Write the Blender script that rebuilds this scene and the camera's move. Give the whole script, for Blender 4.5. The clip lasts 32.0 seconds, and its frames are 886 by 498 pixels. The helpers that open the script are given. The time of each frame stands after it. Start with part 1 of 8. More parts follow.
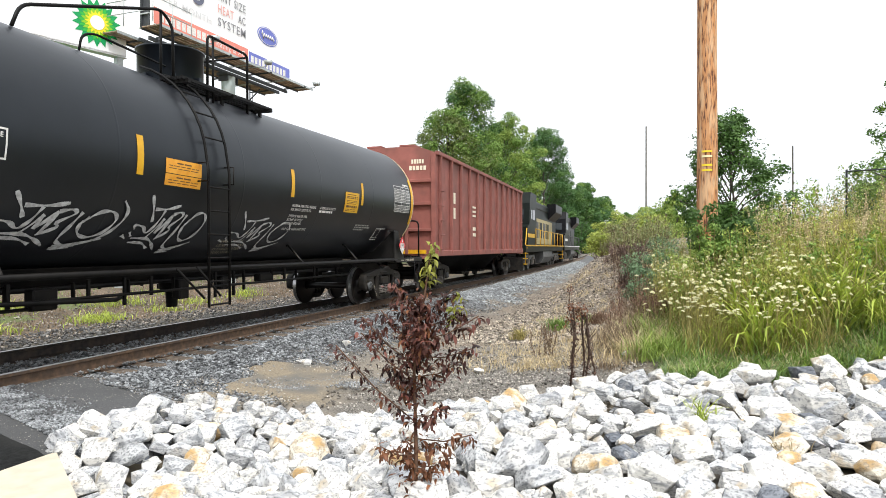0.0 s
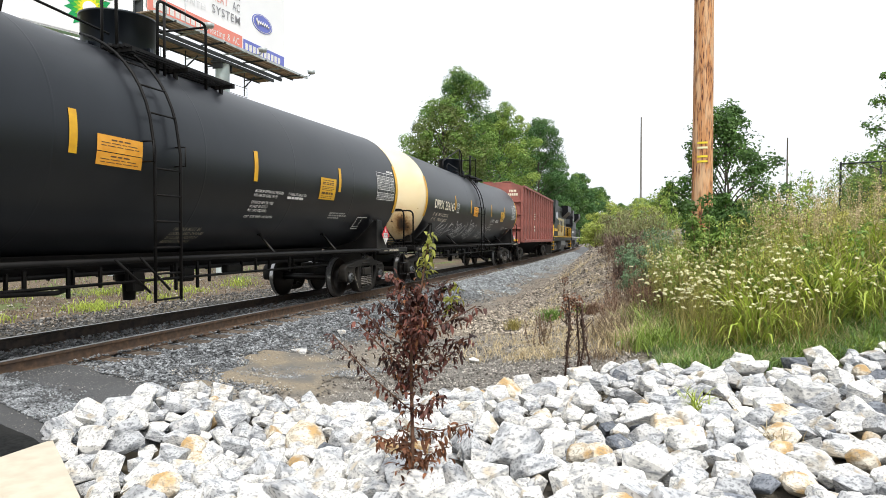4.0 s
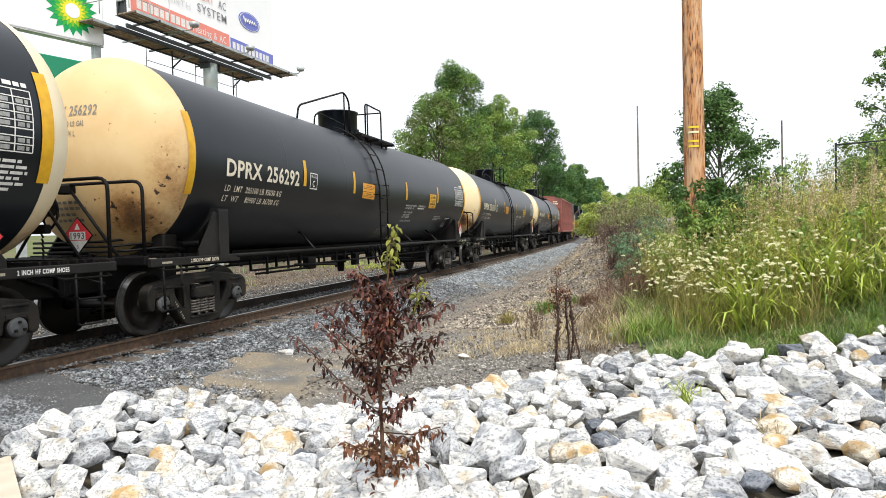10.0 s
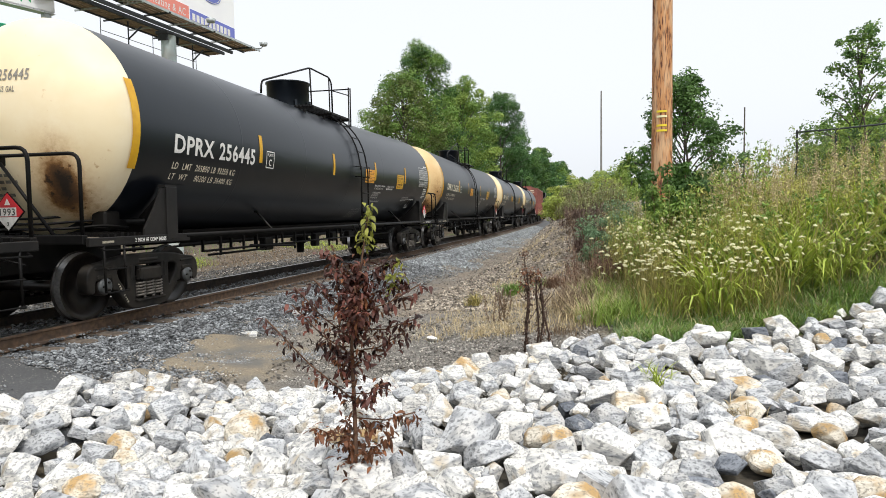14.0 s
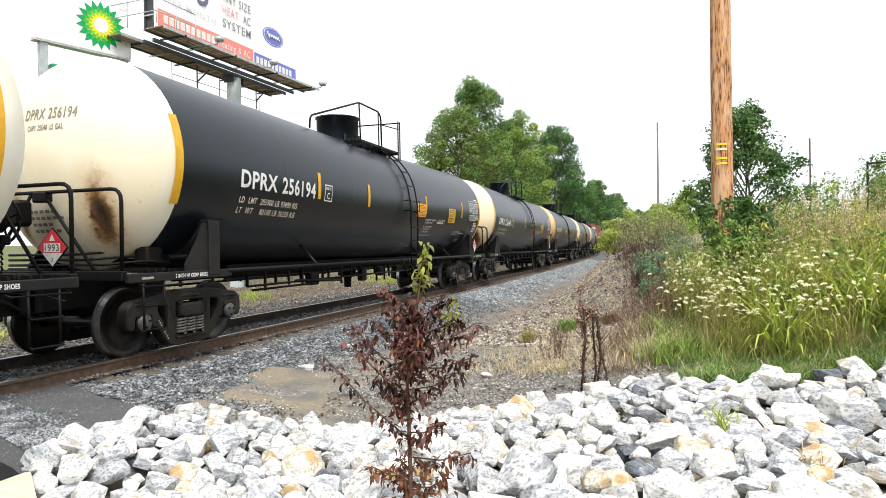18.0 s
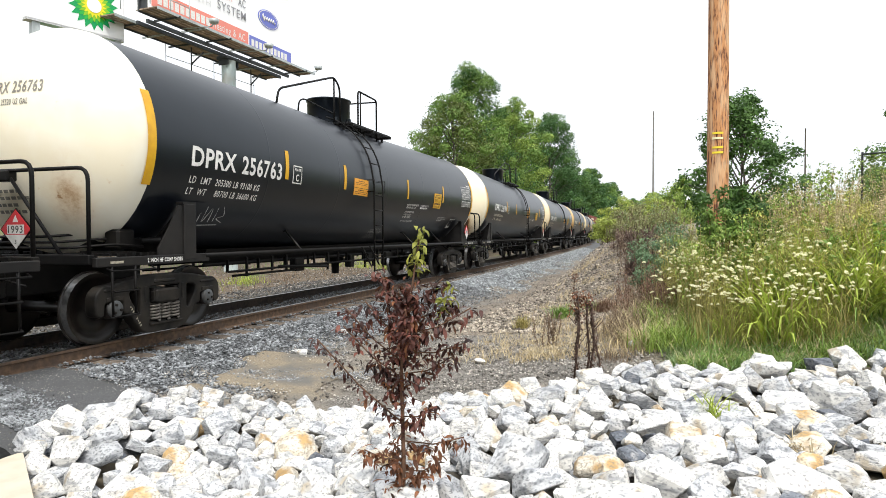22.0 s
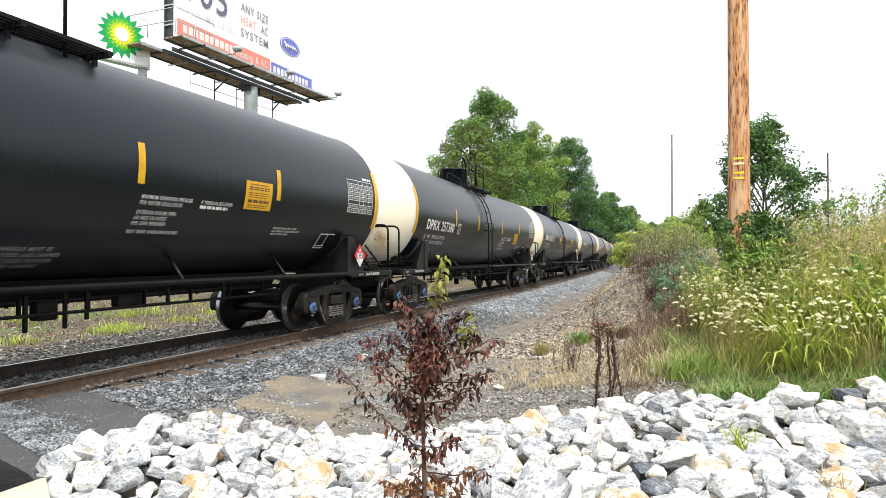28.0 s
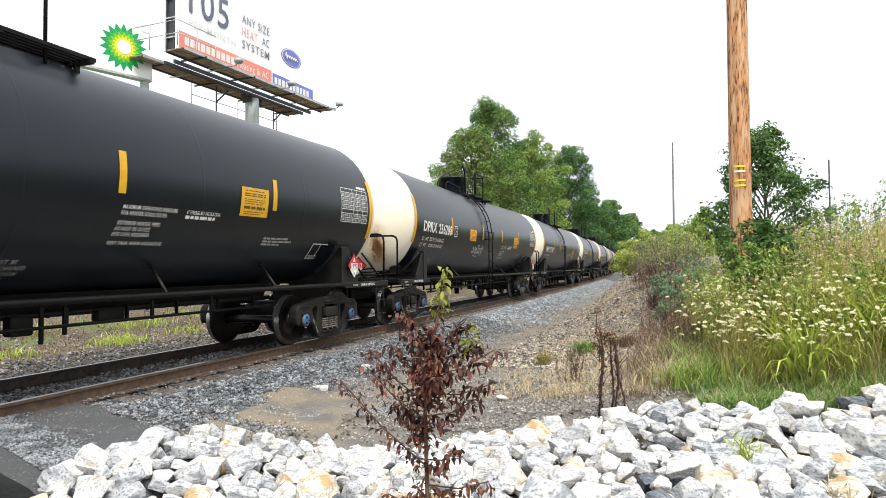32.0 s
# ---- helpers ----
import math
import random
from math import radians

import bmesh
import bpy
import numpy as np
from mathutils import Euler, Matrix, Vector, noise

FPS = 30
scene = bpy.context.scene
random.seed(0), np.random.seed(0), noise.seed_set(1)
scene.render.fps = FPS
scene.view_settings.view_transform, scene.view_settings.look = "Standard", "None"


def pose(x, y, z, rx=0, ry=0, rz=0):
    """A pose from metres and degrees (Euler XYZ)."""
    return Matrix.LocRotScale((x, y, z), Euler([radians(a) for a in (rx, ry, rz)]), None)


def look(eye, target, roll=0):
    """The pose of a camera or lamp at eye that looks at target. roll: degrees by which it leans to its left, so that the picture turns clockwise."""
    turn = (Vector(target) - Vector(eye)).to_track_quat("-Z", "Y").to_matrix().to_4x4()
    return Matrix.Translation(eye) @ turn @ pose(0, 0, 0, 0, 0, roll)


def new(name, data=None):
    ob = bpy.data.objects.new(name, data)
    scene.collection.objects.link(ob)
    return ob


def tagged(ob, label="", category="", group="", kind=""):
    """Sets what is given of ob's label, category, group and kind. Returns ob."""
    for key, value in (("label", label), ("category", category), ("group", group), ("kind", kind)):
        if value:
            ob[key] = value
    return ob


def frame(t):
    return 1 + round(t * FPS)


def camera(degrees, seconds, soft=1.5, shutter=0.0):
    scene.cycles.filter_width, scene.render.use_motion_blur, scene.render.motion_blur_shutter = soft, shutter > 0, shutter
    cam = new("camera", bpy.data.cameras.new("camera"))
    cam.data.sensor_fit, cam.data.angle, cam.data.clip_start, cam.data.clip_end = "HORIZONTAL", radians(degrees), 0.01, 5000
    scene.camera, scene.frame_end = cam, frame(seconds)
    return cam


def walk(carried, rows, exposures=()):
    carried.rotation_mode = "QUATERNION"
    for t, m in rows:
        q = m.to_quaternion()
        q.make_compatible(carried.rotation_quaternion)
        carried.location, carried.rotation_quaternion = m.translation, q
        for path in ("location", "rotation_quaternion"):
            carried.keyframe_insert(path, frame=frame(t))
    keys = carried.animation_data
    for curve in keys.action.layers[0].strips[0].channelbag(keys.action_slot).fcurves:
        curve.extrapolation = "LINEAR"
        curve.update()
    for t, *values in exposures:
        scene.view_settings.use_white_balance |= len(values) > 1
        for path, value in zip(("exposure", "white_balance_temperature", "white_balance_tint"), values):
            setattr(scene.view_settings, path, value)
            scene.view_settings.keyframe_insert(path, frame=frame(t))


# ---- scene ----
cam = camera(69.4, 32.0, 0.75)
PATH = [
    (0, (7.588, -0.336, 1.401), (6.975, 1.567, 1.397), -0.1),
    (0.5, (7.576, -0.337, 1.396), (6.965, 1.568, 1.382), 0.2),
    (1, (7.581, -0.322, 1.399), (6.982, 1.586, 1.381), 0.2),
    (1.5, (7.58, -0.329, 1.393), (6.997, 1.584, 1.36), 0.7),
    (2, (7.564, -0.335, 1.401), (6.982, 1.578, 1.373), 0.7),
    (2.5, (7.575, -0.344, 1.399), (6.977, 1.564, 1.37), 0.5),
    (4.5, (7.569, -0.348, 1.404), (6.971, 1.561, 1.367), 0.1),
    (5, (7.565, -0.351, 1.408), (6.931, 1.545, 1.372), 0.4),
    (5.5, (7.594, -0.306, 1.412), (6.931, 1.58, 1.386), -1.0),
    (6, (7.576, -0.332, 1.393), (6.899, 1.549, 1.358), -1.3),
    (6.5, (7.59, -0.326, 1.413), (6.918, 1.558, 1.4), -1.1),
    (7, (7.577, -0.358, 1.356), (6.978, 1.55, 1.317), 0.0),
    (7.5, (7.539, -0.35, 1.374), (6.993, 1.567, 1.21), -1.0),
    (8, (7.588, -0.287, 1.389), (6.868, 1.576, 1.295), -3.0),
    (8.5, (7.589, -0.197, 1.401), (6.739, 1.609, 1.274), -4.5),
    (9, (7.66, -0.163, 1.417), (6.765, 1.626, 1.431), -1.2),
    (9.5, (7.68, -0.176, 1.408), (6.973, 1.694, 1.406), -0.9),
    (10, (7.696, -0.061, 1.382), (7.099, 1.848, 1.331), -1.5),
    (10.5, (7.747, 0.005, 1.351), (7.021, 1.866, 1.269), -2.4),
    (11, (7.658, 0.046, 1.379), (7.111, 1.968, 1.286), -1.3),
    (11.5, (7.602, 0.024, 1.403), (7.112, 1.962, 1.378), -1.4),
    (12, (7.607, 0.063, 1.389), (7.109, 2.0, 1.394), -0.3),
    (12.5, (7.614, 0.061, 1.392), (7.119, 1.998, 1.33), -2.8),
    (13, (7.6, 0.017, 1.378), (7.081, 1.948, 1.331), -1.8),
    (13.5, (7.627, 0.061, 1.378), (7.109, 1.992, 1.313), -1.2),
    (14, (7.586, 0.038, 1.371), (7.098, 1.975, 1.261), -0.8),
    (14.5, (7.61, 0.054, 1.402), (7.055, 1.975, 1.35), -1.0),
    (16.5, (7.584, 0.032, 1.398), (6.961, 1.933, 1.389), -0.4),
    (17, (7.582, 0.03, 1.402), (6.945, 1.926, 1.406), -0.7),
    (17.5, (7.591, 0.036, 1.399), (6.956, 1.933, 1.386), -0.6),
    (18, (7.576, 0.023, 1.405), (6.929, 1.916, 1.4), -0.8),
    (18.5, (7.583, 0.015, 1.403), (6.924, 1.904, 1.405), -1.1),
    (19, (7.592, 0.02, 1.404), (6.941, 1.911, 1.412), -1.0),
    (19.5, (7.587, -0.017, 1.399), (6.939, 1.875, 1.405), -1.1),
    (20, (7.582, 0.012, 1.403), (6.923, 1.9, 1.406), -0.9),
    (20.5, (7.587, 0.015, 1.404), (6.948, 1.91, 1.406), -0.6),
    (21, (7.564, 0.002, 1.396), (6.937, 1.901, 1.4), -0.5),
    (21.5, (7.579, 0.017, 1.398), (6.966, 1.921, 1.382), -0.4),
    (22, (7.569, 0.033, 1.392), (6.938, 1.93, 1.346), -0.2),
    (22.5, (7.563, 0.031, 1.406), (6.923, 1.926, 1.372), 0.6),
    (23, (7.56, 0.034, 1.395), (6.913, 1.925, 1.35), 0.9),
    (23.5, (7.567, 0.03, 1.419), (6.907, 1.918, 1.396), 0.4),
    (24, (7.56, 0.035, 1.433), (6.901, 1.923, 1.44), 0.5),
    (24.5, (7.57, -0.005, 1.43), (6.916, 1.885, 1.486), 0.3),
    (25, (7.565, -0.015, 1.43), (6.907, 1.873, 1.495), 0.4),
    (25.5, (7.568, -0.007, 1.429), (6.908, 1.881, 1.481), 0.0),
    (27.5, (7.543, 0.028, 1.434), (6.859, 1.908, 1.451), -0.1),
    (28, (7.545, 0.021, 1.427), (6.863, 1.901, 1.453), -0.0),
    (28.5, (7.528, 0.01, 1.431), (6.851, 1.892, 1.468), 0.3),
    (29, (7.542, 0.024, 1.439), (6.85, 1.899, 1.492), 0.3),
    (29.5, (7.54, 0.005, 1.438), (6.852, 1.882, 1.501), 0.1),
    (30, (7.551, 0.013, 1.432), (6.854, 1.887, 1.491), -0.3),
    (30.4, (7.531, 0.013, 1.444), (6.838, 1.889, 1.498), -0.2),
    (30.5, (7.541, 0.015, 1.439), (6.848, 1.891, 1.494), -0.5),
    (31, (7.548, 0.007, 1.436), (6.848, 1.879, 1.502), -0.5),
    (31.5, (7.558, 0.079, 1.449), (6.863, 1.954, 1.508), -0.4),
    (32, (7.544, 0.027, 1.441), (6.857, 1.905, 1.495), -0.4),
]
walk(cam, [(t, look(eye, target, roll)) for t, eye, target, roll in PATH], exposures=[(0, 0.52), (1.2, 0.50), (2.2, 0.40), (4.6, 0.42), (5.6, 0.55), (7.2, 0.62), (7.9, 0.30), (8.7, 0.94), (9.5, 0.92), (10.0, 0.40), (11.0, 0.16), (12.0, 0.40), (13.2, 0.36), (14.2, 0.16), (16.6, 0.50), (18.0, 0.55), (20.0, 0.52), (23.0, 0.46), (25.0, 0.46), (27.6, 0.62), (30.0, 0.52), (32, 0.52)])

# ---- light ----
world = bpy.data.worlds.new("overcast_sky")
scene.world = world
world.use_nodes = True
_n, _l = world.node_tree.nodes, world.node_tree.links
sky = _n.new("ShaderNodeTexSky")
sky.sky_type, sky.sun_disc = "NISHITA", False
sky.sun_elevation, sky.sun_rotation = radians(58), radians(150)
sky.air_density, sky.dust_density, sky.ozone_density = 1.0, 6.0, 1.0
pale = _n.new("ShaderNodeHueSaturation")
pale.inputs["Saturation"].default_value = 0.18
_n["Background"].inputs["Strength"].default_value = 0.15
cloud = _n.new("ShaderNodeMix")
cloud.data_type = "RGBA"
cloud.inputs["Factor"].default_value = 0.72
cloud.inputs[7].default_value = (6.7, 7.0, 7.4, 1)
_l.new(sky.outputs[0], pale.inputs["Color"])
_l.new(pale.outputs[0], cloud.inputs[6])
_l.new(cloud.outputs[2], _n["Background"].inputs["Color"])
sun = new("sun", bpy.data.lights.new("sun", "SUN"))
sun.data.energy, sun.data.angle, sun.data.color = 2.3, radians(14), (1.0, 0.97, 0.92)
sun.matrix_world = look((20 * math.sin(radians(150)), 20 * math.cos(radians(150)), 32), (0, 0, 0))


# ---- materials ----
def mat(name, a, b=None, scale=6.0, rough=0.8, bump=0.0, bscale=None, metal=0.0, c=None, cscale=0.6, cmix=0.5, spec=0.5, rand=0.0, alpha=None, trans=0.0, lo=0.35, hi=0.65):
    """Two-scale procedural surface: a and b mixed by fine noise, c in large stains; rand varies it from piece to piece."""
    m = bpy.data.materials.new(name)
    m.use_nodes = True
    nt = m.node_tree
    n, l = nt.nodes, nt.links
    p = n["Principled BSDF"]
    p.inputs["Roughness"].default_value = rough
    p.inputs["Metallic"].default_value = metal
    p.inputs["Specular IOR Level"].default_value = spec
    tc = n.new("ShaderNodeTexCoord")
    b = b or tuple(v * 0.8 for v in a)
    nz = n.new("ShaderNodeTexNoise")
    nz.inputs["Scale"].default_value, nz.inputs["Detail"].default_value = scale, 6.0
    l.new(tc.outputs["Object"], nz.inputs["Vector"])
    rp = n.new("ShaderNodeValToRGB")
    rp.color_ramp.elements[0].position, rp.color_ramp.elements[1].position = lo, hi
    rp.color_ramp.elements[0].color, rp.color_ramp.elements[1].color = (*b, 1), (*a, 1)
    l.new(nz.outputs["Fac"], rp.inputs["Fac"])
    out = rp.outputs["Color"]
    if c:
        n2 = n.new("ShaderNodeTexNoise")
        n2.inputs["Scale"].default_value, n2.inputs["Detail"].default_value = cscale, 4.0
        l.new(tc.outputs["Object"], n2.inputs["Vector"])
        r2 = n.new("ShaderNodeValToRGB")
        r2.color_ramp.elements[0].position, r2.color_ramp.elements[1].position = 0.45, 0.62
        r2.color_ramp.elements[0].color, r2.color_ramp.elements[1].color = (0, 0, 0, 1), (cmix, cmix, cmix, 1)
        l.new(n2.outputs["Fac"], r2.inputs["Fac"])
        mx = n.new("ShaderNodeMix")
        mx.data_type = "RGBA"
        l.new(r2.outputs["Color"], mx.inputs["Factor"])
        l.new(out, mx.inputs[6])
        mx.inputs[7].default_value = (*c, 1)
        out = mx.outputs[2]
    if rand:
        oi = n.new("ShaderNodeObjectInfo")
        gi = n.new("ShaderNodeNewGeometry")
        ad = n.new("ShaderNodeMath")
        l.new(oi.outputs["Random"], ad.inputs[0])
        l.new(gi.outputs["Random Per Island"], ad.inputs[1])
        fr = n.new("ShaderNodeMath")
        fr.operation = "FRACT"
        l.new(ad.outputs[0], fr.inputs[0])
        mr = n.new("ShaderNodeMapRange")
        mr.inputs["To Min"].default_value, mr.inputs["To Max"].default_value = 1 - rand, 1 + rand
        l.new(fr.outputs[0], mr.inputs["Value"])
        hs = n.new("ShaderNodeHueSaturation")
        l.new(mr.outputs[0], hs.inputs["Value"])
        l.new(out, hs.inputs["Color"])
        out = hs.outputs["Color"]
    l.new(out, p.inputs["Base Color"])
    if trans:
        p.inputs["Transmission Weight"].default_value = 0.0
        tr = n.new("ShaderNodeBsdfTranslucent")
        l.new(out, tr.inputs["Color"])
        ms = n.new("ShaderNodeMixShader")
        ms.inputs["Fac"].default_value = trans
        l.new(p.outputs[0], ms.inputs[1])
        l.new(tr.outputs[0], ms.inputs[2])
        l.new(ms.outputs[0], n["Material Output"].inputs["Surface"])
    if bump:
        nb = n.new("ShaderNodeTexNoise")
        nb.inputs["Scale"].default_value, nb.inputs["Detail"].default_value = bscale or scale * 3, 8.0
        l.new(tc.outputs["Object"], nb.inputs["Vector"])
        bp_ = n.new("ShaderNodeBump")
        bp_.inputs["Strength"].default_value, bp_.inputs["Distance"].default_value = min(bump * 10, 1), bump
        l.new(nb.outputs["Fac"], bp_.inputs["Height"])
        l.new(bp_.outputs[0], p.inputs["Normal"])
    return m


BLACK = mat("tank_black_paint", (0.0062, 0.0080, 0.0125), (0.0048, 0.0062, 0.0098), 2.5, 0.31, 0.0010, 9, c=(0.0090, 0.0100, 0.0135), cscale=0.6, cmix=0.5, spec=0.45)
DUSTY = mat("dusty_black_paint", (0.0092, 0.0102, 0.0138), (0.0068, 0.0076, 0.0104), 2.2, 0.36, 0.0010, 9, c=(0.0150, 0.0150, 0.0170), cscale=0.5, cmix=0.6, spec=0.42)
for _m in (BLACK, DUSTY):
    _m.node_tree.nodes["Principled BSDF"].inputs["Specular Tint"].default_value = (0.86, 0.96, 1.0, 1)
FRAME = mat("car_frame_black", (0.0065, 0.006, 0.006), (0.0035, 0.0035, 0.0035), 9, 0.5, 0.002, 40, c=(0.015, 0.013, 0.011), cscale=2, cmix=0.4, spec=0.15)
TRUCK = mat("truck_grimy_steel", (0.0150, 0.0138, 0.0128), (0.005, 0.0048, 0.0048), 9, 0.55, 0.006, 45, c=(0.045, 0.037, 0.028), cscale=3.0, cmix=0.42, spec=0.25)
WHEEL = mat("wheel_steel", (0.009, 0.0072, 0.0068), (0.0045, 0.004, 0.0036), 10, 0.30, 0.002, 30, c=(0.020, 0.015, 0.012), cscale=3, cmix=0.5, spec=0.35)
TREAD = mat("worn_tread_steel", (0.42, 0.42, 0.42), (0.30, 0.30, 0.30), 30, 0.28, metal=0.9)
BLUECAP = mat("blue_bearing_cap", (0.07, 0.17, 0.36), (0.04, 0.10, 0.22), 12, 0.6, c=(0.10, 0.10, 0.10), cscale=8, cmix=0.6)
CAPGREY = mat("grey_bearing_cap", (0.105, 0.115, 0.12), (0.05, 0.052, 0.052), 14, 0.5, c=(0.05, 0.045, 0.04), cscale=7, cmix=0.6)
SADDLE = mat("dusty_saddle_black", (0.011, 0.010, 0.0095), (0.006, 0.0055, 0.0055), 7, 0.55, 0.002, 40, c=(0.020, 0.017, 0.015), cscale=2.5, cmix=0.45, spec=0.3)
SPRING = mat("spring_steel", (0.19, 0.17, 0.145), (0.08, 0.07, 0.06), 20, 0.6, metal=0.2)
YELLOW = mat("reflective_yellow", (0.72, 0.40, 0.01), (0.62, 0.32, 0.01), 8, 0.45)
ORANGE = mat("orange_panel", (0.80, 0.38, 0.04), (0.72, 0.30, 0.02), 8, 0.5)
DARKBAR = mat("dark_print", (0.12, 0.06, 0.02), (0.10, 0.05, 0.02), 8, 0.6)
WHITE = mat("white_stencil", (0.80, 0.79, 0.76), (0.66, 0.65, 0.62), 14, 0.6)
CREAMTEXT = mat("cream_stencil", (0.78, 0.72, 0.58), (0.66, 0.60, 0.47), 14, 0.6)
GREYTEXT = mat("faded_stencil", (0.40, 0.40, 0.38), (0.26, 0.26, 0.25), 20, 0.7)
FADEDTEXT = mat("worn_cream_stencil", (0.42, 0.38, 0.29), (0.20, 0.18, 0.14), 30, 0.7)
HEADTEXT = mat("grey_head_stencil", (0.17, 0.16, 0.14), (0.26, 0.25, 0.22), 14, 0.7)
DARKTEXT = mat("dark_stencil", (0.07, 0.07, 0.07), (0.12, 0.12, 0.11), 14, 0.7)
RED = mat("placard_red", (0.62, 0.03, 0.04), (0.55, 0.02, 0.03), 10, 0.45)
SPRAY = mat("spray_paint", (0.62, 0.63, 0.63), (0.34, 0.34, 0.34), 16, 0.7)
RAIL = mat("rusty_rail", (0.145, 0.088, 0.052), (0.070, 0.044, 0.028), 14, 0.85, 0.003, 60, c=(0.07, 0.05, 0.04), cscale=4, cmix=0.6)
RAILDARK = mat("greasy_dark_rail", (0.050, 0.036, 0.028), (0.016, 0.013, 0.012), 14, 0.7, 0.003, 60, c=(0.075, 0.048, 0.032), cscale=3, cmix=0.4)
RAILTOP = mat("polished_railhead", (0.30, 0.28, 0.27), (0.16, 0.145, 0.135), 40, 0.34, metal=1.0)
TIE = mat("weathered_tie", (0.20, 0.16, 0.125), (0.075, 0.060, 0.048), 12, 0.95, 0.006, 30, rand=0.3)
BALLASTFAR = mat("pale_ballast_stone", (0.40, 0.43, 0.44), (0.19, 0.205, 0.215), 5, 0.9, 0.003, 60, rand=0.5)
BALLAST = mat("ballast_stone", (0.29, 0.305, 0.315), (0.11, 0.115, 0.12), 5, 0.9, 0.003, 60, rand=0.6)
BALLASTOLD = mat("old_ballast_stone", (0.32, 0.29, 0.255), (0.13, 0.117, 0.10), 5, 0.9, 0.003, 60, rand=0.7)
BALLASTGRIMY = mat("dark_grey_ballast_stone", (0.145, 0.143, 0.138), (0.045, 0.044, 0.043), 5, 0.85, 0.003, 60, rand=0.7)
BALLASTMID = mat("grimy_ballast_stone", (0.25, 0.255, 0.255), (0.09, 0.092, 0.093), 5, 0.85, 0.003, 60, rand=0.6)
BALLASTDARK = mat("oily_ballast_stone", (0.085, 0.085, 0.086), (0.028, 0.028, 0.03), 5, 0.85, 0.003, 60, rand=0.6)


# ---- mesh building ----
class Geo:
    """Collects faces with material slots, then becomes one mesh."""

    def __init__(self):
        self.v, self.f, self.m, self.mats, self.smooth = [], [], [], [], []

    def slot(self, material):
        if material not in self.mats:
            self.mats.append(material)
        return self.mats.index(material)

    def add(self, verts, faces, material, smooth=False):
        o, s = len(self.v), self.slot(material)
        self.v.extend(tuple(p) for p in verts)
        self.f.extend(tuple(i + o for i in q) for q in faces)
        self.m.extend([s] * len(faces))
        self.smooth.extend([smooth] * len(faces))
        return self

    def box(self, c, size, material, turn=None, bevel=0.0, taper=1.0):
        hx, hy, hz = size[0] / 2, size[1] / 2, size[2] / 2
        if bevel:
            b = min(bevel, hx * 0.9, hy * 0.9, hz * 0.9)
            pts = []
            for sx in (-1, 1):
                for sy in (-1, 1):
                    for sz in (-1, 1):
                        pts += [(sx * (hx - b), sy * (hy - b), sz * hz), (sx * (hx - b), sy * hy, sz * (hz - b)), (sx * hx, sy * (hy - b), sz * (hz - b))]
            i = lambda sx, sy, sz, k: ((sx > 0) * 4 + (sy > 0) * 2 + (sz > 0)) * 3 + k
            fs = []
            for s in (-1, 1):
                fs.append([i(-1, -1, s, 0), i(1, -1, s, 0), i(1, 1, s, 0), i(-1, 1, s, 0)])
                fs.append([i(-1, s, -1, 1), i(1, s, -1, 1), i(1, s, 1, 1), i(-1, s, 1, 1)])
                fs.append([i(s, -1, -1, 2), i(s, 1, -1, 2), i(s, 1, 1, 2), i(s, -1, 1, 2)])
                for q in (-1, 1):
                    fs.append([i(-1, s, q, 0), i(1, s, q, 0), i(1, s, q, 1), i(-1, s, q, 1)])
                    fs.append([i(s, -1, q, 0), i(s, 1, q, 0), i(s, 1, q, 2), i(s, -1, q, 2)])
                    fs.append([i(s, q, -1, 1), i(s, q, 1, 1), i(s, q, 1, 2), i(s, q, -1, 2)])
                    for r in (-1, 1):
                        fs.append([i(s, q, r, 0), i(s, q, r, 1), i(s, q, r, 2)])
            # face directions are made consistent when the mesh is built
        else:
            pts = [(sx * hx * (taper if sz > 0 else 1), sy * hy * (taper if sz > 0 else 1), sz * hz) for sx in (-1, 1) for sy in (-1, 1) for sz in (-1, 1)]
            fs = [(0, 1, 3, 2), (4, 6, 7, 5), (0, 4, 5, 1), (2, 3, 7, 6), (0, 2, 6, 4), (1, 5, 7, 3)]
        if turn is not None:
            e = turn if isinstance(turn, Matrix) else Euler([radians(q) for q in turn]).to_matrix()
            pts = [e @ Vector(p) for p in pts]
        return self.add([(p[0] + c[0], p[1] + c[1], p[2] + c[2]) for p in pts], fs, material)

    def rod(self, a, b, r, material, n=8, r2=None, caps=True):
        a, b = Vector(a), Vector(b)
        d = (b - a).normalized()
        u = d.orthogonal().normalized()
        w = d.cross(u)
        r2 = r if r2 is None else r2
        vs = [p + (u * math.cos(6.2832 * k / n) + w * math.sin(6.2832 * k / n)) * rr for p, rr in ((a, r), (b, r2)) for k in range(n)]
        fs = [(k, (k + 1) % n, n + (k + 1) % n, n + k) for k in range(n)]
        self.add(vs, fs, material, n > 5)
        if caps:
            self.add(vs, [tuple(range(n - 1, -1, -1)), tuple(range(n, 2 * n))], material)
        return self

    def tube(self, pts, r, material, n=6, bend=0.0):
        """A pipe along the points; bend rounds its corners."""
        pts = [Vector(p) for p in pts]
        if bend:
            out = [pts[0]]
            for p, q, s in zip(pts, pts[1:], pts[2:]):
                a, c = (p - q), (s - q)
                k = min(bend, a.length * 0.45, c.length * 0.45)
                a, c = q + a.normalized() * k, q + c.normalized() * k
                out += [a.lerp(q, t).lerp(q.lerp(c, t), t) for t in (0, 0.25, 0.5, 0.75, 1)]
            pts = out + [pts[-1]]
        rings, u = [], None
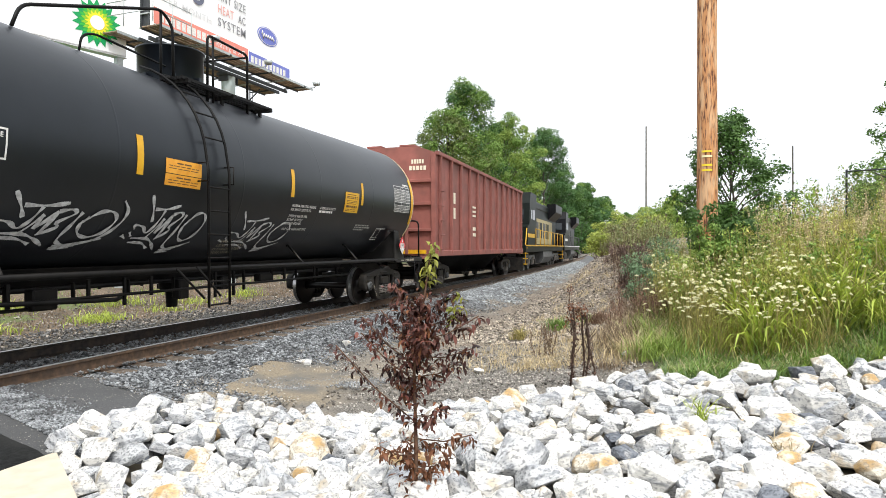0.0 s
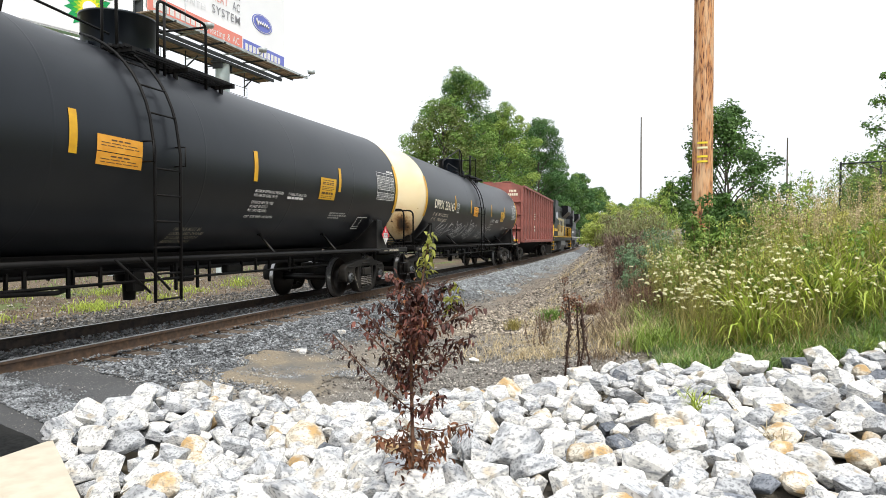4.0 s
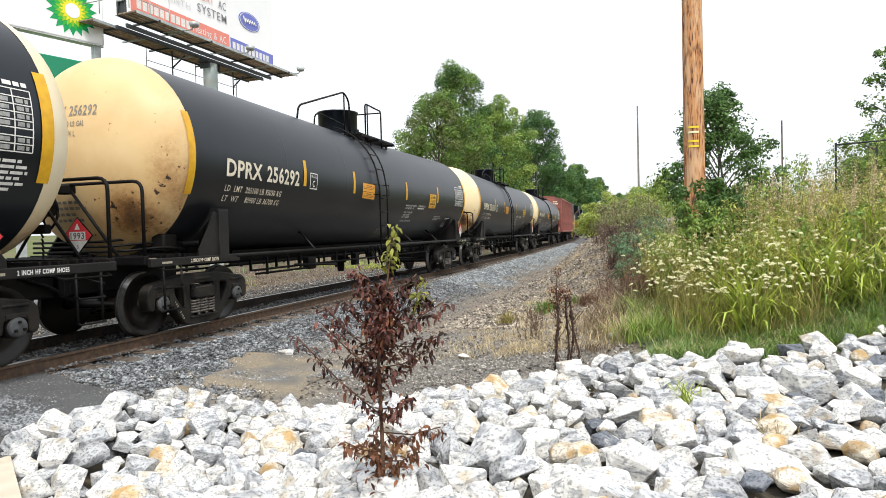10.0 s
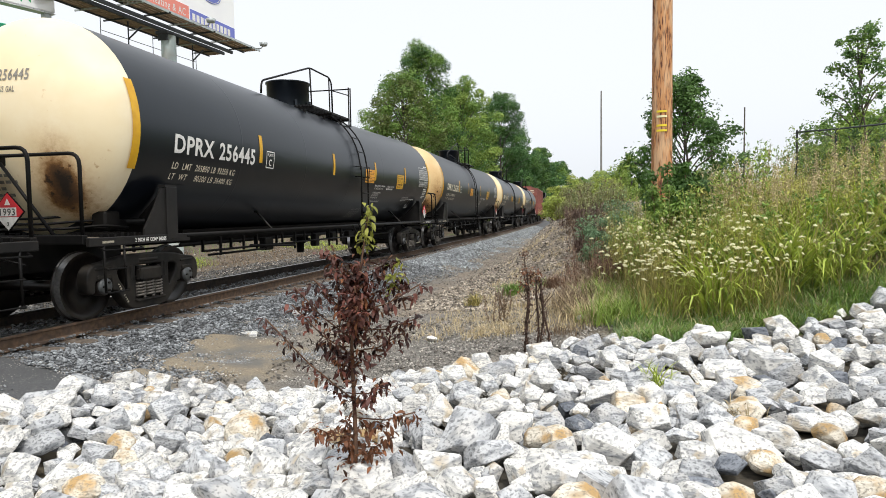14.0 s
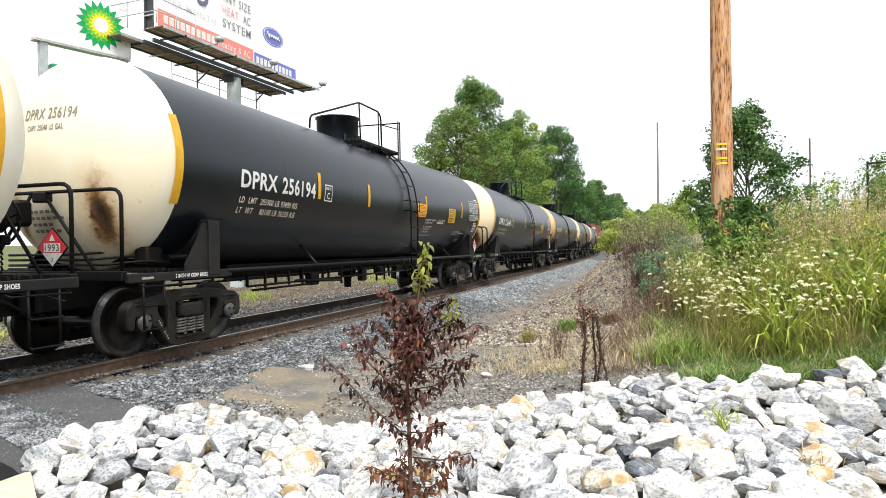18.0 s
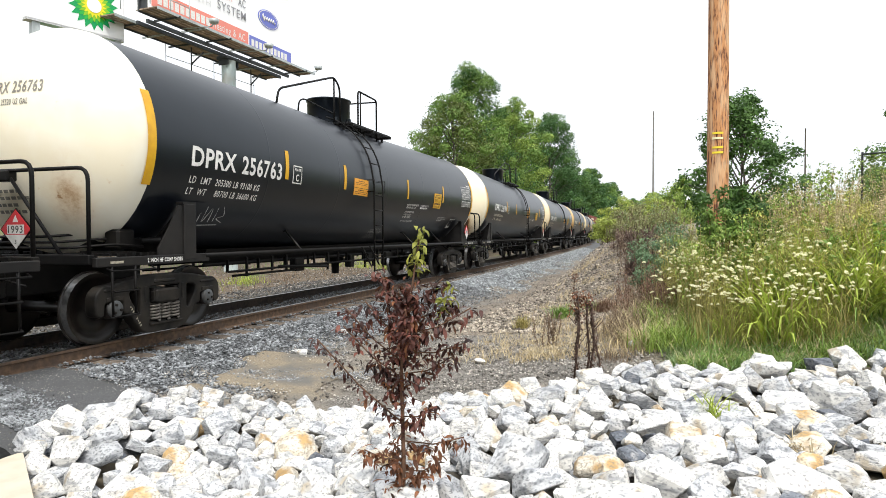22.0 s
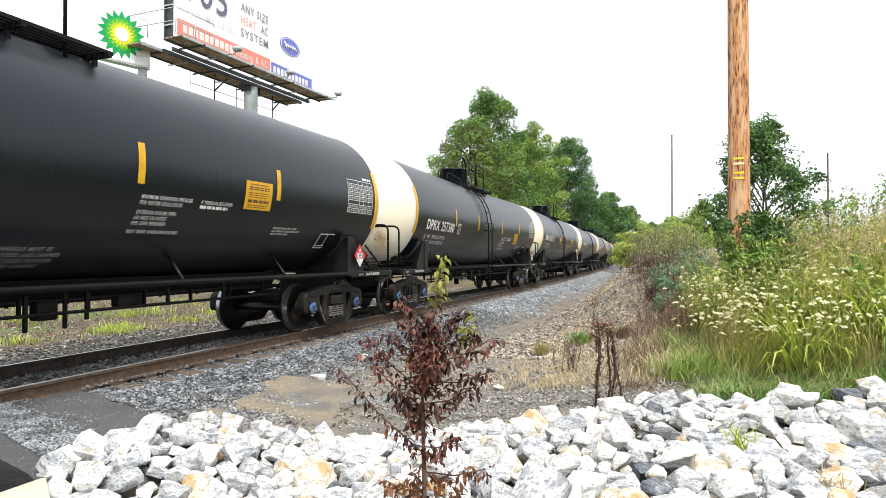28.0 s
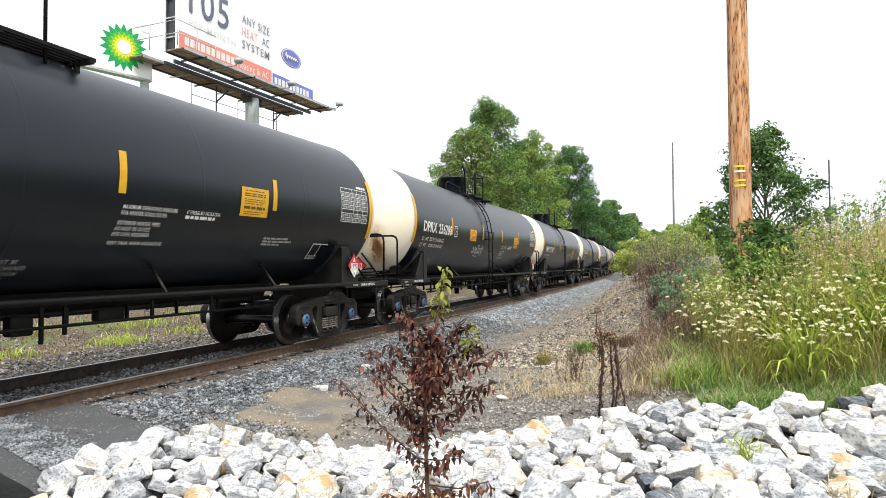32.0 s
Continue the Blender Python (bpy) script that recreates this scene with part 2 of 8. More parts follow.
        for i, p in enumerate(pts):
            d = ((pts[min(i + 1, len(pts) - 1)] - p).normalized() + (p - pts[max(i - 1, 0)]).normalized()).normalized()
            u = d.orthogonal().normalized() if u is None else (u - d * u.dot(d)).normalized()
            w = d.cross(u)
            rings.append([p + (u * math.cos(6.2832 * k / n) + w * math.sin(6.2832 * k / n)) * r for k in range(n)])
        fs = [(i * n + k, i * n + (k + 1) % n, (i + 1) * n + (k + 1) % n, (i + 1) * n + k) for i in range(len(rings) - 1) for k in range(n)]
        fs += [tuple(range(n - 1, -1, -1)), tuple(range((len(rings) - 1) * n, len(rings) * n))]
        return self.add([q for ring in rings for q in ring], fs, material, True)

    def lathe(self, profile, material, n=24, axis="x", at=(0, 0, 0), smooth=True):
        """profile: (along, radius) pairs."""
        vs = []
        for h, r in profile:
            for k in range(n):
                c, s = r * math.cos(6.2832 * k / n), r * math.sin(6.2832 * k / n)
                p = {"x": (h, c, s), "y": (s, h, c), "z": (c, s, h)}[axis]
                vs.append((p[0] + at[0], p[1] + at[1], p[2] + at[2]))
        fs = [(i * n + k, i * n + (k + 1) % n, (i + 1) * n + (k + 1) % n, (i + 1) * n + k) for i in range(len(profile) - 1) for k in range(n)]
        return self.add(vs, fs, material, smooth)

    def slab(self, outline, depth, material, axis="x", at=0.0):
        """A flat plate of the given outline (two coordinates), extruded along an axis."""
        n = len(outline)
        put = {"x": lambda h, p: (h, p[0], p[1]), "y": lambda h, p: (p[0], h, p[1]), "z": lambda h, p: (p[0], p[1], h)}[axis]
        vs = [put(at + h, p) for h in (-depth / 2, depth / 2) for p in outline]
        fs = [tuple(range(n - 1, -1, -1)), tuple(range(n, 2 * n))] + [(k, (k + 1) % n, n + (k + 1) % n, n + k) for k in range(n)]
        return self.add(vs, fs, material)

    def mesh(self, name, fix=True):
        me = bpy.data.meshes.new(name)
        me.from_pydata([tuple(p) for p in self.v], [], self.f)
        for material in self.mats:
            me.materials.append(material)
        me.polygons.foreach_set("material_index", self.m)
        me.polygons.foreach_set("use_smooth", self.smooth)
        if fix and len(self.f) < 6000:
            bm = bmesh.new()
            bm.from_mesh(me)
            bmesh.ops.recalc_face_normals(bm, faces=bm.faces)
            bm.to_mesh(me)
            bm.free()
        me.update()
        return me


def part(name, geo, parent=None, label="", m=None, fix=True):
    """Links a Geo (or a mesh) as one object, under its thing or part."""
    ob = new(name, geo if isinstance(geo, bpy.types.Mesh) else geo.mesh(name, fix))
    if parent:
        ob.parent = parent
    if m is not None:
        ob.matrix_basis = m
    return tagged(ob, label)


def thing(name, label, category, m=None, group="", kind=""):
    """An empty that holds the parts of one thing."""
    ob = new(name)
    ob.empty_display_size = 0.2
    if m is not None:
        ob.matrix_basis = m
    return tagged(ob, label, category, group, kind)


# ---- the plan: track centre on x = 0, rail tops at z = 0, bending gently to the left ----
BEND, BEND_FROM = 0.000569, -2.94


def track(s, off=0.0, z=0.0):
    """A place off metres to the right of the track's centre at the length s."""
    th = BEND * max(s - BEND_FROM, 0)
    x, y = -(1 - math.cos(th)) / BEND, min(s, BEND_FROM) + math.sin(th) / BEND
    return Vector((x + off * math.cos(th), y + off * math.sin(th), z))


def smooth01(a, b, v):
    t = min(max((v - a) / (b - a), 0), 1)
    return t * t * (3 - 2 * t)


def ground_z(x, y):
    """The height of the ground: track bed, shallow verge, riprap bank and weedy slope."""
    s = max(y - BEND_FROM, 0)
    u = x + BEND * s * s / 2
    if u < 0:
        z = -0.20 - 0.28 * smooth01(1.5, 3.4, -u) + 0.45 * smooth01(6, 13, -u) + 0.5 * smooth01(12, 22, -u) + 1.5 * smooth01(17, 34, -u) * (1 - smooth01(60, 140, y))
    else:
        z = -0.20 - 0.30 * smooth01(1.3, 3.0, u)
        toe = 5.6 - 1.2 * smooth01(9, 30, y)
        z += 0.32 * smooth01(3.8, 8.2, u) * (1 - smooth01(9, 14, y))
        z += (0.50 * smooth01(toe - 0.4, toe + 2.4, u) + 0.95 * smooth01(toe + 1.0, toe + 7, u)) * smooth01(7.5, 12.5, y)
        z += 1.15 * smooth01(toe - 0.9, toe + 1.6, u) * smooth01(12, 24, y) * (1 - smooth01(60, 100, y))
        z += 0.2 * smooth01(8.4, 11.5, u) * (1 - smooth01(7.5, 12.5, y)) * smooth01(2, 6, y)
    # the crossing road lies level with the rails
    if u > 0.8:
        k = (1 - smooth01(4.6, 7.0, y)) * (1 - smooth01(3.0, 4.6, u))
        z = z * (1 - k) + (-0.13 - 0.02 * u) * k
    return z


# ---- tank cars ----
R_TANK, Z_TANK, TANK_END = 1.5, 2.65, 7.75
TRAIN = []


def tank_z(y):
    """The tank's axis sags a little towards its middle."""
    return Z_TANK - 0.09 * (1 - min(abs(y) / TANK_END, 1))


def on_tank(y, v, lift=0.006):
    """A place on the near side of the tank, v metres round the shell from its widest line."""
    a = v / R_TANK
    return ((R_TANK + lift) * math.cos(a), y, tank_z(y) + (R_TANK + lift) * math.sin(a))


def patch(g, y0, y1, v0, v1, material, lift=0.006, n=6):
    vs = [on_tank(y, v0 + (v1 - v0) * k / n, lift) for k in range(n + 1) for y in (y0, y1)]
    return g.add(vs, [(2 * k, 2 * k + 1, 2 * k + 3, 2 * k + 2) for k in range(n)], material, True)


def text_mesh(words, height, width=None, slant=0.0, bold=0.02):
    """The built-in font's letters as flat points and faces, height metres high, their middle line at 0."""
    cu = bpy.data.curves.new("letters", "FONT")
    cu.body, cu.size, cu.resolution_u = words, 1.0, 3
    cu.shear = slant
    cu.offset = bold
    cu.space_character = 1.12
    cu.space_word = 1.25
    ob = bpy.data.objects.new("letters", cu)
    me = bpy.data.meshes.new_from_object(ob)
    pts = [v.co.copy() for v in me.vertices]
    fs = [tuple(p.vertices) for p in me.polygons]
    bpy.data.objects.remove(ob)
    bpy.data.curves.remove(cu)
    bpy.data.meshes.remove(me)
    x0, x1 = min(p.x for p in pts), max(p.x for p in pts)
    k = height / 0.7
    w = width / (x1 - x0) if width else k
    return [((p.x - x0) * w, (p.y - 0.35) * k) for p in pts], fs


def tank_text(words, y, v, height, width, material, parent, name="lettering", lift=0.007, slant=0.0):
    pts, fs = text_mesh(words, height, width, slant, 0.026 if height > 0.2 else 0.010)
    g = Geo()
    g.add([on_tank(y + p, v + q, lift) for p, q in pts], fs, material)
    return part(name, g, parent, fix=False)


def bars(g, y, v, widths, material, h=0.035, step=0.065, shift=0.0, gap=0.02):
    """Rows of unreadable small writing, as broken bars."""
    rnd = random.Random(int(abs(y) * 97) + len(widths))
    for k, w in enumerate(widths):
        p = y + shift * k
        end = p + w
        while p < end - 0.02:
            q = min(p + rnd.uniform(0.05, 0.16), end)
            patch(g, p, q, v - step * k - h / 2, v - step * k + h / 2, material, 0.007, 1)
            p = q + gap
    return g


def wheel_mesh(r, cap):
    g = Geo()
    prof = [(0.66, 0.10), (0.66, r - 0.10), (0.675, r - 0.02), (0.680, r + 0.022), (0.700, r + 0.028), (0.712, r + 0.004)]
    for s in (-1, 1):
        g.lathe([(s * a, b) for a, b in prof], WHEEL, 32)
        g.lathe([(s * 0.712, r + 0.004), (s * 0.805, r - 0.003)], TREAD, 32)
        g.lathe([(s * a, b) for a, b in [(0.805, r - 0.003), (0.800, r - 0.07), (0.772, r - 0.10), (0.750, 0.17), (0.79, 0.14), (0.83, 0.12), (0.84, 0.085)]], WHEEL, 32)
        g.lathe([(s * a, b) for a, b in [(0.86, 0.085), (0.93, 0.085), (0.94, 0.125), (1.08, 0.125), (1.09, 0.115)]], WHEEL, 18)
        g.lathe([(s * a, b) for a, b in [(1.09, 0.115), (1.115, 0.112), (1.13, 0.09), (1.132, 0.001)]], cap, 18)
        for k in range(3):
            a = 2.094 * k
            g.rod((s * 1.125, 0.06 * math.cos(a), 0.06 * math.sin(a)), (s * 1.15, 0.06 * math.cos(a), 0.06 * math.sin(a)), 0.018, WHEEL, 6)
    g.lathe([(-1.08, 0.075), (1.08, 0.075)], WHEEL, 12)
    return g.mesh("wheelset")


WHEEL_GREY, WHEEL_BLUE = wheel_mesh(0.457, CAPGREY), wheel_mesh(0.457, BLUECAP)


def rounded(pts, r):
    """A closed outline with its corners rounded off."""
    out, n = [], len(pts)
    for i in range(n):
        p, q, s = (Vector(pts[(i + k) % n]) for k in (-1, 0, 1))
        a, c = p - q, s - q
        k = min(r, a.length * 0.45, c.length * 0.45)
        a, c = q + a.normalized() * k, q + c.normalized() * k
        out += [a.lerp(q, t).lerp(q.lerp(c, t), t) for t in (0, 0.33, 0.67, 1)]
    return out


def casting(name, outlines, half, edge, material):
    """A cast plate in the y-z plane: the first outline is its rim, the others are holes through it; edges rounded."""
    cu = bpy.data.curves.new(name, "CURVE")
    cu.dimensions, cu.fill_mode, cu.extrude, cu.bevel_depth, cu.bevel_resolution = "2D", "BOTH", half - edge, edge, 2
    for pts in outlines:
        sp = cu.splines.new("POLY")
        sp.points.add(len(pts) - 1)
        for q, p in zip(sp.points, pts):
            q.co = (p[0], p[1], 0, 1)
        sp.use_cyclic_u = True
    ob = bpy.data.objects.new(name, cu)
    me = bpy.data.meshes.new_from_object(ob)
    bpy.data.objects.remove(ob)
    bpy.data.curves.remove(cu)
    me.transform(Matrix(((0, 0, 1, 0), (1, 0, 0, 0), (0, 1, 0, 0), (0, 0, 0, 1))))
    me.materials.clear()
    me.materials.append(material)
    return me


def sideframe_mesh():
    """Cast sideframe: sloping shoulders over the bearings, two three-cornered windows and the spring opening."""
    right = [(0.34, 0.835), (0.60, 0.805), (0.86, 0.755), (1.06, 0.735), (1.15, 0.66), (1.165, 0.54), (1.15, 0.40), (1.065, 0.385), (1.05, 0.56), (0.73, 0.56), (0.715, 0.40), (0.65, 0.405), (0.52, 0.235), (0.40, 0.115), (0.27, 0.085)]
    rim = rounded(right + [(-y, z) for y, z in reversed(right)], 0.05)
    window = [(0.425, 0.715), (0.585, 0.705), (0.665, 0.645), (0.63, 0.525), (0.475, 0.325), (0.425, 0.35)]
    holes = [rounded(window, 0.055), rounded([(-y, z) for y, z in window], 0.055), rounded([(-0.30, 0.205), (0.30, 0.205), (0.30, 0.715), (-0.30, 0.715)], 0.03)]
    me = casting("sideframe", [rim] + holes, 0.088, 0.022, TRUCK)
    bm = bmesh.new()
    bm.from_mesh(me)
    g = Geo()
    for s in (-1, 1):
        g.box((0.0, s * 0.889, 0.585), (0.22, 0.26, 0.06), TRUCK, bevel=0.012)
        g.box((0.03, s * 0.889, 0.70), (0.15, 0.34, 0.05), TRUCK, bevel=0.02)
        g.box((0.0, s * 0.355, 0.60), (0.20, 0.05, 0.22), TRUCK, bevel=0.01)
    g.box((0.0, 0, 0.19), (0.27, 0.62, 0.035), TRUCK, bevel=0.01)
    g.box((0.05, 0, 0.765), (0.11, 0.42, 0.05), TRUCK, bevel=0.015)
    extra = g.mesh("sideframe_bosses")
    bm.from_mesh(extra)
    bm.to_mesh(me)
    bm.free()
    bpy.data.meshes.remove(extra)
    return me


def spring_mesh():
    g = Geo()
    turns = 5.6 * 6.2832
    pts = [(0.066 * math.cos(a), 0.070 * math.sin(a), 0.225 + 0.235 * a / turns) for a in np.linspace(0, turns, 62)]
    g.tube(pts, 0.0175, SPRING, 6)
    return g.mesh("coil_spring")


def bolster_mesh():
    g = Geo()
    g.box((0, 0, 0.56), (2.30, 0.44, 0.20), TRUCK, bevel=0.03)
    g.box((0, 0, 0.70), (1.2, 0.42, 0.12), TRUCK, bevel=0.02)
    for s in (-1, 1):
        g.slab([(-0.25, 0.50), (0.25, 0.50), (0.25, 0.62), (0.19, 0.66), (-0.19, 0.66), (-0.25, 0.62)], 0.05, TRUCK, "x", s * 1.10)
        for k in (-1, 1):
            g.box((s * 1.125, k * 0.12, 0.575), (0.02, 0.17, 0.09), FRAME, bevel=0.008)
        for k in (-1, 1):
            g.box((s * 0.6, k * 0.30, 0.45), (0.10, 0.05, 0.10), TRUCK)
    for k in (-1, 1):
        g.box((0, k * 0.40, 0.40), (1.7, 0.09, 0.10), FRAME, bevel=0.02)
        for s in (-1, 1):
            g.box((s * 0.755, k * 0.425, 0.42), (0.09, 0.05, 0.30), FRAME, bevel=0.01)
    return g.mesh("truck_bolster")


SIDEFRAME, SPRINGS, BOLSTER = sideframe_mesh(), spring_mesh(), bolster_mesh()


def add_truck(car, y, wheel=None, base=1.778):
    for s in (-1, 1):
        sf = part("sideframe", SIDEFRAME, car, m=pose(s * 1.0, y, 0))
        for dy in (-0.185, 0.0, 0.185):
            for dx in (-0.05, 0.07):
                part("coil_spring", SPRINGS, sf, m=pose(dx, dy, 0))
        part("spring_nest", BRAKE_SHOE, sf)
        tagged(part("cast_mark", CASTMARK, sf, m=pose(0, 0, 0, 0, 0, 0 if s > 0 else 180)), kind="stuff")
    part("truck_bolster", BOLSTER, car, m=pose(0, y, 0))
    for k in (-1, 1):
        part("wheelset", wheel or WHEEL_GREY, car, m=pose(0, y + k * base / 2, 0.457))


def _shoe():
    g = Geo()
    g.box((0, 0, 0.505), (0.20, 0.50, 0.06), TRUCK, bevel=0.012)
    g.box((0.03, -0.20, 0.60), (0.14, 0.06, 0.15), TRUCK)
    g.box((0.03, 0.20, 0.60), (0.14, 0.06, 0.15), TRUCK)
    return g.mesh("spring_nest")


BRAKE_SHOE = _shoe()


def cast_marks():
    """Small stencilled marks down the sloping leg of a sideframe, as bars."""
    g = Geo()
    for side in (1,):
        for k in range(9):
            t = k / 8
            if k == 4:
                continue
            g.box((side * 0.090, -0.625 + 0.17 * t, 0.455 - 0.26 * t), (0.004, 0.030 if k % 3 else 0.018, 0.018), FADEDTEXT, (35, 0, 0))
    return g.mesh("cast_mark")


CASTMARK = cast_marks()


def coupler_mesh():
    g = Geo()
    g.box((0, 0.25, 0.88), (0.16, 0.75, 0.17), TRUCK, bevel=0.02)
    g.box((0.02, 0.72, 0.88), (0.34, 0.22, 0.29), TRUCK, bevel=0.05)
    g.box((0.13, 0.86, 0.88), (0.12, 0.18, 0.28), TRUCK, bevel=0.04)
    g.tube([(0.22, 0.1, 0.95), (0.30, 0.5, 0.80), (0.26, 0.8, 0.60), (0.20, 1.0, 0.62)], 0.026, FRAME, 6, 0.1)
    g.tube([(0.25, 0.35, 0.95), (0.95, 0.4, 0.92), (1.30, 0.38, 0.86)], 0.014, FRAME, 5)
    return g.mesh("coupler")


COUPLER = coupler_mesh()


def head_mesh(material, side):
    g = Geo()
    prof = [(side * (TANK_END + 0.76 * math.sin(a)), (R_TANK + 0.004) * math.cos(a)) for a in np.linspace(0, math.pi / 2 - 0.001, 14)]
    prof = [(side * (TANK_END - 0.03), R_TANK + 0.004)] + prof
    g.lathe(prof, material, 56, "y", (0, 0, Z_TANK))
    return g.mesh("tank_head")


def head_paint(name, a, b, scorches, spots=0.5, deep=1.0):
    """Head paint with scorched, rusty streaks (x, z, half width, half height, strength) and rust spots gathered round them."""
    m = mat(name, a, b, 1.3, 0.5, 0.001, 20, c=tuple(v * w for v, w in zip(a, (0.90, 0.82, 0.66))), cscale=0.9, cmix=0.55)
    n, l = m.node_tree.nodes, m.node_tree.links
    p = n["Principled BSDF"]
    base = p.inputs["Base Color"].links[0].from_socket
    tc = n.new("ShaderNodeTexCoord")
    sep = n.new("ShaderNodeSeparateXYZ")
    l.new(tc.outputs["Object"], sep.inputs[0])

    def op(kind, x, y):
        q = n.new("ShaderNodeMath")
        q.operation = kind
        for i, v in enumerate((x, y)):
            if isinstance(v, (int, float)):
                q.inputs[i].default_value = v
            else:
                l.new(v, q.inputs[i])
        return q.outputs[0]

    def noisy(scale, detail, rough=0.6):
        t = n.new("ShaderNodeTexNoise")
        t.inputs["Scale"].default_value, t.inputs["Detail"].default_value, t.inputs["Roughness"].default_value = scale, detail, rough
        l.new(tc.outputs["Object"], t.inputs["Vector"])
        return op("SUBTRACT", t.outputs["Fac"], 0.5)

    def clamp(v):
        return op("MINIMUM", op("MAXIMUM", v, 0.0), 1.0)

    coarse, fine = noisy(2.4, 6.0), noisy(13.0, 8.0, 0.75)
    total = None
    for x0, z0, hw, hz, strength in scorches:
        dx = op("DIVIDE", op("ADD", op("SUBTRACT", sep.outputs["X"], x0), op("MULTIPLY", coarse, 0.26)), hw)
        dz = op("DIVIDE", op("ADD", op("SUBTRACT", sep.outputs["Z"], z0), op("MULTIPLY", coarse, 0.5)), hz)
        d2 = op("ADD", op("MULTIPLY", dx, dx), op("MULTIPLY", dz, dz))
        one = op("MULTIPLY", op("DIVIDE", 1.0, op("ADD", 0.62, op("POWER", d2, 1.15))), strength)
        total = one if total is None else op("MAXIMUM", total, one)
    # spots of rust thicken towards the scorch
    speck = n.new("ShaderNodeTexNoise")
    speck.inputs["Scale"].default_value, speck.inputs["Detail"].default_value = 11.0, 3.0
    l.new(tc.outputs["Object"], speck.inputs["Vector"])
    rust = clamp(op("MULTIPLY", op("SUBTRACT", op("ADD", speck.outputs["Fac"], op("MULTIPLY", clamp(total), 0.16)), 0.71), 11.0))
    fac = clamp(op("ADD", op("ADD", total, op("MULTIPLY", op("MULTIPLY", fine, clamp(op("MULTIPLY", total, 3.0))), 0.6)), op("MULTIPLY", rust, spots)))
    rp = n.new("ShaderNodeValToRGB")
    e = rp.color_ramp.elements
    e[0].position, e[0].color = 0.12, (0.62, 0.40, 0.17, 1)
    e[1].position, e[1].color = 1.0, (0.020 / deep, 0.014 / deep, 0.010 / deep, 1)
    for pos, col in ((0.42, (0.36, 0.185, 0.060)), (0.72, (0.105 / deep, 0.052 / deep, 0.022 / deep))):
        q = e.new(pos)
        q.color = (*col, 1)
    l.new(fac, rp.inputs["Fac"])
    mx = n.new("ShaderNodeMix")
    mx.data_type = "RGBA"
    l.new(clamp(op("MULTIPLY", op("SUBTRACT", fac, 0.06), 1.9)), mx.inputs["Factor"])
    l.new(base, mx.inputs[6])
    l.new(rp.outputs["Color"], mx.inputs[7])
    l.new(mx.outputs[2], p.inputs["Base Color"])
    return m


# stains: x, z, half width, half height, strength
HEAD_STYLES = {
    "tan": head_paint("tan_head_paint", (0.80, 0.70, 0.49), (0.76, 0.61, 0.37), ((0.86, 1.78, 0.24, 0.34, 0.60),), 0.55),
    "spotted": head_paint("rust_spotted_head_paint", (0.80, 0.70, 0.48), (0.75, 0.60, 0.36), ((0.82, 1.92, 0.26, 0.40, 0.56), (1.08, 1.72, 0.16, 0.36, 0.40)), 0.75),
    "rusty": head_paint("rusty_tan_head_paint", (0.70, 0.54, 0.31), (0.60, 0.41, 0.20), ((0.80, 1.72, 0.40, 0.46, 0.44), (1.32, 2.2, 0.24, 0.9, 0.28)), 0.7),
    "scorched": head_paint("cream_scorched_head_paint", (0.81, 0.73, 0.55), (0.76, 0.65, 0.45), ((0.74, 1.80, 0.24, 0.42, 0.66), (-0.62, 1.80, 0.18, 0.42, 0.50)), 0.3),
    "cream": head_paint("cream_head_paint", (0.82, 0.77, 0.64), (0.78, 0.71, 0.54), ((0.70, 1.88, 0.17, 0.42, 0.62), (-0.66, 1.88, 0.15, 0.42, 0.46)), 0.25),
    "clean": head_paint("off_white_head_paint", (0.83, 0.80, 0.70), (0.79, 0.75, 0.63), ((0.70, 1.86, 0.20, 0.34, 0.28),), 0.2, 0.6),
    "white": head_paint("white_head_paint", (0.83, 0.80, 0.70), (0.79, 0.75, 0.63), ((0.68, 1.90, 0.17, 0.40, 0.52),), 0.2, 0.75),
}
HEADS = {k: (head_mesh(v, -1), head_mesh(v, 1)) for k, v in HEAD_STYLES.items()}
HEAD_LABELS = {"tan": "tan painted head with a scorched rusty streak", "spotted": "tan painted head with rust spots and a brown scorch", "rusty": "tan painted head with a wide rusty stain", "scorched": "cream painted head with black scorch marks", "cream": "cream painted head with a brown scorch", "clean": "off-white painted head", "white": "off-white painted head with a brown scorch"}


SEAMS = {"black": [], "dusty": []}


def shell_mesh(paint, material):
    g = Geo()
    ys = [-TANK_END, -5.2, -2.6, -0.05, 0.05, 2.6, 5.2, TANK_END]
    n = 64
    vs = [(R_TANK * math.cos(6.28319 * k / n), y, tank_z(y) + R_TANK * math.sin(6.28319 * k / n)) for y in ys for k in range(n)]
    g.add(vs, [(i * n + k, i * n + (k + 1) % n, (i + 1) * n + (k + 1) % n, (i + 1) * n + k) for i in range(len(ys) - 1) for k in range(n)], material, True)
    for y in (-5.1, -2.55, 0.0, 2.55, 5.1):
        # faint weld seams
        ring = [(h, R_TANK + d) for h, d in ((y - 0.02, 0.0), (y - 0.006, 0.0015), (y + 0.006, 0.0015), (y + 0.02, 0.0))]
        SEAMS[paint].append(Geo().lathe(ring, material, 64, "y", (0, 0, tank_z(y))).mesh("weld_seam"))
    return g.mesh("tank_shell")


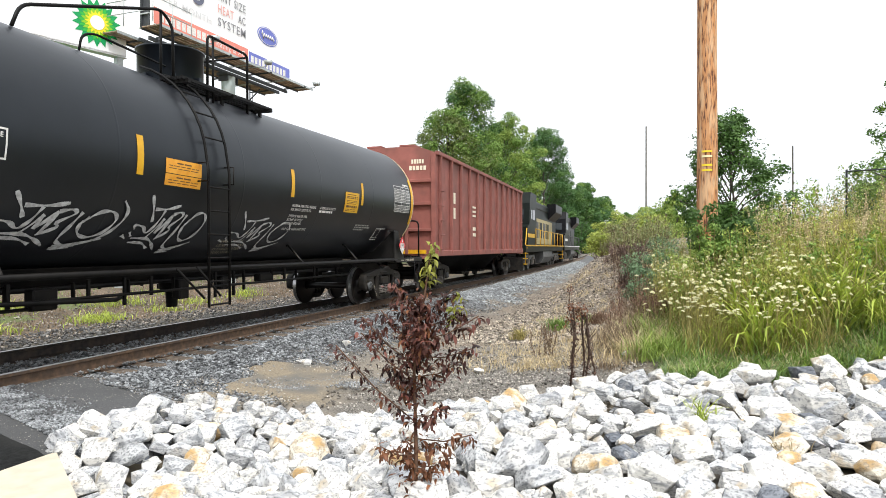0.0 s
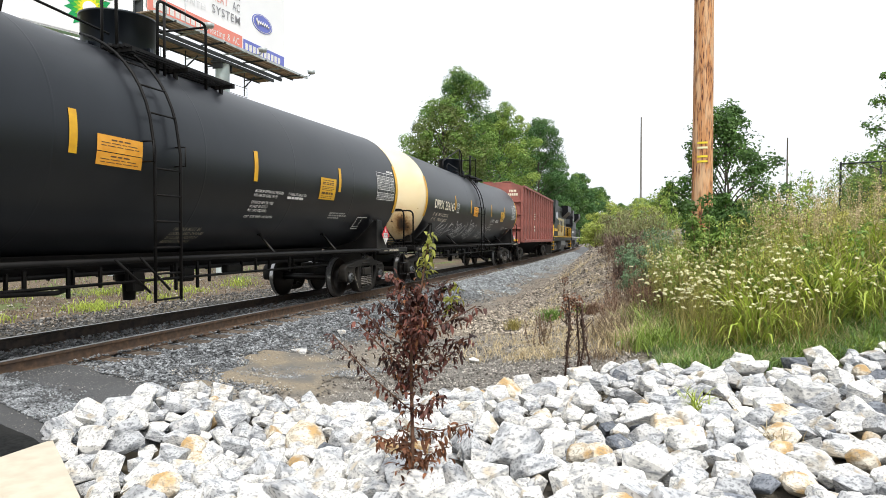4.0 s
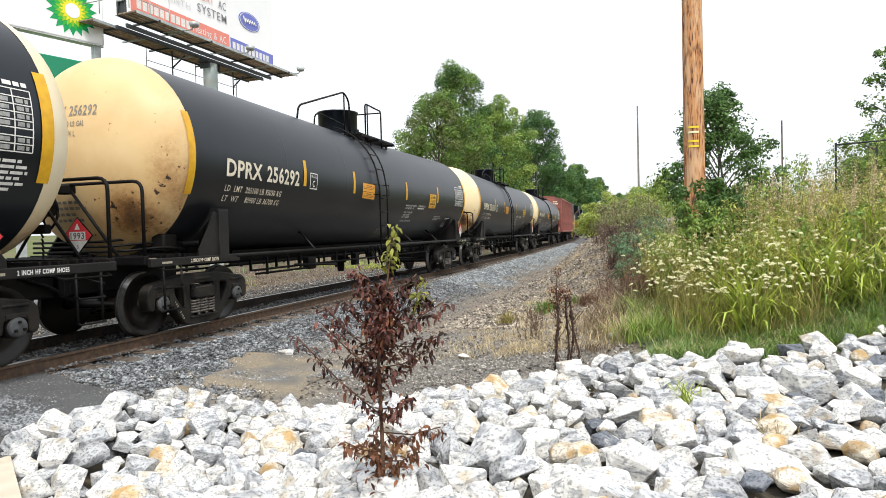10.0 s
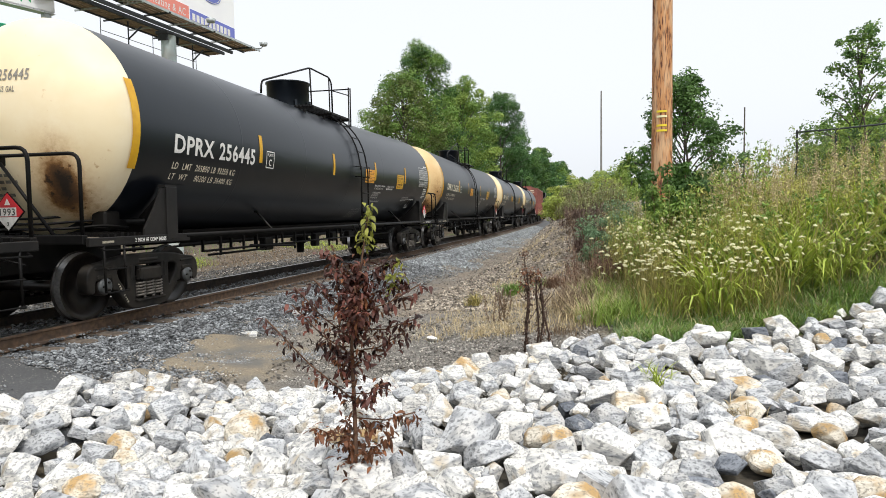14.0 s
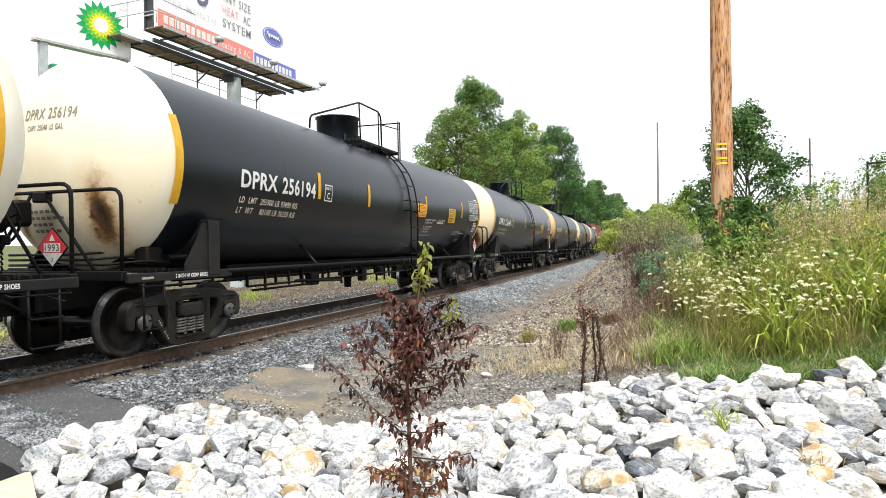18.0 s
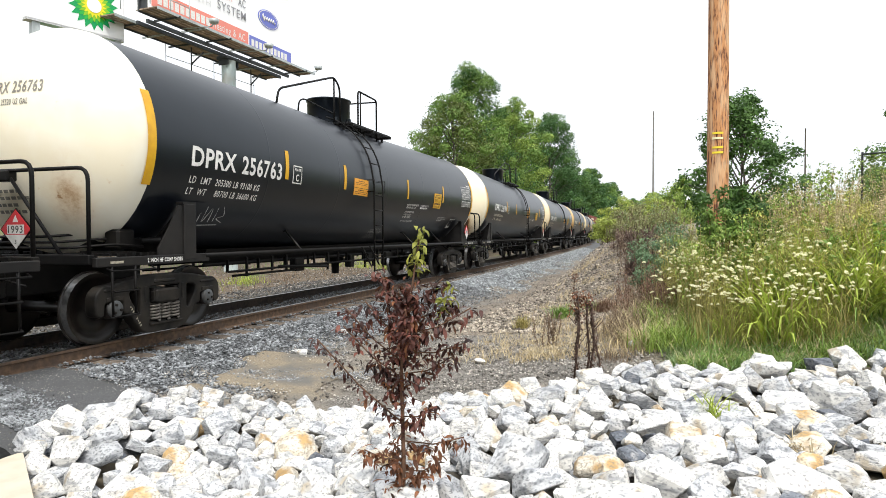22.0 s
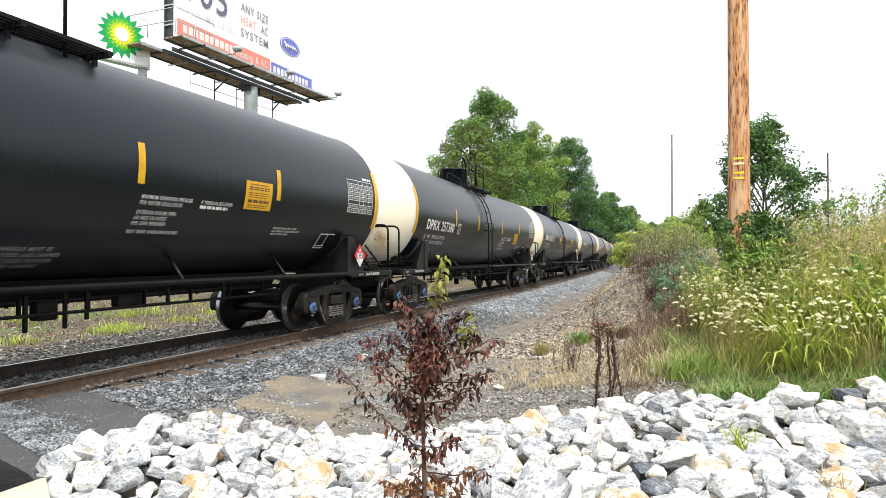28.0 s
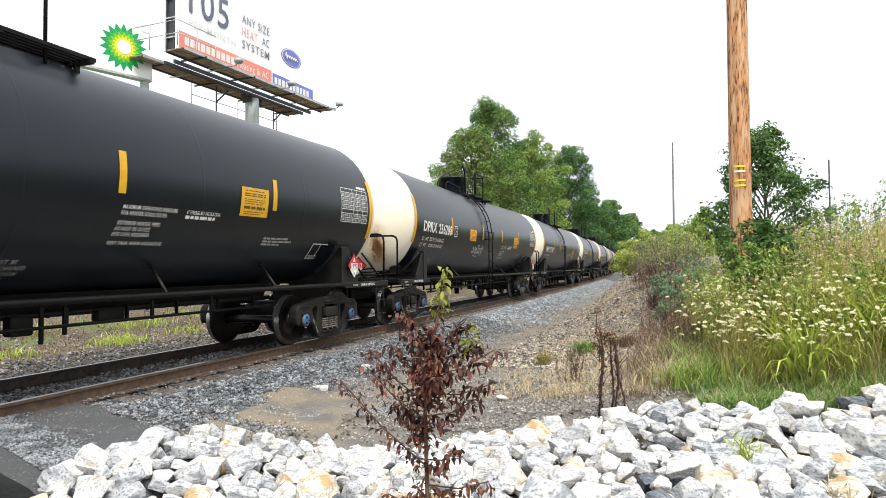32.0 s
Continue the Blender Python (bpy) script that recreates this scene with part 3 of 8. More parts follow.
def saddle_mesh(side):
    """Bolster web that carries the tank above a truck, with its side post."""
    g = Geo()
    g.slab([(0.2, 0.95), (1.47, 1.06), (1.47, 1.80), (1.36, 1.84), (1.20, 1.66), (0.85, 1.32), (0.2, 1.13)], 0.05, SADDLE, "y")
    g.slab([(-0.2, 0.95), (-1.47, 1.06), (-1.47, 1.80), (-1.36, 1.84), (-1.20, 1.66), (-0.85, 1.32), (-0.2, 1.13)], 0.05, SADDLE, "y")
    for s in (-1, 1):
        g.box((s * 1.455, 0, 1.44), (0.035, 0.24, 0.76), SADDLE, bevel=0.006)
        g.box((s * 1.40, 0, 1.83), (0.12, 0.26, 0.03), SADDLE)
        g.slab([(-0.11, 1.06), (-0.11, 1.80), (-0.20, 1.80), (-0.36, 1.52), (-0.58, 1.22), (-0.60, 1.06)], 0.03, SADDLE, "x", s * 1.435)
    return g.mesh("bolster_saddle")


def platform_mesh(side):
    """End frame: stub sill, deck grating, side sills and the striker."""
    g = Geo()
    d = side
    g.box((0, d * 7.75, 0.86), (0.42, 2.3, 0.42), FRAME, bevel=0.02)
    g.box((0, d * 8.62, 1.11), (2.80, 0.09, 0.12), FRAME, bevel=0.01)
    for s in (-1, 1):
        g.box((s * 1.43, d * 7.62, 1.075), (0.07, 2.0, 0.115), SADDLE, bevel=0.01)
        g.box((s * 0.95, d * 7.95, 1.165), (0.85, 0.06, 0.05), FRAME)
        for k in range(7):
            g.box((s * 0.95, d * (7.62 + 0.12 * k), 1.155), (0.88, 0.035, 0.035), FRAME)
    g.box((0, d * 8.86, 0.88), (0.62, 0.10, 0.46), FRAME, bevel=0.02)
    return g.mesh("end_frame")


def steps_mesh(side):
    g = Geo()
    d = side
    for s in (1,):
        for k in (8.02, 8.38):
            g.tube([(s * 1.45, d * k, 1.05), (s * 1.46, d * k, 0.42)], 0.017, FRAME, 5)
        for z in (0.44, 0.74):
            g.tube([(s * 1.46, d * 8.02, z), (s * 1.50, d * 8.02, z - 0.02), (s * 1.50, d * 8.38, z - 0.02), (s * 1.46, d * 8.38, z)], 0.014, FRAME, 5)
        g.tube([(s * 1.46, d * 7.75, 1.0), (s * 1.54, d * 7.77, 0.97), (s * 1.54, d * 8.45, 0.97), (s * 1.46, d * 8.47, 1.0)], 0.012, FRAME, 5)
    return g.mesh("sill_step")


def end_rail_mesh(side):
    g = Geo()
    d = side
    g.tube([(1.36, d * 8.62, 1.15), (1.36, d * 8.62, 2.18), (-1.36, d * 8.62, 2.18), (-1.36, d * 8.62, 1.15)], 0.024, FRAME, 8, 0.16)
    for s in (-1, 1):
        g.tube([(s * 0.10, d * 8.62, 2.16), (s * 0.92, d * 8.60, 1.16)], 0.022, FRAME, 6)
    g.box((0.06, d * 8.60, 2.12), (0.22, 0.14, 0.14), FRAME, bevel=0.02)
    g.box((-0.35, d * 8.66, 1.92), (0.40, 0.22, 0.34), FRAME, bevel=0.04)
    return g.mesh("end_handrail")


def brake_mesh():
    """Brake cylinder, valves and pipes on the rear deck."""
    g = Geo()
    g.rod((0.55, -7.92, 1.36), (0.55, -7.45, 1.36), 0.13, FRAME, 14)
    g.box((0.92, -7.72, 1.34), (0.24, 0.30, 0.26), FRAME, bevel=0.03)
    g.box((0.92, -7.50, 1.28), (0.16, 0.20, 0.16), FRAME, bevel=0.02)
    g.rod((0.92, -7.40, 1.32), (1.12, -7.2, 1.32), 0.05, FRAME, 8)
    for z, x in ((1.24, 0.7), (1.31, 0.5), (1.38, 0.3)):
        g.tube([(-0.9, -8.32, z), (x, -8.30, z), (x + 0.35, -7.9, z + 0.04), (x + 0.4, -7.5, z)], 0.018, FRAME, 5, 0.1)
    return g.mesh("brake_gear")


def hand_brake_mesh():
    """Hand-brake drum with its wheel and chain on the leading end."""
    g = Geo()
    g.box((0.10, 8.52, 1.78), (0.34, 0.20, 0.46), FRAME, bevel=0.05)
    g.rod((0.10, 8.40, 1.80), (0.10, 8.74, 1.80), 0.15, FRAME, 14)
    ring = [(0.10 + 0.27 * math.cos(a), 8.78, 1.80 + 0.27 * math.sin(a)) for a in np.linspace(0, 6.283, 21)]
    g.tube(ring, 0.018, FRAME, 6)
    for a in (0.3, 1.87, 3.44, 5.01):
        g.tube([(0.10, 8.76, 1.80), (0.10 + 0.26 * math.cos(a), 8.78, 1.80 + 0.26 * math.sin(a))], 0.014, FRAME, 5)
    g.box((0.28, 8.56, 1.56), (0.36, 0.10, 0.12), FRAME, bevel=0.02)
    for k in range(9):
        g.tube([(0.26, 8.62, 1.50 - 0.06 * k), (0.29, 8.62, 1.45 - 0.06 * k)], 0.012, FRAME, 4)
    return g.mesh("hand_brake")


def sill_mesh(side):
    g = Geo()
    g.tube([(side * 1.44, -6.7, 1.10), (side * 1.44, 6.7, 1.10)], 0.038, FRAME, 8)
    for y in (-3.8, 2.15, 4.55):
        a = on_tank(y, -1.28, 0)
        g.tube([(side * a[0], a[1], a[2]), (side * 1.44, y - 0.20, 1.11)], 0.020, TRUCK, 6)
        g.box((side * a[0] * 0.995, y, a[2]), (0.03, 0.10, 0.05), FRAME)
    return g.mesh("side_running_pipe")


def under_mesh():
    """Heater pipes, outlet valve and hangers under the tank."""
    g = Geo()
    for x in (0.55, -0.55):
        g.tube([(x, -5.6, 0.90), (x, 5.4, 0.90)], 0.035, FRAME, 6)
        g.tube([(x * 1.6, -5.4, 0.78), (x * 1.6, 5.0, 0.78)], 0.022, FRAME, 5)
        for y in np.arange(-5.2, 5.2, 0.9):
            g.box((x * 1.3, y, 0.86), (0.05, 0.025, 0.22), FRAME)
    for y, h in ((-4.7, 0.34), (-3.9, 0.28), (-3.4, 0.30), (-2.3, 0.26), (-1.7, 0.38), (-1.2, 0.28), (0.25, 0.42), (0.75, 0.42), (1.05, 0.34), (2.4, 0.26), (3.6, 0.30)):
        g.box((0.75, y, 1.0 - h / 2), (0.045, 0.045, h), FRAME, bevel=0.008)
    # added dark trough, not a known part: closes the bright gap under the tank
    g.slab([(-0.62, 1.16), (-0.50, 0.93), (0.50, 0.93), (0.62, 1.16)], 10.9, FRAME, "y", -0.15)
    g.lathe([(0.42, 0.09), (0.66, 0.10), (0.72, 0.20), (1.05, 0.24)], FRAME, 16, "z", (0, 0.1, 0))
    g.box((0, 0.1, 0.76), (0.50, 0.12, 0.08), FRAME)
    for y, w, h in ((-2.95, 0.34, 0.26), (-0.55, 0.22, 0.30), (0.5, 0.26, 0.22), (1.7, 0.40, 0.14)):
        g.box((0.72, y, 0.92 - h / 2), (0.16, w, h), FRAME, bevel=0.02)
    g.tube([(0.82, -5.2, 0.70), (0.82, -3.2, 0.70)], 0.022, FRAME, 5)
    g.tube([(0.9, -3.9, 0.80), (0.9, -2.0, 0.72), (0.6, -1.6, 0.72)], 0.03, FRAME, 6)
    return g.mesh("heater_piping")


def ladder_mesh():
    """The ladder's two stiles with their brackets."""
    g = Geo()
    for y in (-0.24, 0.24):
        arc = [on_tank(y, v, 0.10) for v in np.linspace(0.35, 1.95, 9)]
        g.tube([(1.63, y, 0.55), (1.63, y, 2.5)] + arc, 0.021, FRAME, 6)
        k = 0.06 if y > 0 else -0.06
        g.tube([(1.46, y + k, 2.36), (1.66, y + k, 2.36), (1.66, y + k, 2.62), (1.46, y + k, 2.62)], 0.013, FRAME, 5)
    g.tube([(1.63, -0.5, 1.14), (1.63, 0.02, 0.70)], 0.018, FRAME, 5)
    g.tube([(1.63, -0.9, 1.12), (1.55, -0.24, 0.68)], 0.018, FRAME, 5)
    return g.mesh("side_ladder")


RUNG = Geo().tube([(0, -0.26, 0), (0, 0.26, 0)], 0.014, FRAME, 6).mesh("rung")
RUNGS = [(1.63, 0, z) for z in np.arange(0.58, 2.6, 0.34)] + [on_tank(0, v, 0.10) for v in (0.42, 0.80, 1.18, 1.56)]


def dome_mesh():
    g = Geo()
    top = tank_z(0) + R_TANK
    g.lathe([(top - 0.14, 0.52), (top + 0.58, 0.52), (top + 0.59, 0.55), (top + 0.62, 0.55), (top + 0.63, 0.50), (top + 0.66, 0.0)], BLACK, 28, "z", (0.0, -1.05, 0))
    g.lathe([(top - 0.10, 0.70), (top - 0.02, 0.70), (top - 0.02, 0.52)], BLACK, 28, "z", (0.0, -1.05, 0))
    for k in range(8):
        a = k * 0.785
        g.box((0.57 * math.cos(a), -1.05 + 0.57 * math.sin(a), top + 0.06), (0.06, 0.06, 0.16), BLACK, (0, 0, math.degrees(a)))
    return g.mesh("manway_housing")


def top_deck_mesh():
    g = Geo()
    top = tank_z(0) + R_TANK
    for x in (-0.86, 0.86):
        g.box((x * 0.72, -0.35, top - 0.15), (0.05, 2.3, 0.06), FRAME)
    g.box((0, 0.55, top - 0.06), (1.3, 0.06, 0.06), FRAME)
    return g.mesh("top_platform")


def bracket_mesh():
    g = Geo()
    g.box((0, 0, -0.16), (0.5, 0.06, 0.06), FRAME)
    g.box((0, 0, -0.30), (0.05, 0.05, 0.32), FRAME)
    return g.mesh("platform_bracket")


BRACKET = bracket_mesh()


LONGSLAT = Geo().box((0, 0, 0), (0.035, 2.4, 0.045), FRAME).mesh("slat")
CROSSSLAT = Geo().box((0, 0, 0), (1.6, 0.04, 0.045), FRAME).mesh("slat")


def top_rail_mesh(long):
    """Railing round the manway, whose centre is at y = 0. long: the car with the ladder ahead of its manway."""
    g = Geo()
    top = tank_z(0) + R_TANK
    if long:
        g.tube([(0.68, -2.56, top - 0.10), (0.66, -2.50, top + 0.17), (0.66, -0.14, top + 0.94), (0.66, 1.05, top + 0.94), (0.68, 1.15, top + 0.80), (0.70, 1.15, top - 0.28)], 0.022, FRAME, 7, 0.12)
        g.tube([(0.70, -0.12, top - 0.28), (0.66, -0.12, top + 0.92)], 0.020, FRAME, 6)
        g.tube([(0.70, 0.98, top - 0.28), (0.68, 0.98, top + 0.93)], 0.018, FRAME, 6)
        for y in (2.05, 2.18):
            g.tube([(0.80, y, top - 0.30), (0.80, y, top + 0.86)], 0.020, FRAME, 6)
        g.tube([(0.68, 1.15, top + 0.62), (0.80, 2.05, top + 0.64)], 0.016, FRAME, 6)
        g.tube([(0.80, 2.18, top + 0.84), (-0.80, 2.15, top + 0.84), (-0.80, 2.15, top - 0.30)], 0.018, FRAME, 6, 0.08)
        return g.mesh("top_railing")
    # rail that climbs from the rear to the manway
    g.tube([(0.72, -0.78, top - 0.30), (0.70, -0.78, top + 0.74), (0.66, -0.98, top + 0.93), (0.62, -3.22, top + 0.20), (0.66, -3.36, top - 0.10)], 0.023, FRAME, 7, 0.16)
    g.tube([(0.66, -0.98, top - 0.20), (0.66, -0.98, top + 0.90)], 0.020, FRAME, 6)
    g.tube([(0.5, -0.70, top + 0.16), (0.5, -2.05, top + 0.24), (0.5, -2.25, top + 0.16), (0.5, -2.30, top - 0.10)], 0.018, FRAME, 6, 0.14)
    # frame beside the walkway ahead of the manway
    g.tube([(0.9, -0.22, top - 0.32), (0.9, -0.22, top + 0.76), (0.9, 0.86, top + 0.74), (0.9, 0.86, top - 0.32)], 0.022, FRAME, 7, 0.10)
    g.tube([(0.9, -0.08, top - 0.32), (0.9, -0.08, top + 0.75)], 0.020, FRAME, 6)
    g.tube([(0.9, 0.86, top + 0.70), (-0.9, 0.82, top + 0.70), (-0.9, 0.82, top - 0.30)], 0.018, FRAME, 6, 0.08)
    return g.mesh("top_railing")


def placard_mesh():
    """A diamond plate, red above, white below, facing +y before it is turned."""
    g = Geo()
    s = 0.235
    g.slab([(0, -s - 0.02), (s + 0.02, 0), (0, s + 0.02), (-s - 0.02, 0)], 0.012, FRAME, "y", 0.0)
    g.slab([(-s, 0.0), (0, s), (s, 0.0), (s * 0.72, -s * 0.28), (-s * 0.72, -s * 0.28)], 0.012, RED, "y", 0.006)
    g.slab([(-s * 0.72, -s * 0.28), (s * 0.72, -s * 0.28), (0, -s)], 0.012, WHITE, "y", 0.006)
    g.slab([(-0.135, -0.055), (0.135, -0.055), (0.135, 0.055), (-0.135, 0.055)], 0.012, WHITE, "y", 0.009)
    g.slab([(-0.045, 0.085), (0.045, 0.085), (0.0, 0.17)], 0.012, WHITE, "y", 0.009)
    pts, fs = text_mesh("1993", 0.085, 0.235)
    g.add([(0.1175 - p, 0.0165, q) for p, q in pts], fs, DARKTEXT)
    pts, fs = text_mesh("3", 0.05)
    g.add([(0.018 - p, 0.0135, q - 0.15) for p, q in pts], fs, DARKTEXT)
    return g.mesh("placard")


PLACARD = placard_mesh()
CARMESH = dict(shell_black=shell_mesh("black", BLACK), shell_dusty=shell_mesh("dusty", DUSTY), sill_r=sill_mesh(1), sill_l=sill_mesh(-1), under=under_mesh(), ladder=ladder_mesh(), dome=dome_mesh(), deck=top_deck_mesh(), rail=top_rail_mesh(False), longrail=top_rail_mesh(True), brake=brake_mesh(), handbrake=hand_brake_mesh(), saddle=saddle_mesh(1))
for _s, _k in ((-1, "r"), (1, "f")):
    CARMESH["plat_" + _k], CARMESH["steps_" + _k], CARMESH["erail_" + _k] = platform_mesh(_s), steps_mesh(_s), end_rail_mesh(_s)


def smoothed(pts, n=5):
    """A rounded line through the points."""
    out = []
    for i in range(len(pts) - 1):
        p = [Vector(pts[max(min(j, len(pts) - 1), 0)]) for j in (i - 1, i, i + 1, i + 2)]
        for k in range(n):
            t = k / n
            out.append(0.5 * (2 * p[1] + (p[2] - p[0]) * t + (2 * p[0] - 5 * p[1] + 4 * p[2] - p[3]) * t * t + (3 * p[1] - p[0] - 3 * p[2] + p[3]) * t**3))
    return out + [Vector(pts[-1])]


TAG_BIG = [[(0.18, 0.98), (0.24, 0.76), (0.28, 0.58)], [(0.26, 0.78), (0.42, 0.80), (0.57, 0.87)], [(0.39, 0.78), (0.34, 0.53), (0.28, 0.39), (0.21, 0.49), (0.11, 0.51), (0.12, 0.44)], [(0.31, 0.29), (0.42, 0.65)], [(0.42, 0.65), (0.39, 0.39)], [(0.39, 0.39), (0.51, 0.72)], [(0.51, 0.72), (0.44, 0.29)], [(0.51, 0.72), (0.60, 0.77), (0.64, 0.71), (0.53, 0.53), (0.55, 0.45), (0.43, 0.28)],
           [(0.69, 0.74), (0.65, 0.53), (0.61, 0.24), (0.64, 0.12), (0.75, 0.10), (0.96, 0.25)], [(0.72, 0.57), (0.83, 0.76), (0.94, 0.78), (0.99, 0.63), (0.93, 0.38), (0.82, 0.27), (0.73, 0.35), (0.71, 0.53), (0.76, 0.66)], [(0.14, 0.29), (0.33, 0.29), (0.44, 0.20), (0.53, 0.06)], [(0.14, 0.21), (0.31, 0.20), (0.43, 0.09)], [(0.61, 0.06), (0.78, 0.08)], [(0.60, 0.0), (0.75, 0.03)], [(0.01, 0.34), (0.07, 0.28)], [(0.08, 0.40), (0.12, 0.32)]]
TAG_WIDE = TAG_BIG + [[(1.0, 1.0), (1.06, 0.80), (1.02, 0.52), (0.90, 0.24), (0.66, 0.05)]]
TAG_ROUND = [[(0.05, 0.35), (0.0, 0.55), (0.07, 0.70), (0.13, 0.50), (0.05, 0.34)], [(0.17, 0.35), (0.19, 0.68), (0.26, 0.66), (0.28, 0.36)], [(0.31, 0.50), (0.40, 0.55), (0.37, 0.68), (0.31, 0.55), (0.36, 0.36), (0.43, 0.40)], [(0.60, 0.86), (0.45, 0.82), (0.57, 0.52), (0.42, 0.30)], [(0.61, 0.36), (0.56, 0.55), (0.63, 0.70), (0.69, 0.50), (0.61, 0.35)], [(0.83, 0.74), (0.73, 0.62), (0.75, 0.38), (0.84, 0.34)], [(0.89, 0.94), (0.88, 0.28)], [(1.02, 0.74), (0.89, 0.52), (0.98, 0.40), (1.02, 0.18)], [(0.28, 0.18), (0.64, 0.12)]]
TAG_SLANT = [[(0.02, 0.02), (0.14, 0.40), (0.38, 1.0)], [(0.08, 0.38), (0.28, 0.52), (0.46, 0.80)], [(0.17, 0.06), (0.32, 0.45), (0.50, 0.84)], [(0.30, 0.12), (0.22, 0.22), (0.40, 0.40), (0.56, 0.62)], [(0.34, 0.10), (0.46, 0.28), (0.64, 0.86)], [(0.64, 0.86), (0.58, 0.40), (0.55, 0.04)], [(0.55, 0.04), (0.70, 0.42), (0.86, 0.94)], [(0.86, 0.94), (0.80, 0.50), (0.72, 0.10), (0.62, 0.02)], [(0.56, 0.34), (0.76, 0.42), (0.94, 0.58)], [(0.80, 0.70), (0.90, 0.86), (1.0, 0.78), (0.97, 0.58), (0.85, 0.50), (0.82, 0.66)], [(0.0, 0.14), (0.16, 0.16), (0.30, 0.06)]]
TAG_FINE = [[(0.0, 0.1), (0.15, 0.9), (0.28, 0.1)], [(0.06, 0.45), (0.26, 0.5)], [(0.35, 0.8), (0.40, 0.1), (0.50, 0.75), (0.58, 0.1)], [(0.66, 0.8), (0.70, 0.15)], [(0.80, 0.85), (0.92, 0.45), (0.76, 0.3), (0.98, 0.1)], [(0.1, -0.1), (0.9, -0.02)]]


def scrawl(g, y, v, w, h, shape, r=0.02):
    """Spray-painted strokes on the shell: ribbons along rounded lines, in a box from (y, v)."""
    for i, st in enumerate(shape):
        line = [Vector((y + p.x * w, v + p.y * h)) for p in smoothed(st)]
        lift = 0.008 + 0.0008 * i
        left, right = [], []
        for k, p in enumerate(line):
            d = (line[min(k + 1, len(line) - 1)] - line[max(k - 1, 0)]).normalized()
            rr = r * (0.75 + 0.35 * math.sin(k * 0.9 + i))
            left.append(on_tank(p.x - d.y * rr, p.y + d.x * rr, lift))
            right.append(on_tank(p.x + d.y * rr, p.y - d.x * rr, lift))
        n = len(line)
        g.add(left + right, [(k, k + 1, n + k + 1, n + k) for k in range(n - 1)], SPRAY)
    return g


def tank_car(number, loads, at, head, lad=-0.55, dome=-0.2, panel=-1.35, stripes=(-4.45, -1.0, 2.55, 4.55), caps=None, capy="25520 US GAL", tags=(), label="", num=-6.80, numv=-0.17, litres=""):
    car = thing("tank_car", label, "tank car", group="tank cars of the train")
    paint = "dusty" if head in ("tan", "spotted", "rusty") else "black"
    shell = part("tank_shell", CARMESH["shell_" + paint], car, "dusty grey-black paint" if paint == "dusty" else "")
    for seam in SEAMS[paint]:
        part("weld_seam", seam, shell)
    for k in (0, 1):
        part("tank_head", HEADS[head][k], car, HEAD_LABELS[head])
    for k in ("r", "l"):
        part("side_running_pipe", CARMESH["sill_" + k], car)
    for k, d in (("r", -1), ("f", 1)):
        ef = part("end_frame", CARMESH["plat_" + k], car)
        for s in (-1, 1):
            part("sill_step", CARMESH["steps_" + k], ef, m=Matrix.Scale(s, 4, (1, 0, 0)))
        part("end_handrail", CARMESH["erail_" + k], ef)
        part("bolster_saddle", CARMESH["saddle"], car, m=pose(0, 6.6 if d > 0 else -7.03, 0, 0, 0, 180 if d > 0 else 0))
        part("wear_pad", patch(Geo(), (6.05 if d > 0 else -7.62), (7.2 if d > 0 else -6.47), -1.75, -0.80, DUSTY if paint == "dusty" else BLACK, 0.012, 6), car, fix=False)
        part("coupler", COUPLER, car, m=pose(0, d * 8.2, 0, 0, 0, 0 if d > 0 else 180))
        # shoe notice on the sill
        g = Geo()
        g.box((1.468, -8.32 if d < 0 else 7.05, 1.07), (0.004, 0.20, 0.030), FADEDTEXT)
        part("sill_bar", g, ef)
        g = Geo()
        pts, fs = text_mesh("2 INCH HF COMP SHOES", 0.050, 0.64, 0.0, 0.03)
        y0 = -7.83 if d < 0 else 7.28
        g.add([(1.471, y0 + p, 1.075 + q) for p, q in pts], fs, CREAMTEXT if paint == "dusty" else WHITE)
        tagged(part("sill_notice", g, ef, fix=False), kind="stuff")
        add_truck(car, 6.67 if d > 0 else -7.1, caps)
    part("brake_gear", CARMESH["brake"], car)
    part("hand_brake", CARMESH["handbrake"], car)
    part("heater_piping", CARMESH["under"], car)
    ladder = part("side_ladder", CARMESH["ladder"], car, m=pose(0, lad, 0))
    for x, y, z in RUNGS:
        part("rung", RUNG, ladder, m=pose(x, y, z))
    part("manway_housing", CARMESH["dome"], car, m=pose(0, dome + 1.05, 0))
    deck = part("top_platform", CARMESH["deck"], car, m=pose(0, dome + 0.55, 0))
    top = tank_z(0) + R_TANK
    for x in (-0.86, 0.86):
        for y in (-1.45, -0.35, 0.75):
            part("platform_bracket", BRACKET, deck, m=pose(x, y, top))
    for k in range(5):
        for x in (-0.86, 0.86):
            part("slat", LONGSLAT, deck, m=pose(x + (k - 2) * 0.09, -0.35, top - 0.12))
        part("slat", CROSSSLAT, deck, m=pose(0, 0.35 + k * 0.1, top - 0.02))
    part("top_railing", CARMESH["longrail" if lad > 0 else "rail"], car, m=pose(0, dome, 0))
    part("placard", PLACARD, car, "red and white hazard diamond", pose(1.53, 6.85, 1.46, 0, 0, -90))
    part("placard", PLACARD, car, "red and white hazard diamond", pose(0.32, -8.68, 1.47, 0, 0, 180))
    # reflective stripes
    for y in stripes:
        part("reflective_stripe", patch(Geo(), y - 0.055, y + 0.055, -0.25, 0.25, YELLOW), car, fix=False)
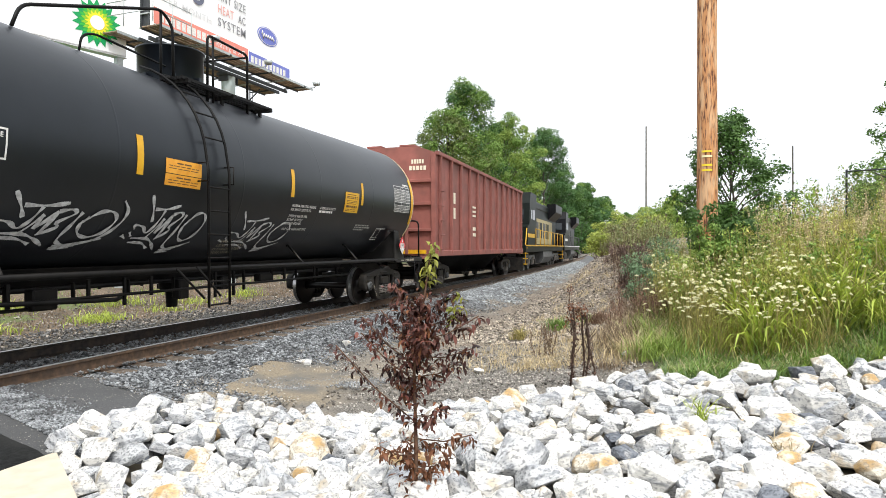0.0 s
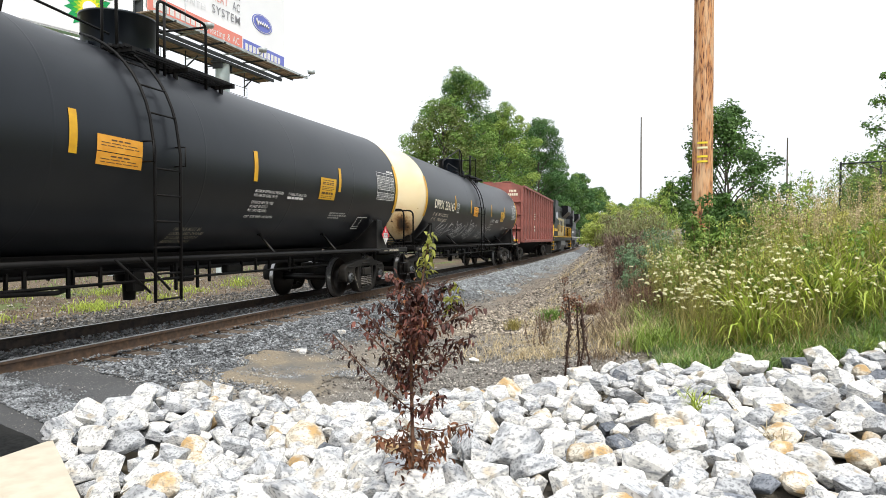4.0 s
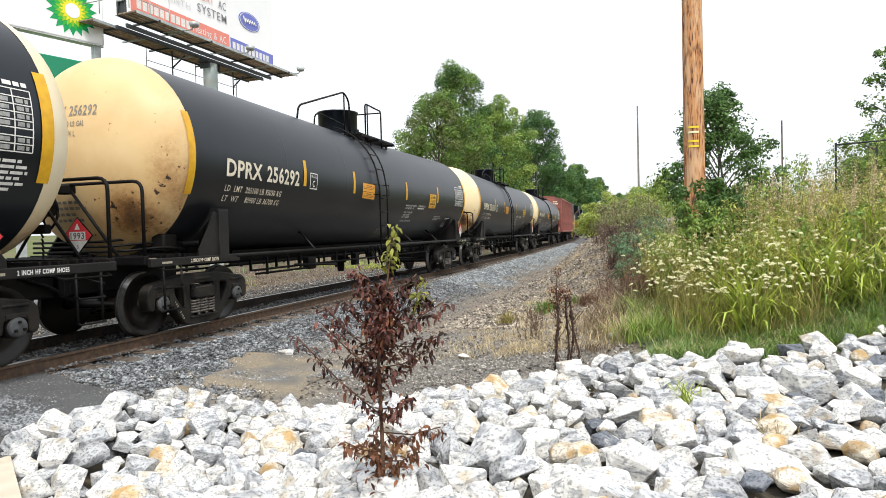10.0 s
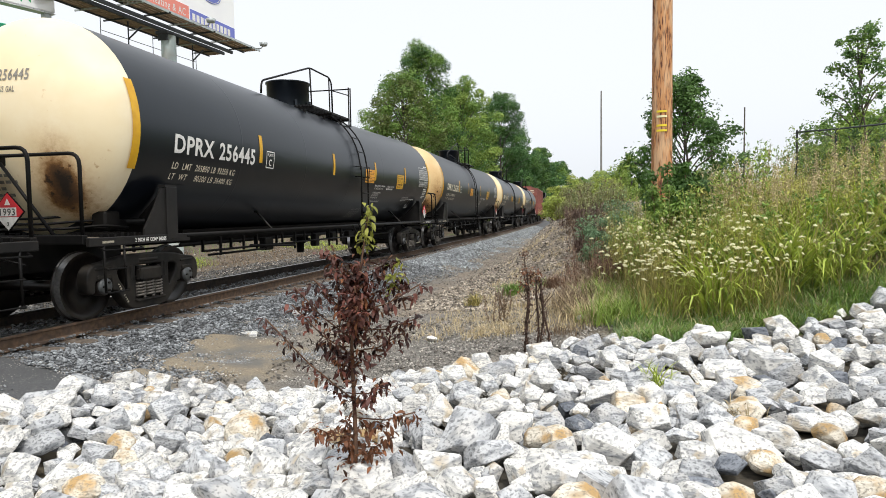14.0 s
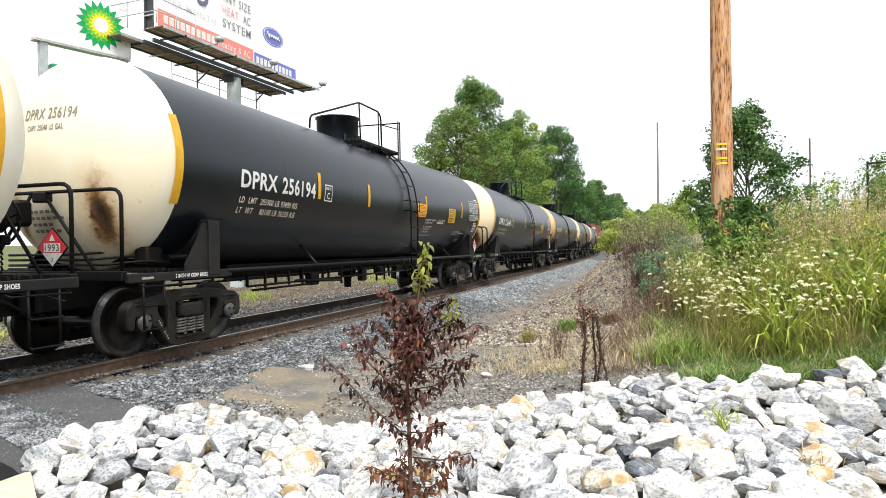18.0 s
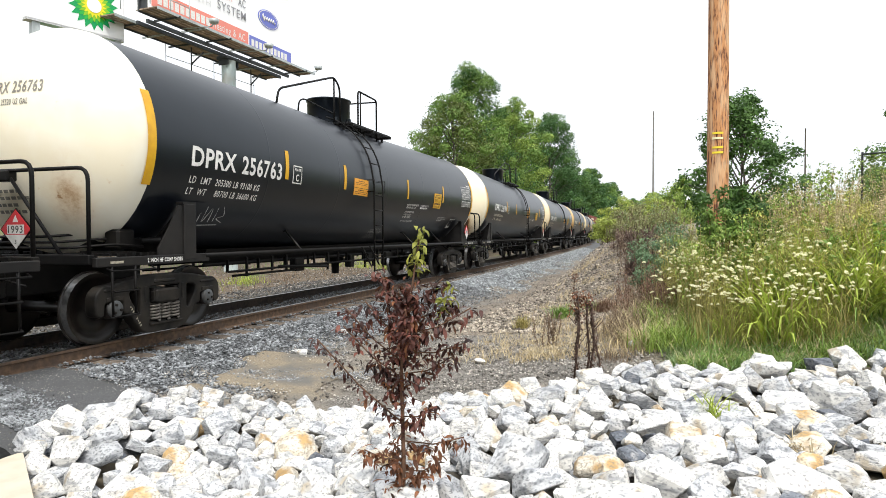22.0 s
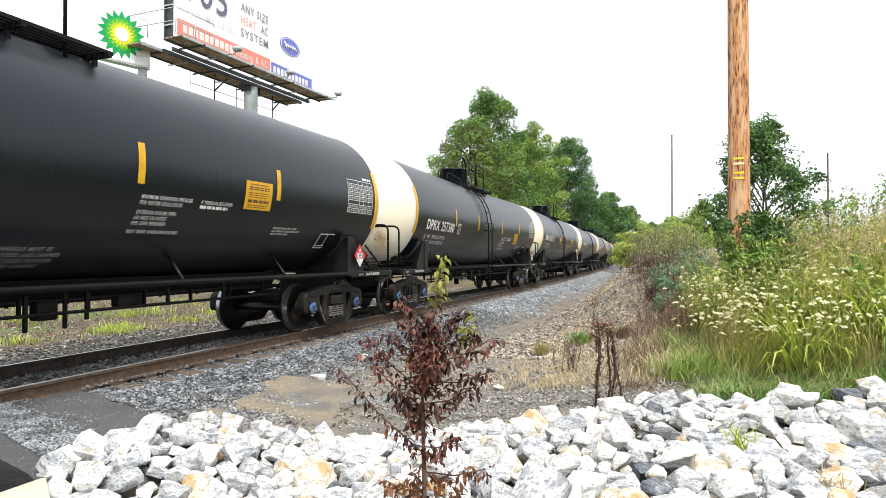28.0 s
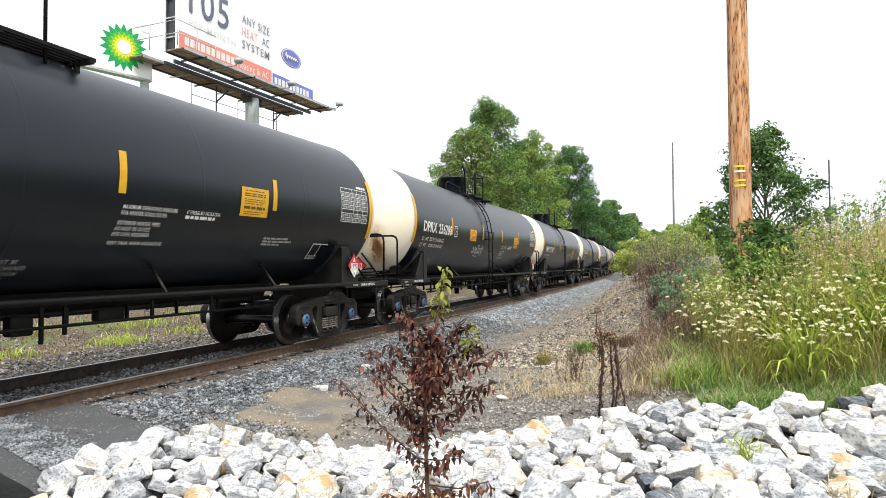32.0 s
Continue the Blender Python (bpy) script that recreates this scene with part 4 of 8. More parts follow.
    for y in (-TANK_END - 0.01, TANK_END - 0.06):
        part("reflective_stripe", patch(Geo(), y - 0.075, y + 0.075, -0.62, 0.62, YELLOW, 0.009, 10), car, fix=False)
    # reporting mark and weights
    if number:
        ink = WHITE if paint == "black" else CREAMTEXT
        tank_text("DPRX", num, numv, 0.265, 1.00, ink, car, "reporting_mark")
        tank_text(number, num + 1.15, numv, 0.265, 1.12, ink, car, "car_number")
    for k, words in enumerate(loads):
        line = tank_text(words, num + 0.01, numv - 0.33 - 0.17 * k, 0.10, 1.68, WHITE if head in ("white", "clean") else CREAMTEXT, car, "weight_line", slant=0.1)
        tagged(line, kind="stuff")
    # plate box
    g = Geo()
    y0, y1, v0, v1 = stripes[0] + 0.20, stripes[0] + 0.50, numv - 0.16, numv + 0.16
    for a, b, c, d in ((y0, y1, v0, v0 + 0.02), (y0, y1, v1 - 0.02, v1), (y0, y0 + 0.02, v0, v1), (y1 - 0.02, y1, v0, v1)):
        patch(g, a, b, c, d, WHITE, 0.007, 2)
    for words, v, h, w in (("PLATE", numv + 0.09, 0.05, 0.20), ("C", numv - 0.05, 0.12, 0.10)):
        pts, fs = text_mesh(words, h, w)
        g.add([on_tank((y0 + y1) / 2 - w / 2 + p, v + q, 0.007) for p, q in pts], fs, WHITE)
    part("plate_box", g, car, fix=False)
    # orange notice panel
    if panel is not None:
        g = Geo()
        for v0, v1 in ((-0.33, -0.175), (-0.165, 0.03)):
            patch(g, panel - 0.36, panel + 0.36, v0, v1, ORANGE, 0.006, 3)
        notice = part("notice_panel", g, car, "orange warning panel", fix=False)
        g = Geo()
        bars(g, panel - 0.15, -0.02, [0.3], DARKBAR, 0.018)
        bars(g, panel - 0.30, -0.06, [0.6, 0.6], DARKBAR, 0.010, 0.035)
        bars(g, panel - 0.15, -0.215, [0.3], DARKBAR, 0.018)
        bars(g, panel - 0.30, -0.255, [0.6, 0.6], DARKBAR, 0.010, 0.035)
        tagged(part("small_print", g, notice, fix=False), kind="stuff")
    # yellow contact panel
    y, v = stripes[3] - (1.06 if stripes[3] > 5 else 0.52), -0.20 if panel is None else 0.0
    if not number:
        v = 0.06
    g = Geo()
    patch(g, y - 0.34, y + 0.34, v - 0.44, v, YELLOW, 0.007, 4)
    contact = part("contact_panel", g, car, "yellow contact panel", fix=False)
    g = Geo()
    bars(g, y - 0.24, v - 0.05, [0.46], DARKBAR, 0.016)
    bars(g, y - 0.26, v - 0.11, [0.52], DARKBAR, 0.050)
    bars(g, y - 0.26, v - 0.18, [0.50, 0.52, 0.46], DARKBAR, 0.012, 0.032)
    bars(g, y - 0.26, v - 0.31, [0.52], DARKBAR, 0.050)
    bars(g, y - 0.26, v - 0.37, [0.50, 0.46], DARKBAR, 0.012, 0.032)
    tagged(part("small_print", g, contact, fix=False), kind="stuff")
    # small stencils
    g = Geo()
    y = stripes[2] + 0.05
    for words, dy, v, w in (("MAXIMUM OPERATING PRESSURE", 0.0, -0.40, 0.88), ("FOR HEATER COILS 150 PSI", -0.01, -0.475, 0.72), ("EXTERIOR HEATER PIPES", -0.02, -0.60, 0.66), ("NO INLET OR OUTLET", -0.03, -0.675, 0.54), ("PIPE CAPS REQUIRED", -0.04, -0.75, 0.56), ("VENT TANK WHEN UNLOADING", -0.06, -0.87, 0.86), ('4" FIBERGLASS INSULATION', 1.05, -0.40, 0.66)):
        tagged(tank_text(words, y + dy, v, 0.05, w, WHITE, car, "stencil_line", slant=0.12), kind="stuff")
    bars(g, y + 1.04, -0.47, [0.58], WHITE, 0.045)
    bars(g, y + 2.9, -0.72, [0.72, 0.82, 0.5], GREYTEXT, 0.035, 0.055)
    for k, words in enumerate(("HANDLE MUST BE", "LOCKED AND CHAINED", "IN CLOSED POSITION", "BEFORE LOADING")):
        tagged(tank_text(words, lad + (0.76 if lad < 0 else 0.36) - 0.01 * k, -1.15 - 0.095 * k, 0.062, (0.60, 0.74, 0.70, 0.60)[k], FADEDTEXT if paint == "dusty" else GREYTEXT, car, "stencil_line", slant=0.1), kind="stuff")
    tagged(part("small_stencil", g, car, fix=False), kind="stuff")
    # tank data table
    g = Geo()
    ya, yb, va, vb = TANK_END - 1.33, TANK_END - 0.24, -0.30, 0.36
    for k in range(9):
        v = va + (vb - va) * k / 8
        patch(g, ya, yb, v - 0.006, v + 0.006, WHITE, 0.007, 1)
    for y in (ya, ya + 0.47, ya + 0.66, ya + 0.88, yb):
        patch(g, y - 0.007, y + 0.007, va, vb, WHITE, 0.007, 6)
    for k in (1, 2, 3, 4, 6, 7):
        v = vb - (vb - va) * (k + 0.5) / 8
        for a, w in ((ya + 0.03, 0.40), (ya + 0.50, 0.13), (ya + 0.70, 0.15), (ya + 0.91, 0.14)):
            bars(g, a, v, [w], GREYTEXT, 0.045)
    bars(g, yb - 0.40, vb + 0.06, [0.38], WHITE, 0.05)
    if lad > 0:
        bars(g, yb - 0.46, va - 0.10, [0.36, 0.42, 0.44, 0.36, 0.42, 0.30], WHITE, 0.034, 0.062)
    part("data_table", g, car, "white lined inspection table", fix=False)
    # empty document frame low on the shell
    g = Geo()
    ya, yb, va, vb = TANK_END - 2.05, TANK_END - 1.52, -1.12, -0.78
    for a, b, c, d in ((ya, yb, va, va + 0.02), (ya, yb, vb - 0.02, vb), (ya, ya + 0.02, va, vb), (yb - 0.02, yb, va, vb), (ya, yb, va + 0.055, va + 0.07), (ya + 0.27, ya + 0.285, va + 0.07, vb)):
        patch(g, a, b, c, d, WHITE, 0.007, 2)
    part("document_frame", g, car, fix=False)
    # head lettering
    g = Geo()
    for words, x, z, h, w in () if not number else (("DPRX " + number, -0.42, 3.24, 0.145, 0.88), ("CAPY " + capy, -0.34, 3.05, 0.075, 0.62)) + (((litres, -0.36, 2.91, 0.075, 0.50),) if litres else ()):
        pts, fs = text_mesh(words, h, w)
        out = []
        for p, q in pts:
            X, Z = x + p, z + q
            rr = min(math.hypot(X, Z - Z_TANK) / R_TANK, 0.99)
            out.append((X, -(TANK_END + 0.76 * math.sqrt(1 - rr * rr)) - 0.006, Z))
        g.add(out, fs, HEADTEXT)
        part("head_lettering", g, car, fix=False)
        g = Geo()
    for k, w in enumerate((0.42, 0.62, 0.34, 0.5)):
        X0, Z = -0.42, 1.95 - 0.085 * k
        p = X0
        while p < X0 + w:
            ps = []
            for X, zz in ((p, Z - 0.02), (p + 0.08, Z - 0.02), (p + 0.08, Z + 0.02), (p, Z + 0.02)):
                rr = min(math.hypot(X, zz - Z_TANK) / R_TANK, 0.99)
                ps.append((X, -(TANK_END + 0.76 * math.sqrt(1 - rr * rr)) - 0.008, zz))
            g.add(ps, [(0, 1, 2, 3)], HEADTEXT)
            p += 0.105
    tagged(part("head_stencil", g, car, fix=False), kind="stuff")
    for y, v, w, h, shape, r in tags:
        tagged(part("graffiti", scrawl(Geo(), y, v, w, h, shape, r), car, "sprayed silver-white tag", fix=False), kind="stuff")
    TRAIN.append((car, at, 6.95, [(o, o.location.y, 0.457) for o in car.children if o.name.startswith("wheelset")]))
    return car


DIRTY = "black tank car with a tan, rust-streaked head, on freight trucks"
CLEAN = "black tank car with an off-white head and yellow reflective stripes"
tank_car("256145", ("LD  LMT  206100 LB 93500 KG", "LT  WT    79900 LB 36250 KG"), 8.4, "tan", lad=-0.81, num=-6.90, dome=0.09, panel=-1.40, stripes=(-4.48, -2.21, 1.48, 4.47), capy="25470 US GAL", tags=((-6.38, -1.40, 2.3, 0.74, TAG_SLANT, 0.024), (-4.10, -1.36, 1.75, 0.76, TAG_WIDE, 0.027), (-2.16, -1.42, 1.45, 0.95, TAG_BIG, 0.025), (-0.17, -1.40, 1.9, 0.84, TAG_BIG, 0.021)), numv=-0.16, label="black tank car, tan head, silver graffiti along its side")
tank_car("256261", ("LD  LMT  205700 LB 93300 KG", "LT  WT    80300 LB 36400 KG"), -9.6, "spotted", litres="CAPY 96 601 L", lad=-0.95, dome=-0.08, panel=-1.62, stripes=(-4.60, -2.31, 1.28, 4.39), numv=-0.16, num=-7.03, label=DIRTY)
tank_car("256292", ("LD  LMT  205100 LB 93050 KG", "LT  WT    80900 LB 36700 KG"), -27.73, "rusty", capy="25460 US GAL", litres="CAPY 96 374 L", lad=-0.72, dome=0.18, panel=-1.32, stripes=(-4.44, -2.15, 1.36, 4.32), numv=-0.13, num=-6.93, label=DIRTY)
tank_car("256445", ("LD  LMT  205800 LB 93350 KG", "LT  WT    80200 LB 36400 KG"), -45.54, "scorched", num=-6.94, lad=0.62, dome=-0.36, panel=1.42, stripes=(-4.46, -1.06, 1.86, 4.72), numv=-0.17, label="black tank car with a cream, scorched head and yellow stripes")
tank_car("256194", ("LD  LMT  205900 LB 93400 KG", "LT  WT    80100 LB 36350 KG"), -63.5, "cream", num=-6.40, lad=0.72, dome=-0.34, panel=1.65, stripes=(-3.98, -1.75, 2.02, 5.50), capy="25540 US GAL", numv=-0.11, label="black tank car with a cream, scorched head and yellow stripes")
tank_car("256763", ("LD  LMT  205300 LB 93100 KG", "LT  WT    80700 LB 36600 KG"), -81.43, "clean", lad=-0.89, dome=-0.19, panel=-1.52, stripes=(-4.56, -2.30, 1.36, 4.37), tags=((-6.66, -1.18, 0.8, 0.40, TAG_FINE, 0.008),), numv=-0.14, num=-7.00, label=CLEAN)
tank_car("257380", ("LD  LMT  205900 LB 93350 KG", "LT  WT    80100 LB 36350 KG"), -99.36, "clean", numv=-0.32, lad=-1.06, dome=-0.22, panel=None, caps=WHEEL_BLUE, stripes=(-4.52, -2.06, 1.23, 4.28), tags=((-6.36, -1.2, 0.6, 0.3, TAG_FINE, 0.006),), num=-6.94, label=CLEAN)
tank_car("256288", ("LD  LMT  205700 LB 93300 KG", "LT  WT    80300 LB 36400 KG"), -117.22, "white", num=-7.17, numv=-0.14, lad=-1.04, dome=-0.26, panel=-2.69, caps=WHEEL_BLUE, stripes=(-4.85, -1.52, 1.16, 4.04), capy="25550 US GAL", tags=((-2.46, -0.92, 1.16, 0.54, TAG_ROUND, 0.027), (-6.29, -1.3, 0.7, 0.42, TAG_FINE, 0.007)), label="black tank car with an off-white head and a white tag")
tank_car("", (), -135.21, "white", lad=-1.14, dome=-0.21, panel=-2.29, caps=WHEEL_BLUE, stripes=(-4.49, -1.24, 1.18, 4.22), label=CLEAN)


# ---- hopper car and locomotives at the head of the train ----
OXIDE = mat("oxide_red_paint", (0.30, 0.100, 0.080), (0.215, 0.072, 0.058), 2.0, 0.7, 0.003, 18, c=(0.15, 0.062, 0.05), cscale=1.2, cmix=0.6)
LOCOGREEN = mat("dark_green_paint", (0.009, 0.013, 0.011), (0.006, 0.009, 0.008), 3, 0.45, spec=0.12)
LOCOCREAM = mat("loco_cream_paint", (0.45, 0.37, 0.17), (0.36, 0.29, 0.13), 3, 0.5)
LOCOBLACK = mat("loco_black_paint", (0.007, 0.007, 0.008), (0.005, 0.005, 0.006), 3, 0.4, spec=0.12)
LOCOGREY = mat("loco_grey_paint", (0.10, 0.10, 0.10), (0.06, 0.06, 0.06), 4, 0.6)
GLASS = mat("dark_cab_glass", (0.02, 0.025, 0.03), (0.015, 0.02, 0.02), 2, 0.08)
RAILYELLOW = mat("handrail_yellow", (0.70, 0.42, 0.03), (0.60, 0.34, 0.02), 6, 0.5)


def hopper_car(at):
    car = thing("hopper_car", "weathered oxide-red covered hopper with ribbed sides", "hopper car")
    g = Geo()
    L, W, z0, z1 = 7.4, 1.55, 1.15, 4.30
    g.slab([(-W, z0), (W, z0), (W, z1), (0.9, z1 + 0.22), (-0.9, z1 + 0.22), (-W, z1)], 2 * L, OXIDE, "y")
    part("body", g, car)
    for s in (-1, 1):
        for k in range(13):
            y = -L + 0.28 + k * (2 * L - 0.56) / 12
            part("side_rib", RIB, car, m=pose(s * W, y, 0))
        g = Geo()
        g.box((s * (W + 0.03), 0, z1 - 0.02), (0.14, 2 * L + 0.1, 0.12), OXIDE, bevel=0.015)
        part("top_chord", g, car)
        g = Geo()
        g.box((s * (W + 0.02), 0, z0 + 0.08), (0.14, 2 * L + 0.1, 0.18), OXIDE, bevel=0.015)
        part("side_sill", g, car)
    for d in (-1, 1):
        for z in (1.95, 2.75, 3.45):
            g = Geo()
            g.box((0, d * (L + 0.05), z), (2 * W, 0.10, 0.10), OXIDE, bevel=0.012)
            part("end_rib", g, car)
        for s in (-1, 1):
            part("end_post", Geo().box((s * (W - 0.06), d * (L + 0.06), (z0 + z1) / 2), (0.14, 0.12, z1 - z0), OXIDE, bevel=0.012), car)
            part("end_post", Geo().box((s * 0.62, d * (L + 0.06), 2.3), (0.10, 0.10, 2.2), OXIDE, bevel=0.01), car)
        for k in range(5):
            z = 1.35 + 0.45 * k
            g = Geo()
            g.tube([(W + 0.02, d * (L - 0.12), z), (W + 0.10, d * (L - 0.12), z), (W + 0.10, d * (L - 0.55), z), (W + 0.02, d * (L - 0.55), z)], 0.014, OXIDE, 5)
            part("grab_iron", g, car)
        g = Geo()
        g.slab([(d * (L - 2.6), 1.15), (d * L, 1.15), (d * (L - 0.2), 1.85)], 2.2, FRAME, "x")
        g.box((0, d * (L + 0.45), 0.92), (0.42, 1.4, 0.36), FRAME, bevel=0.02)
        g.box((0, d * (L + 0.7), 1.12), (2.9, 0.6, 0.08), OXIDE)
        part("end_platform", g, car)
        part("coupler", COUPLER, car, m=pose(0, d * (L + 0.45), 0, 0, 0, 0 if d > 0 else 180))
        add_truck(car, d * 5.6)
    for y in (-3.2, 0, 3.2):
        g = Geo()
        g.lathe([(0.35, 0.42), (1.20, 1.35)], FRAME, 4, "z", (0, y, 0), False)
        g.box((0, y, 0.36), (0.9, 0.9, 0.10), FRAME)
        part("discharge_hopper", g, car)
    g = Geo()
    for s in (-1, 1):
        g.box((s * 0.55, 0, z1 + 0.28), (0.5, 2 * L - 0.3, 0.05), OXIDE)
    g.box((0, 0, z1 + 0.30), (0.6, 12.4, 0.12), OXIDE, bevel=0.03)
    part("roof_walk", g, car)
    marks = []
    for x, z, w, h in ((0.95, 4.05, 0.42, 0.13), (0.95, 3.85, 0.58, 0.13)):
        marks += [((x - w / 2 + (k + 0.5) * w / 5, -L - 0.008, z), (w / 7, 0.008, h)) for k in range(5)]
    marks += [((W + 0.006, y, z), (0.008, 0.22, 0.36)) for z in (3.05, 2.55) for y in (-5.4, -4.5)]
    marks += [((W + 0.006, -2.7, 2.9 - 0.16 * k), (0.008, 0.5, 0.07)) for k in range(3)]
    marks += [((W + 0.006, -2.7, 2.1 - 0.22 * k), (0.008, 0.42, 0.12)) for k in range(2)]
    for at_, size in marks + [((W + 0.006, 4.9, 2.9), (0.008, 0.22, 0.5))]:
        part("lettering_bar", Geo().box(at_, size, CREAMTEXT), car)
    for s in (-1, 1):
        g = Geo()
        g.box((W - 0.9, s * (L + 0.07) - 0.0, 1.28), (1.2, 0.01, 0.12), YELLOW)
        part("reflective_stripe", g, car)
    TRAIN.append((car, at, 5.6, [(o, o.location.y, 0.457) for o in car.children if o.name.startswith("wheelset")]))


def _rib():
    g = Geo()
    g.box((0.05, 0, 2.76), (0.11, 0.09, 3.1), OXIDE, bevel=0.02)
    return g.mesh("side_rib")


RIB = _rib()
hopper_car(25.5)


def locomotive(at, body, cabpaint, stripe, rails, label):
    """A six-axle diesel, cab towards the rear of the train."""
    car = thing("locomotive", label, "locomotive", group="locomotives at the head of the train")
    g = Geo()
    g.box((0, 0, 1.35), (2.9, 20.6, 0.42), cabpaint, bevel=0.03)
    part("underframe", g, car)
    g = Geo()
    g.box((0, 0, 1.52), (3.06, 20.4, 0.07), stripe)
    part("walkway", g, car)
    g = Geo()
    g.box((0, 1.6, 2.85), (1.95, 14.6, 2.55), cabpaint, bevel=0.08)
    hood = part("long_hood", g, car)
    for s in (-1, 1):
        part("hood_panel", Geo().box((s * 0.98, 0.4, 2.50), (0.02, 11.6, 1.75), body), hood)
    g = Geo()
    g.box((0, 1.6, 4.22), (2.05, 14.4, 0.55), cabpaint, bevel=0.10)
    part("hood_roof", g, car)
    g = Geo()
    g.slab([(-6.6, 1.55), (-9.6, 1.55), (-9.6, 2.6), (-8.9, 2.75), (-8.75, 4.0), (-8.4, 4.65), (-6.0, 4.65), (-6.0, 1.55)], 2.9, cabpaint, "x")
    cab = part("cab", g, car)
    for s in (-1, 1):
        g = Geo()
        g.box((s * 1.452, -7.2, 3.35), (0.03, 0.75, 0.62), GLASS, bevel=0.01)
        part("side_window", g, cab)
        g = Geo()
        g.box((s * 1.452, -8.1, 3.35), (0.03, 0.55, 0.55), GLASS, bevel=0.01)
        part("side_window", g, cab)
        g = Geo()
        g.box((s * 0.68, -8.86, 3.32), (0.85, 0.03, 0.62), GLASS, (-8.5, 0, 0))
        part("windscreen", g, cab)
        g = Geo()
        g.box((s * 1.46, -8.2, 2.1), (0.02, 2.6, 0.22), stripe)
        part("nose_stripe", g, cab)
    for s in (-1, 1):
        g = Geo()
        g.slab([(s * 0.98, 3.5), (s * 1.58, 4.1), (s * 1.58, 4.72), (s * 0.9, 4.72)], 4.6, LOCOBLACK, "y", 5.9)
        part("radiator_wing", g, car)
        for k in range(5):
            g = Geo()
            g.box((s * 1.0, -4.4 + 1.9 * k, 2.6), (0.03, 1.2, 1.1), LOCOGREY if k % 2 else cabpaint, bevel=0.008)
            part("hood_door", g, car)
        g = Geo()
        pts = [(s * 1.47, y, z) for y, z in ((-6.4, 2.55), (-3, 2.5), (4, 2.5), (9.8, 2.5))]
        g.tube(pts, 0.024, rails, 6)
        for k in range(9):
            g.tube([(s * 1.47, -6.4 + 2.02 * k, 1.55), (s * 1.47, -6.4 + 2.02 * k, 2.52)], 0.022, rails, 5)
        part("handrail", g, car)
        for d in (-1, 1):
            g = Geo()
            g.tube([(s * 1.42, d * 10.2, 0.5), (s * 1.42, d * 10.2, 1.5), (s * 1.42, d * 9.7, 2.5)], 0.03, rails, 6)
            for k in range(4):
                g.box((s * 1.25, d * (10.1 - 0.05 * k), 0.48 + 0.30 * k), (0.5, 0.3, 0.04), rails)
            part("step_well", g, car)
    g = Geo()
    g.slab([(-1.2, 0.35), (-1.45, 0.75), (-1.4, 1.15), (1.4, 1.15), (1.45, 0.75), (1.2, 0.35)], 5.2, LOCOGREY, "y", 0.0)
    part("fuel_tank", g, car)
    for d in (-1, 1):
        g = Geo()
        g.slab([(-1.3 + 0, 0.15), (1.3, 0.15), (1.3, 0.85), (-1.3, 0.85)], 0.12, TRUCK, "y", d * 10.35)
        part("pilot_plate", g, car)
        for s in (-1, 1):
            g = Geo()
            y = d * 6.9
            g.slab([(y - 2.3, 0.55), (y - 1.9, 0.95), (y + 1.9, 0.95), (y + 2.3, 0.55), (y + 1.6, 0.35), (y - 1.6, 0.35)], 0.14, LOCOGREY, "x", s * 1.1)
            for k in (-1.7, 0, 1.7):
                g.box((s * 1.18, y + k, 0.52), (0.16, 0.36, 0.34), TRUCK, bevel=0.03)
            for k in (-0.85, 0.85):
                g.rod((s * 1.18, y + k, 0.42), (s * 1.18, y + k, 0.82), 0.12, SPRING, 10)
            part("truck_frame", g, car)
        for k in (-1.7, 0, 1.7):
            part("wheelset", WHEEL_LOCO, car, m=pose(0, d * 6.9 + k, 0.53))
        part("coupler", COUPLER, car, m=pose(0, d * 10.1, 0, 0, 0, 0 if d > 0 else 180))
    for k in range(3):
        g = Geo()
        g.rod((0, 6.4 + 1.25 * k - 1.3, 4.45), (0, 6.4 + 1.25 * k - 1.3, 4.76), 0.55, LOCOBLACK, 20)
        part("radiator_fan", g, car)
    TRAIN.append((car, at, 6.9, [(o, o.location.y, 0.53) for o in car.children if o.name.startswith("wheelset")]))


WHEEL_LOCO = wheel_mesh(0.53, WHEEL)
locomotive(45.2, LOCOCREAM, LOCOGREEN, RAILYELLOW, RAILYELLOW, "dark green and cream diesel locomotive with yellow handrails")
locomotive(67.2, LOCOBLACK, LOCOBLACK, WHITE, LOCOGREY, "black diesel locomotive with flared radiators")


# ---- ground, track and crossing ----
SOIL = mat("stony_soil", (0.26, 0.24, 0.21), (0.06, 0.056, 0.05), 45, 0.95, 0.03, 60, c=(0.27, 0.225, 0.16), cscale=0.45, cmix=0.6)
# gap shade between the ballast stones is put into this dark bed colour
BALLASTBED = mat("fine_ballast_bed", (0.12, 0.124, 0.128), (0.035, 0.037, 0.04), 26, 0.95, 0.03, 40, c=(0.14, 0.135, 0.13), cscale=1.2, cmix=0.5)
# cinder soil, also used as painted gap shade below stones and weeds
CINDERSHADE = mat("cinder_soil_and_gap_shade", (0.080, 0.070, 0.054), (0.034, 0.030, 0.024), 18, 0.95, 0.02, 50, c=(0.12, 0.095, 0.055), cscale=0.8, cmix=0.6)
LITTER = mat("dry_leaf_litter", (0.215, 0.155, 0.095), (0.042, 0.033, 0.023), 22, 0.95, 0.05, 40, c=(0.080, 0.062, 0.040), cscale=0.5, cmix=0.7)
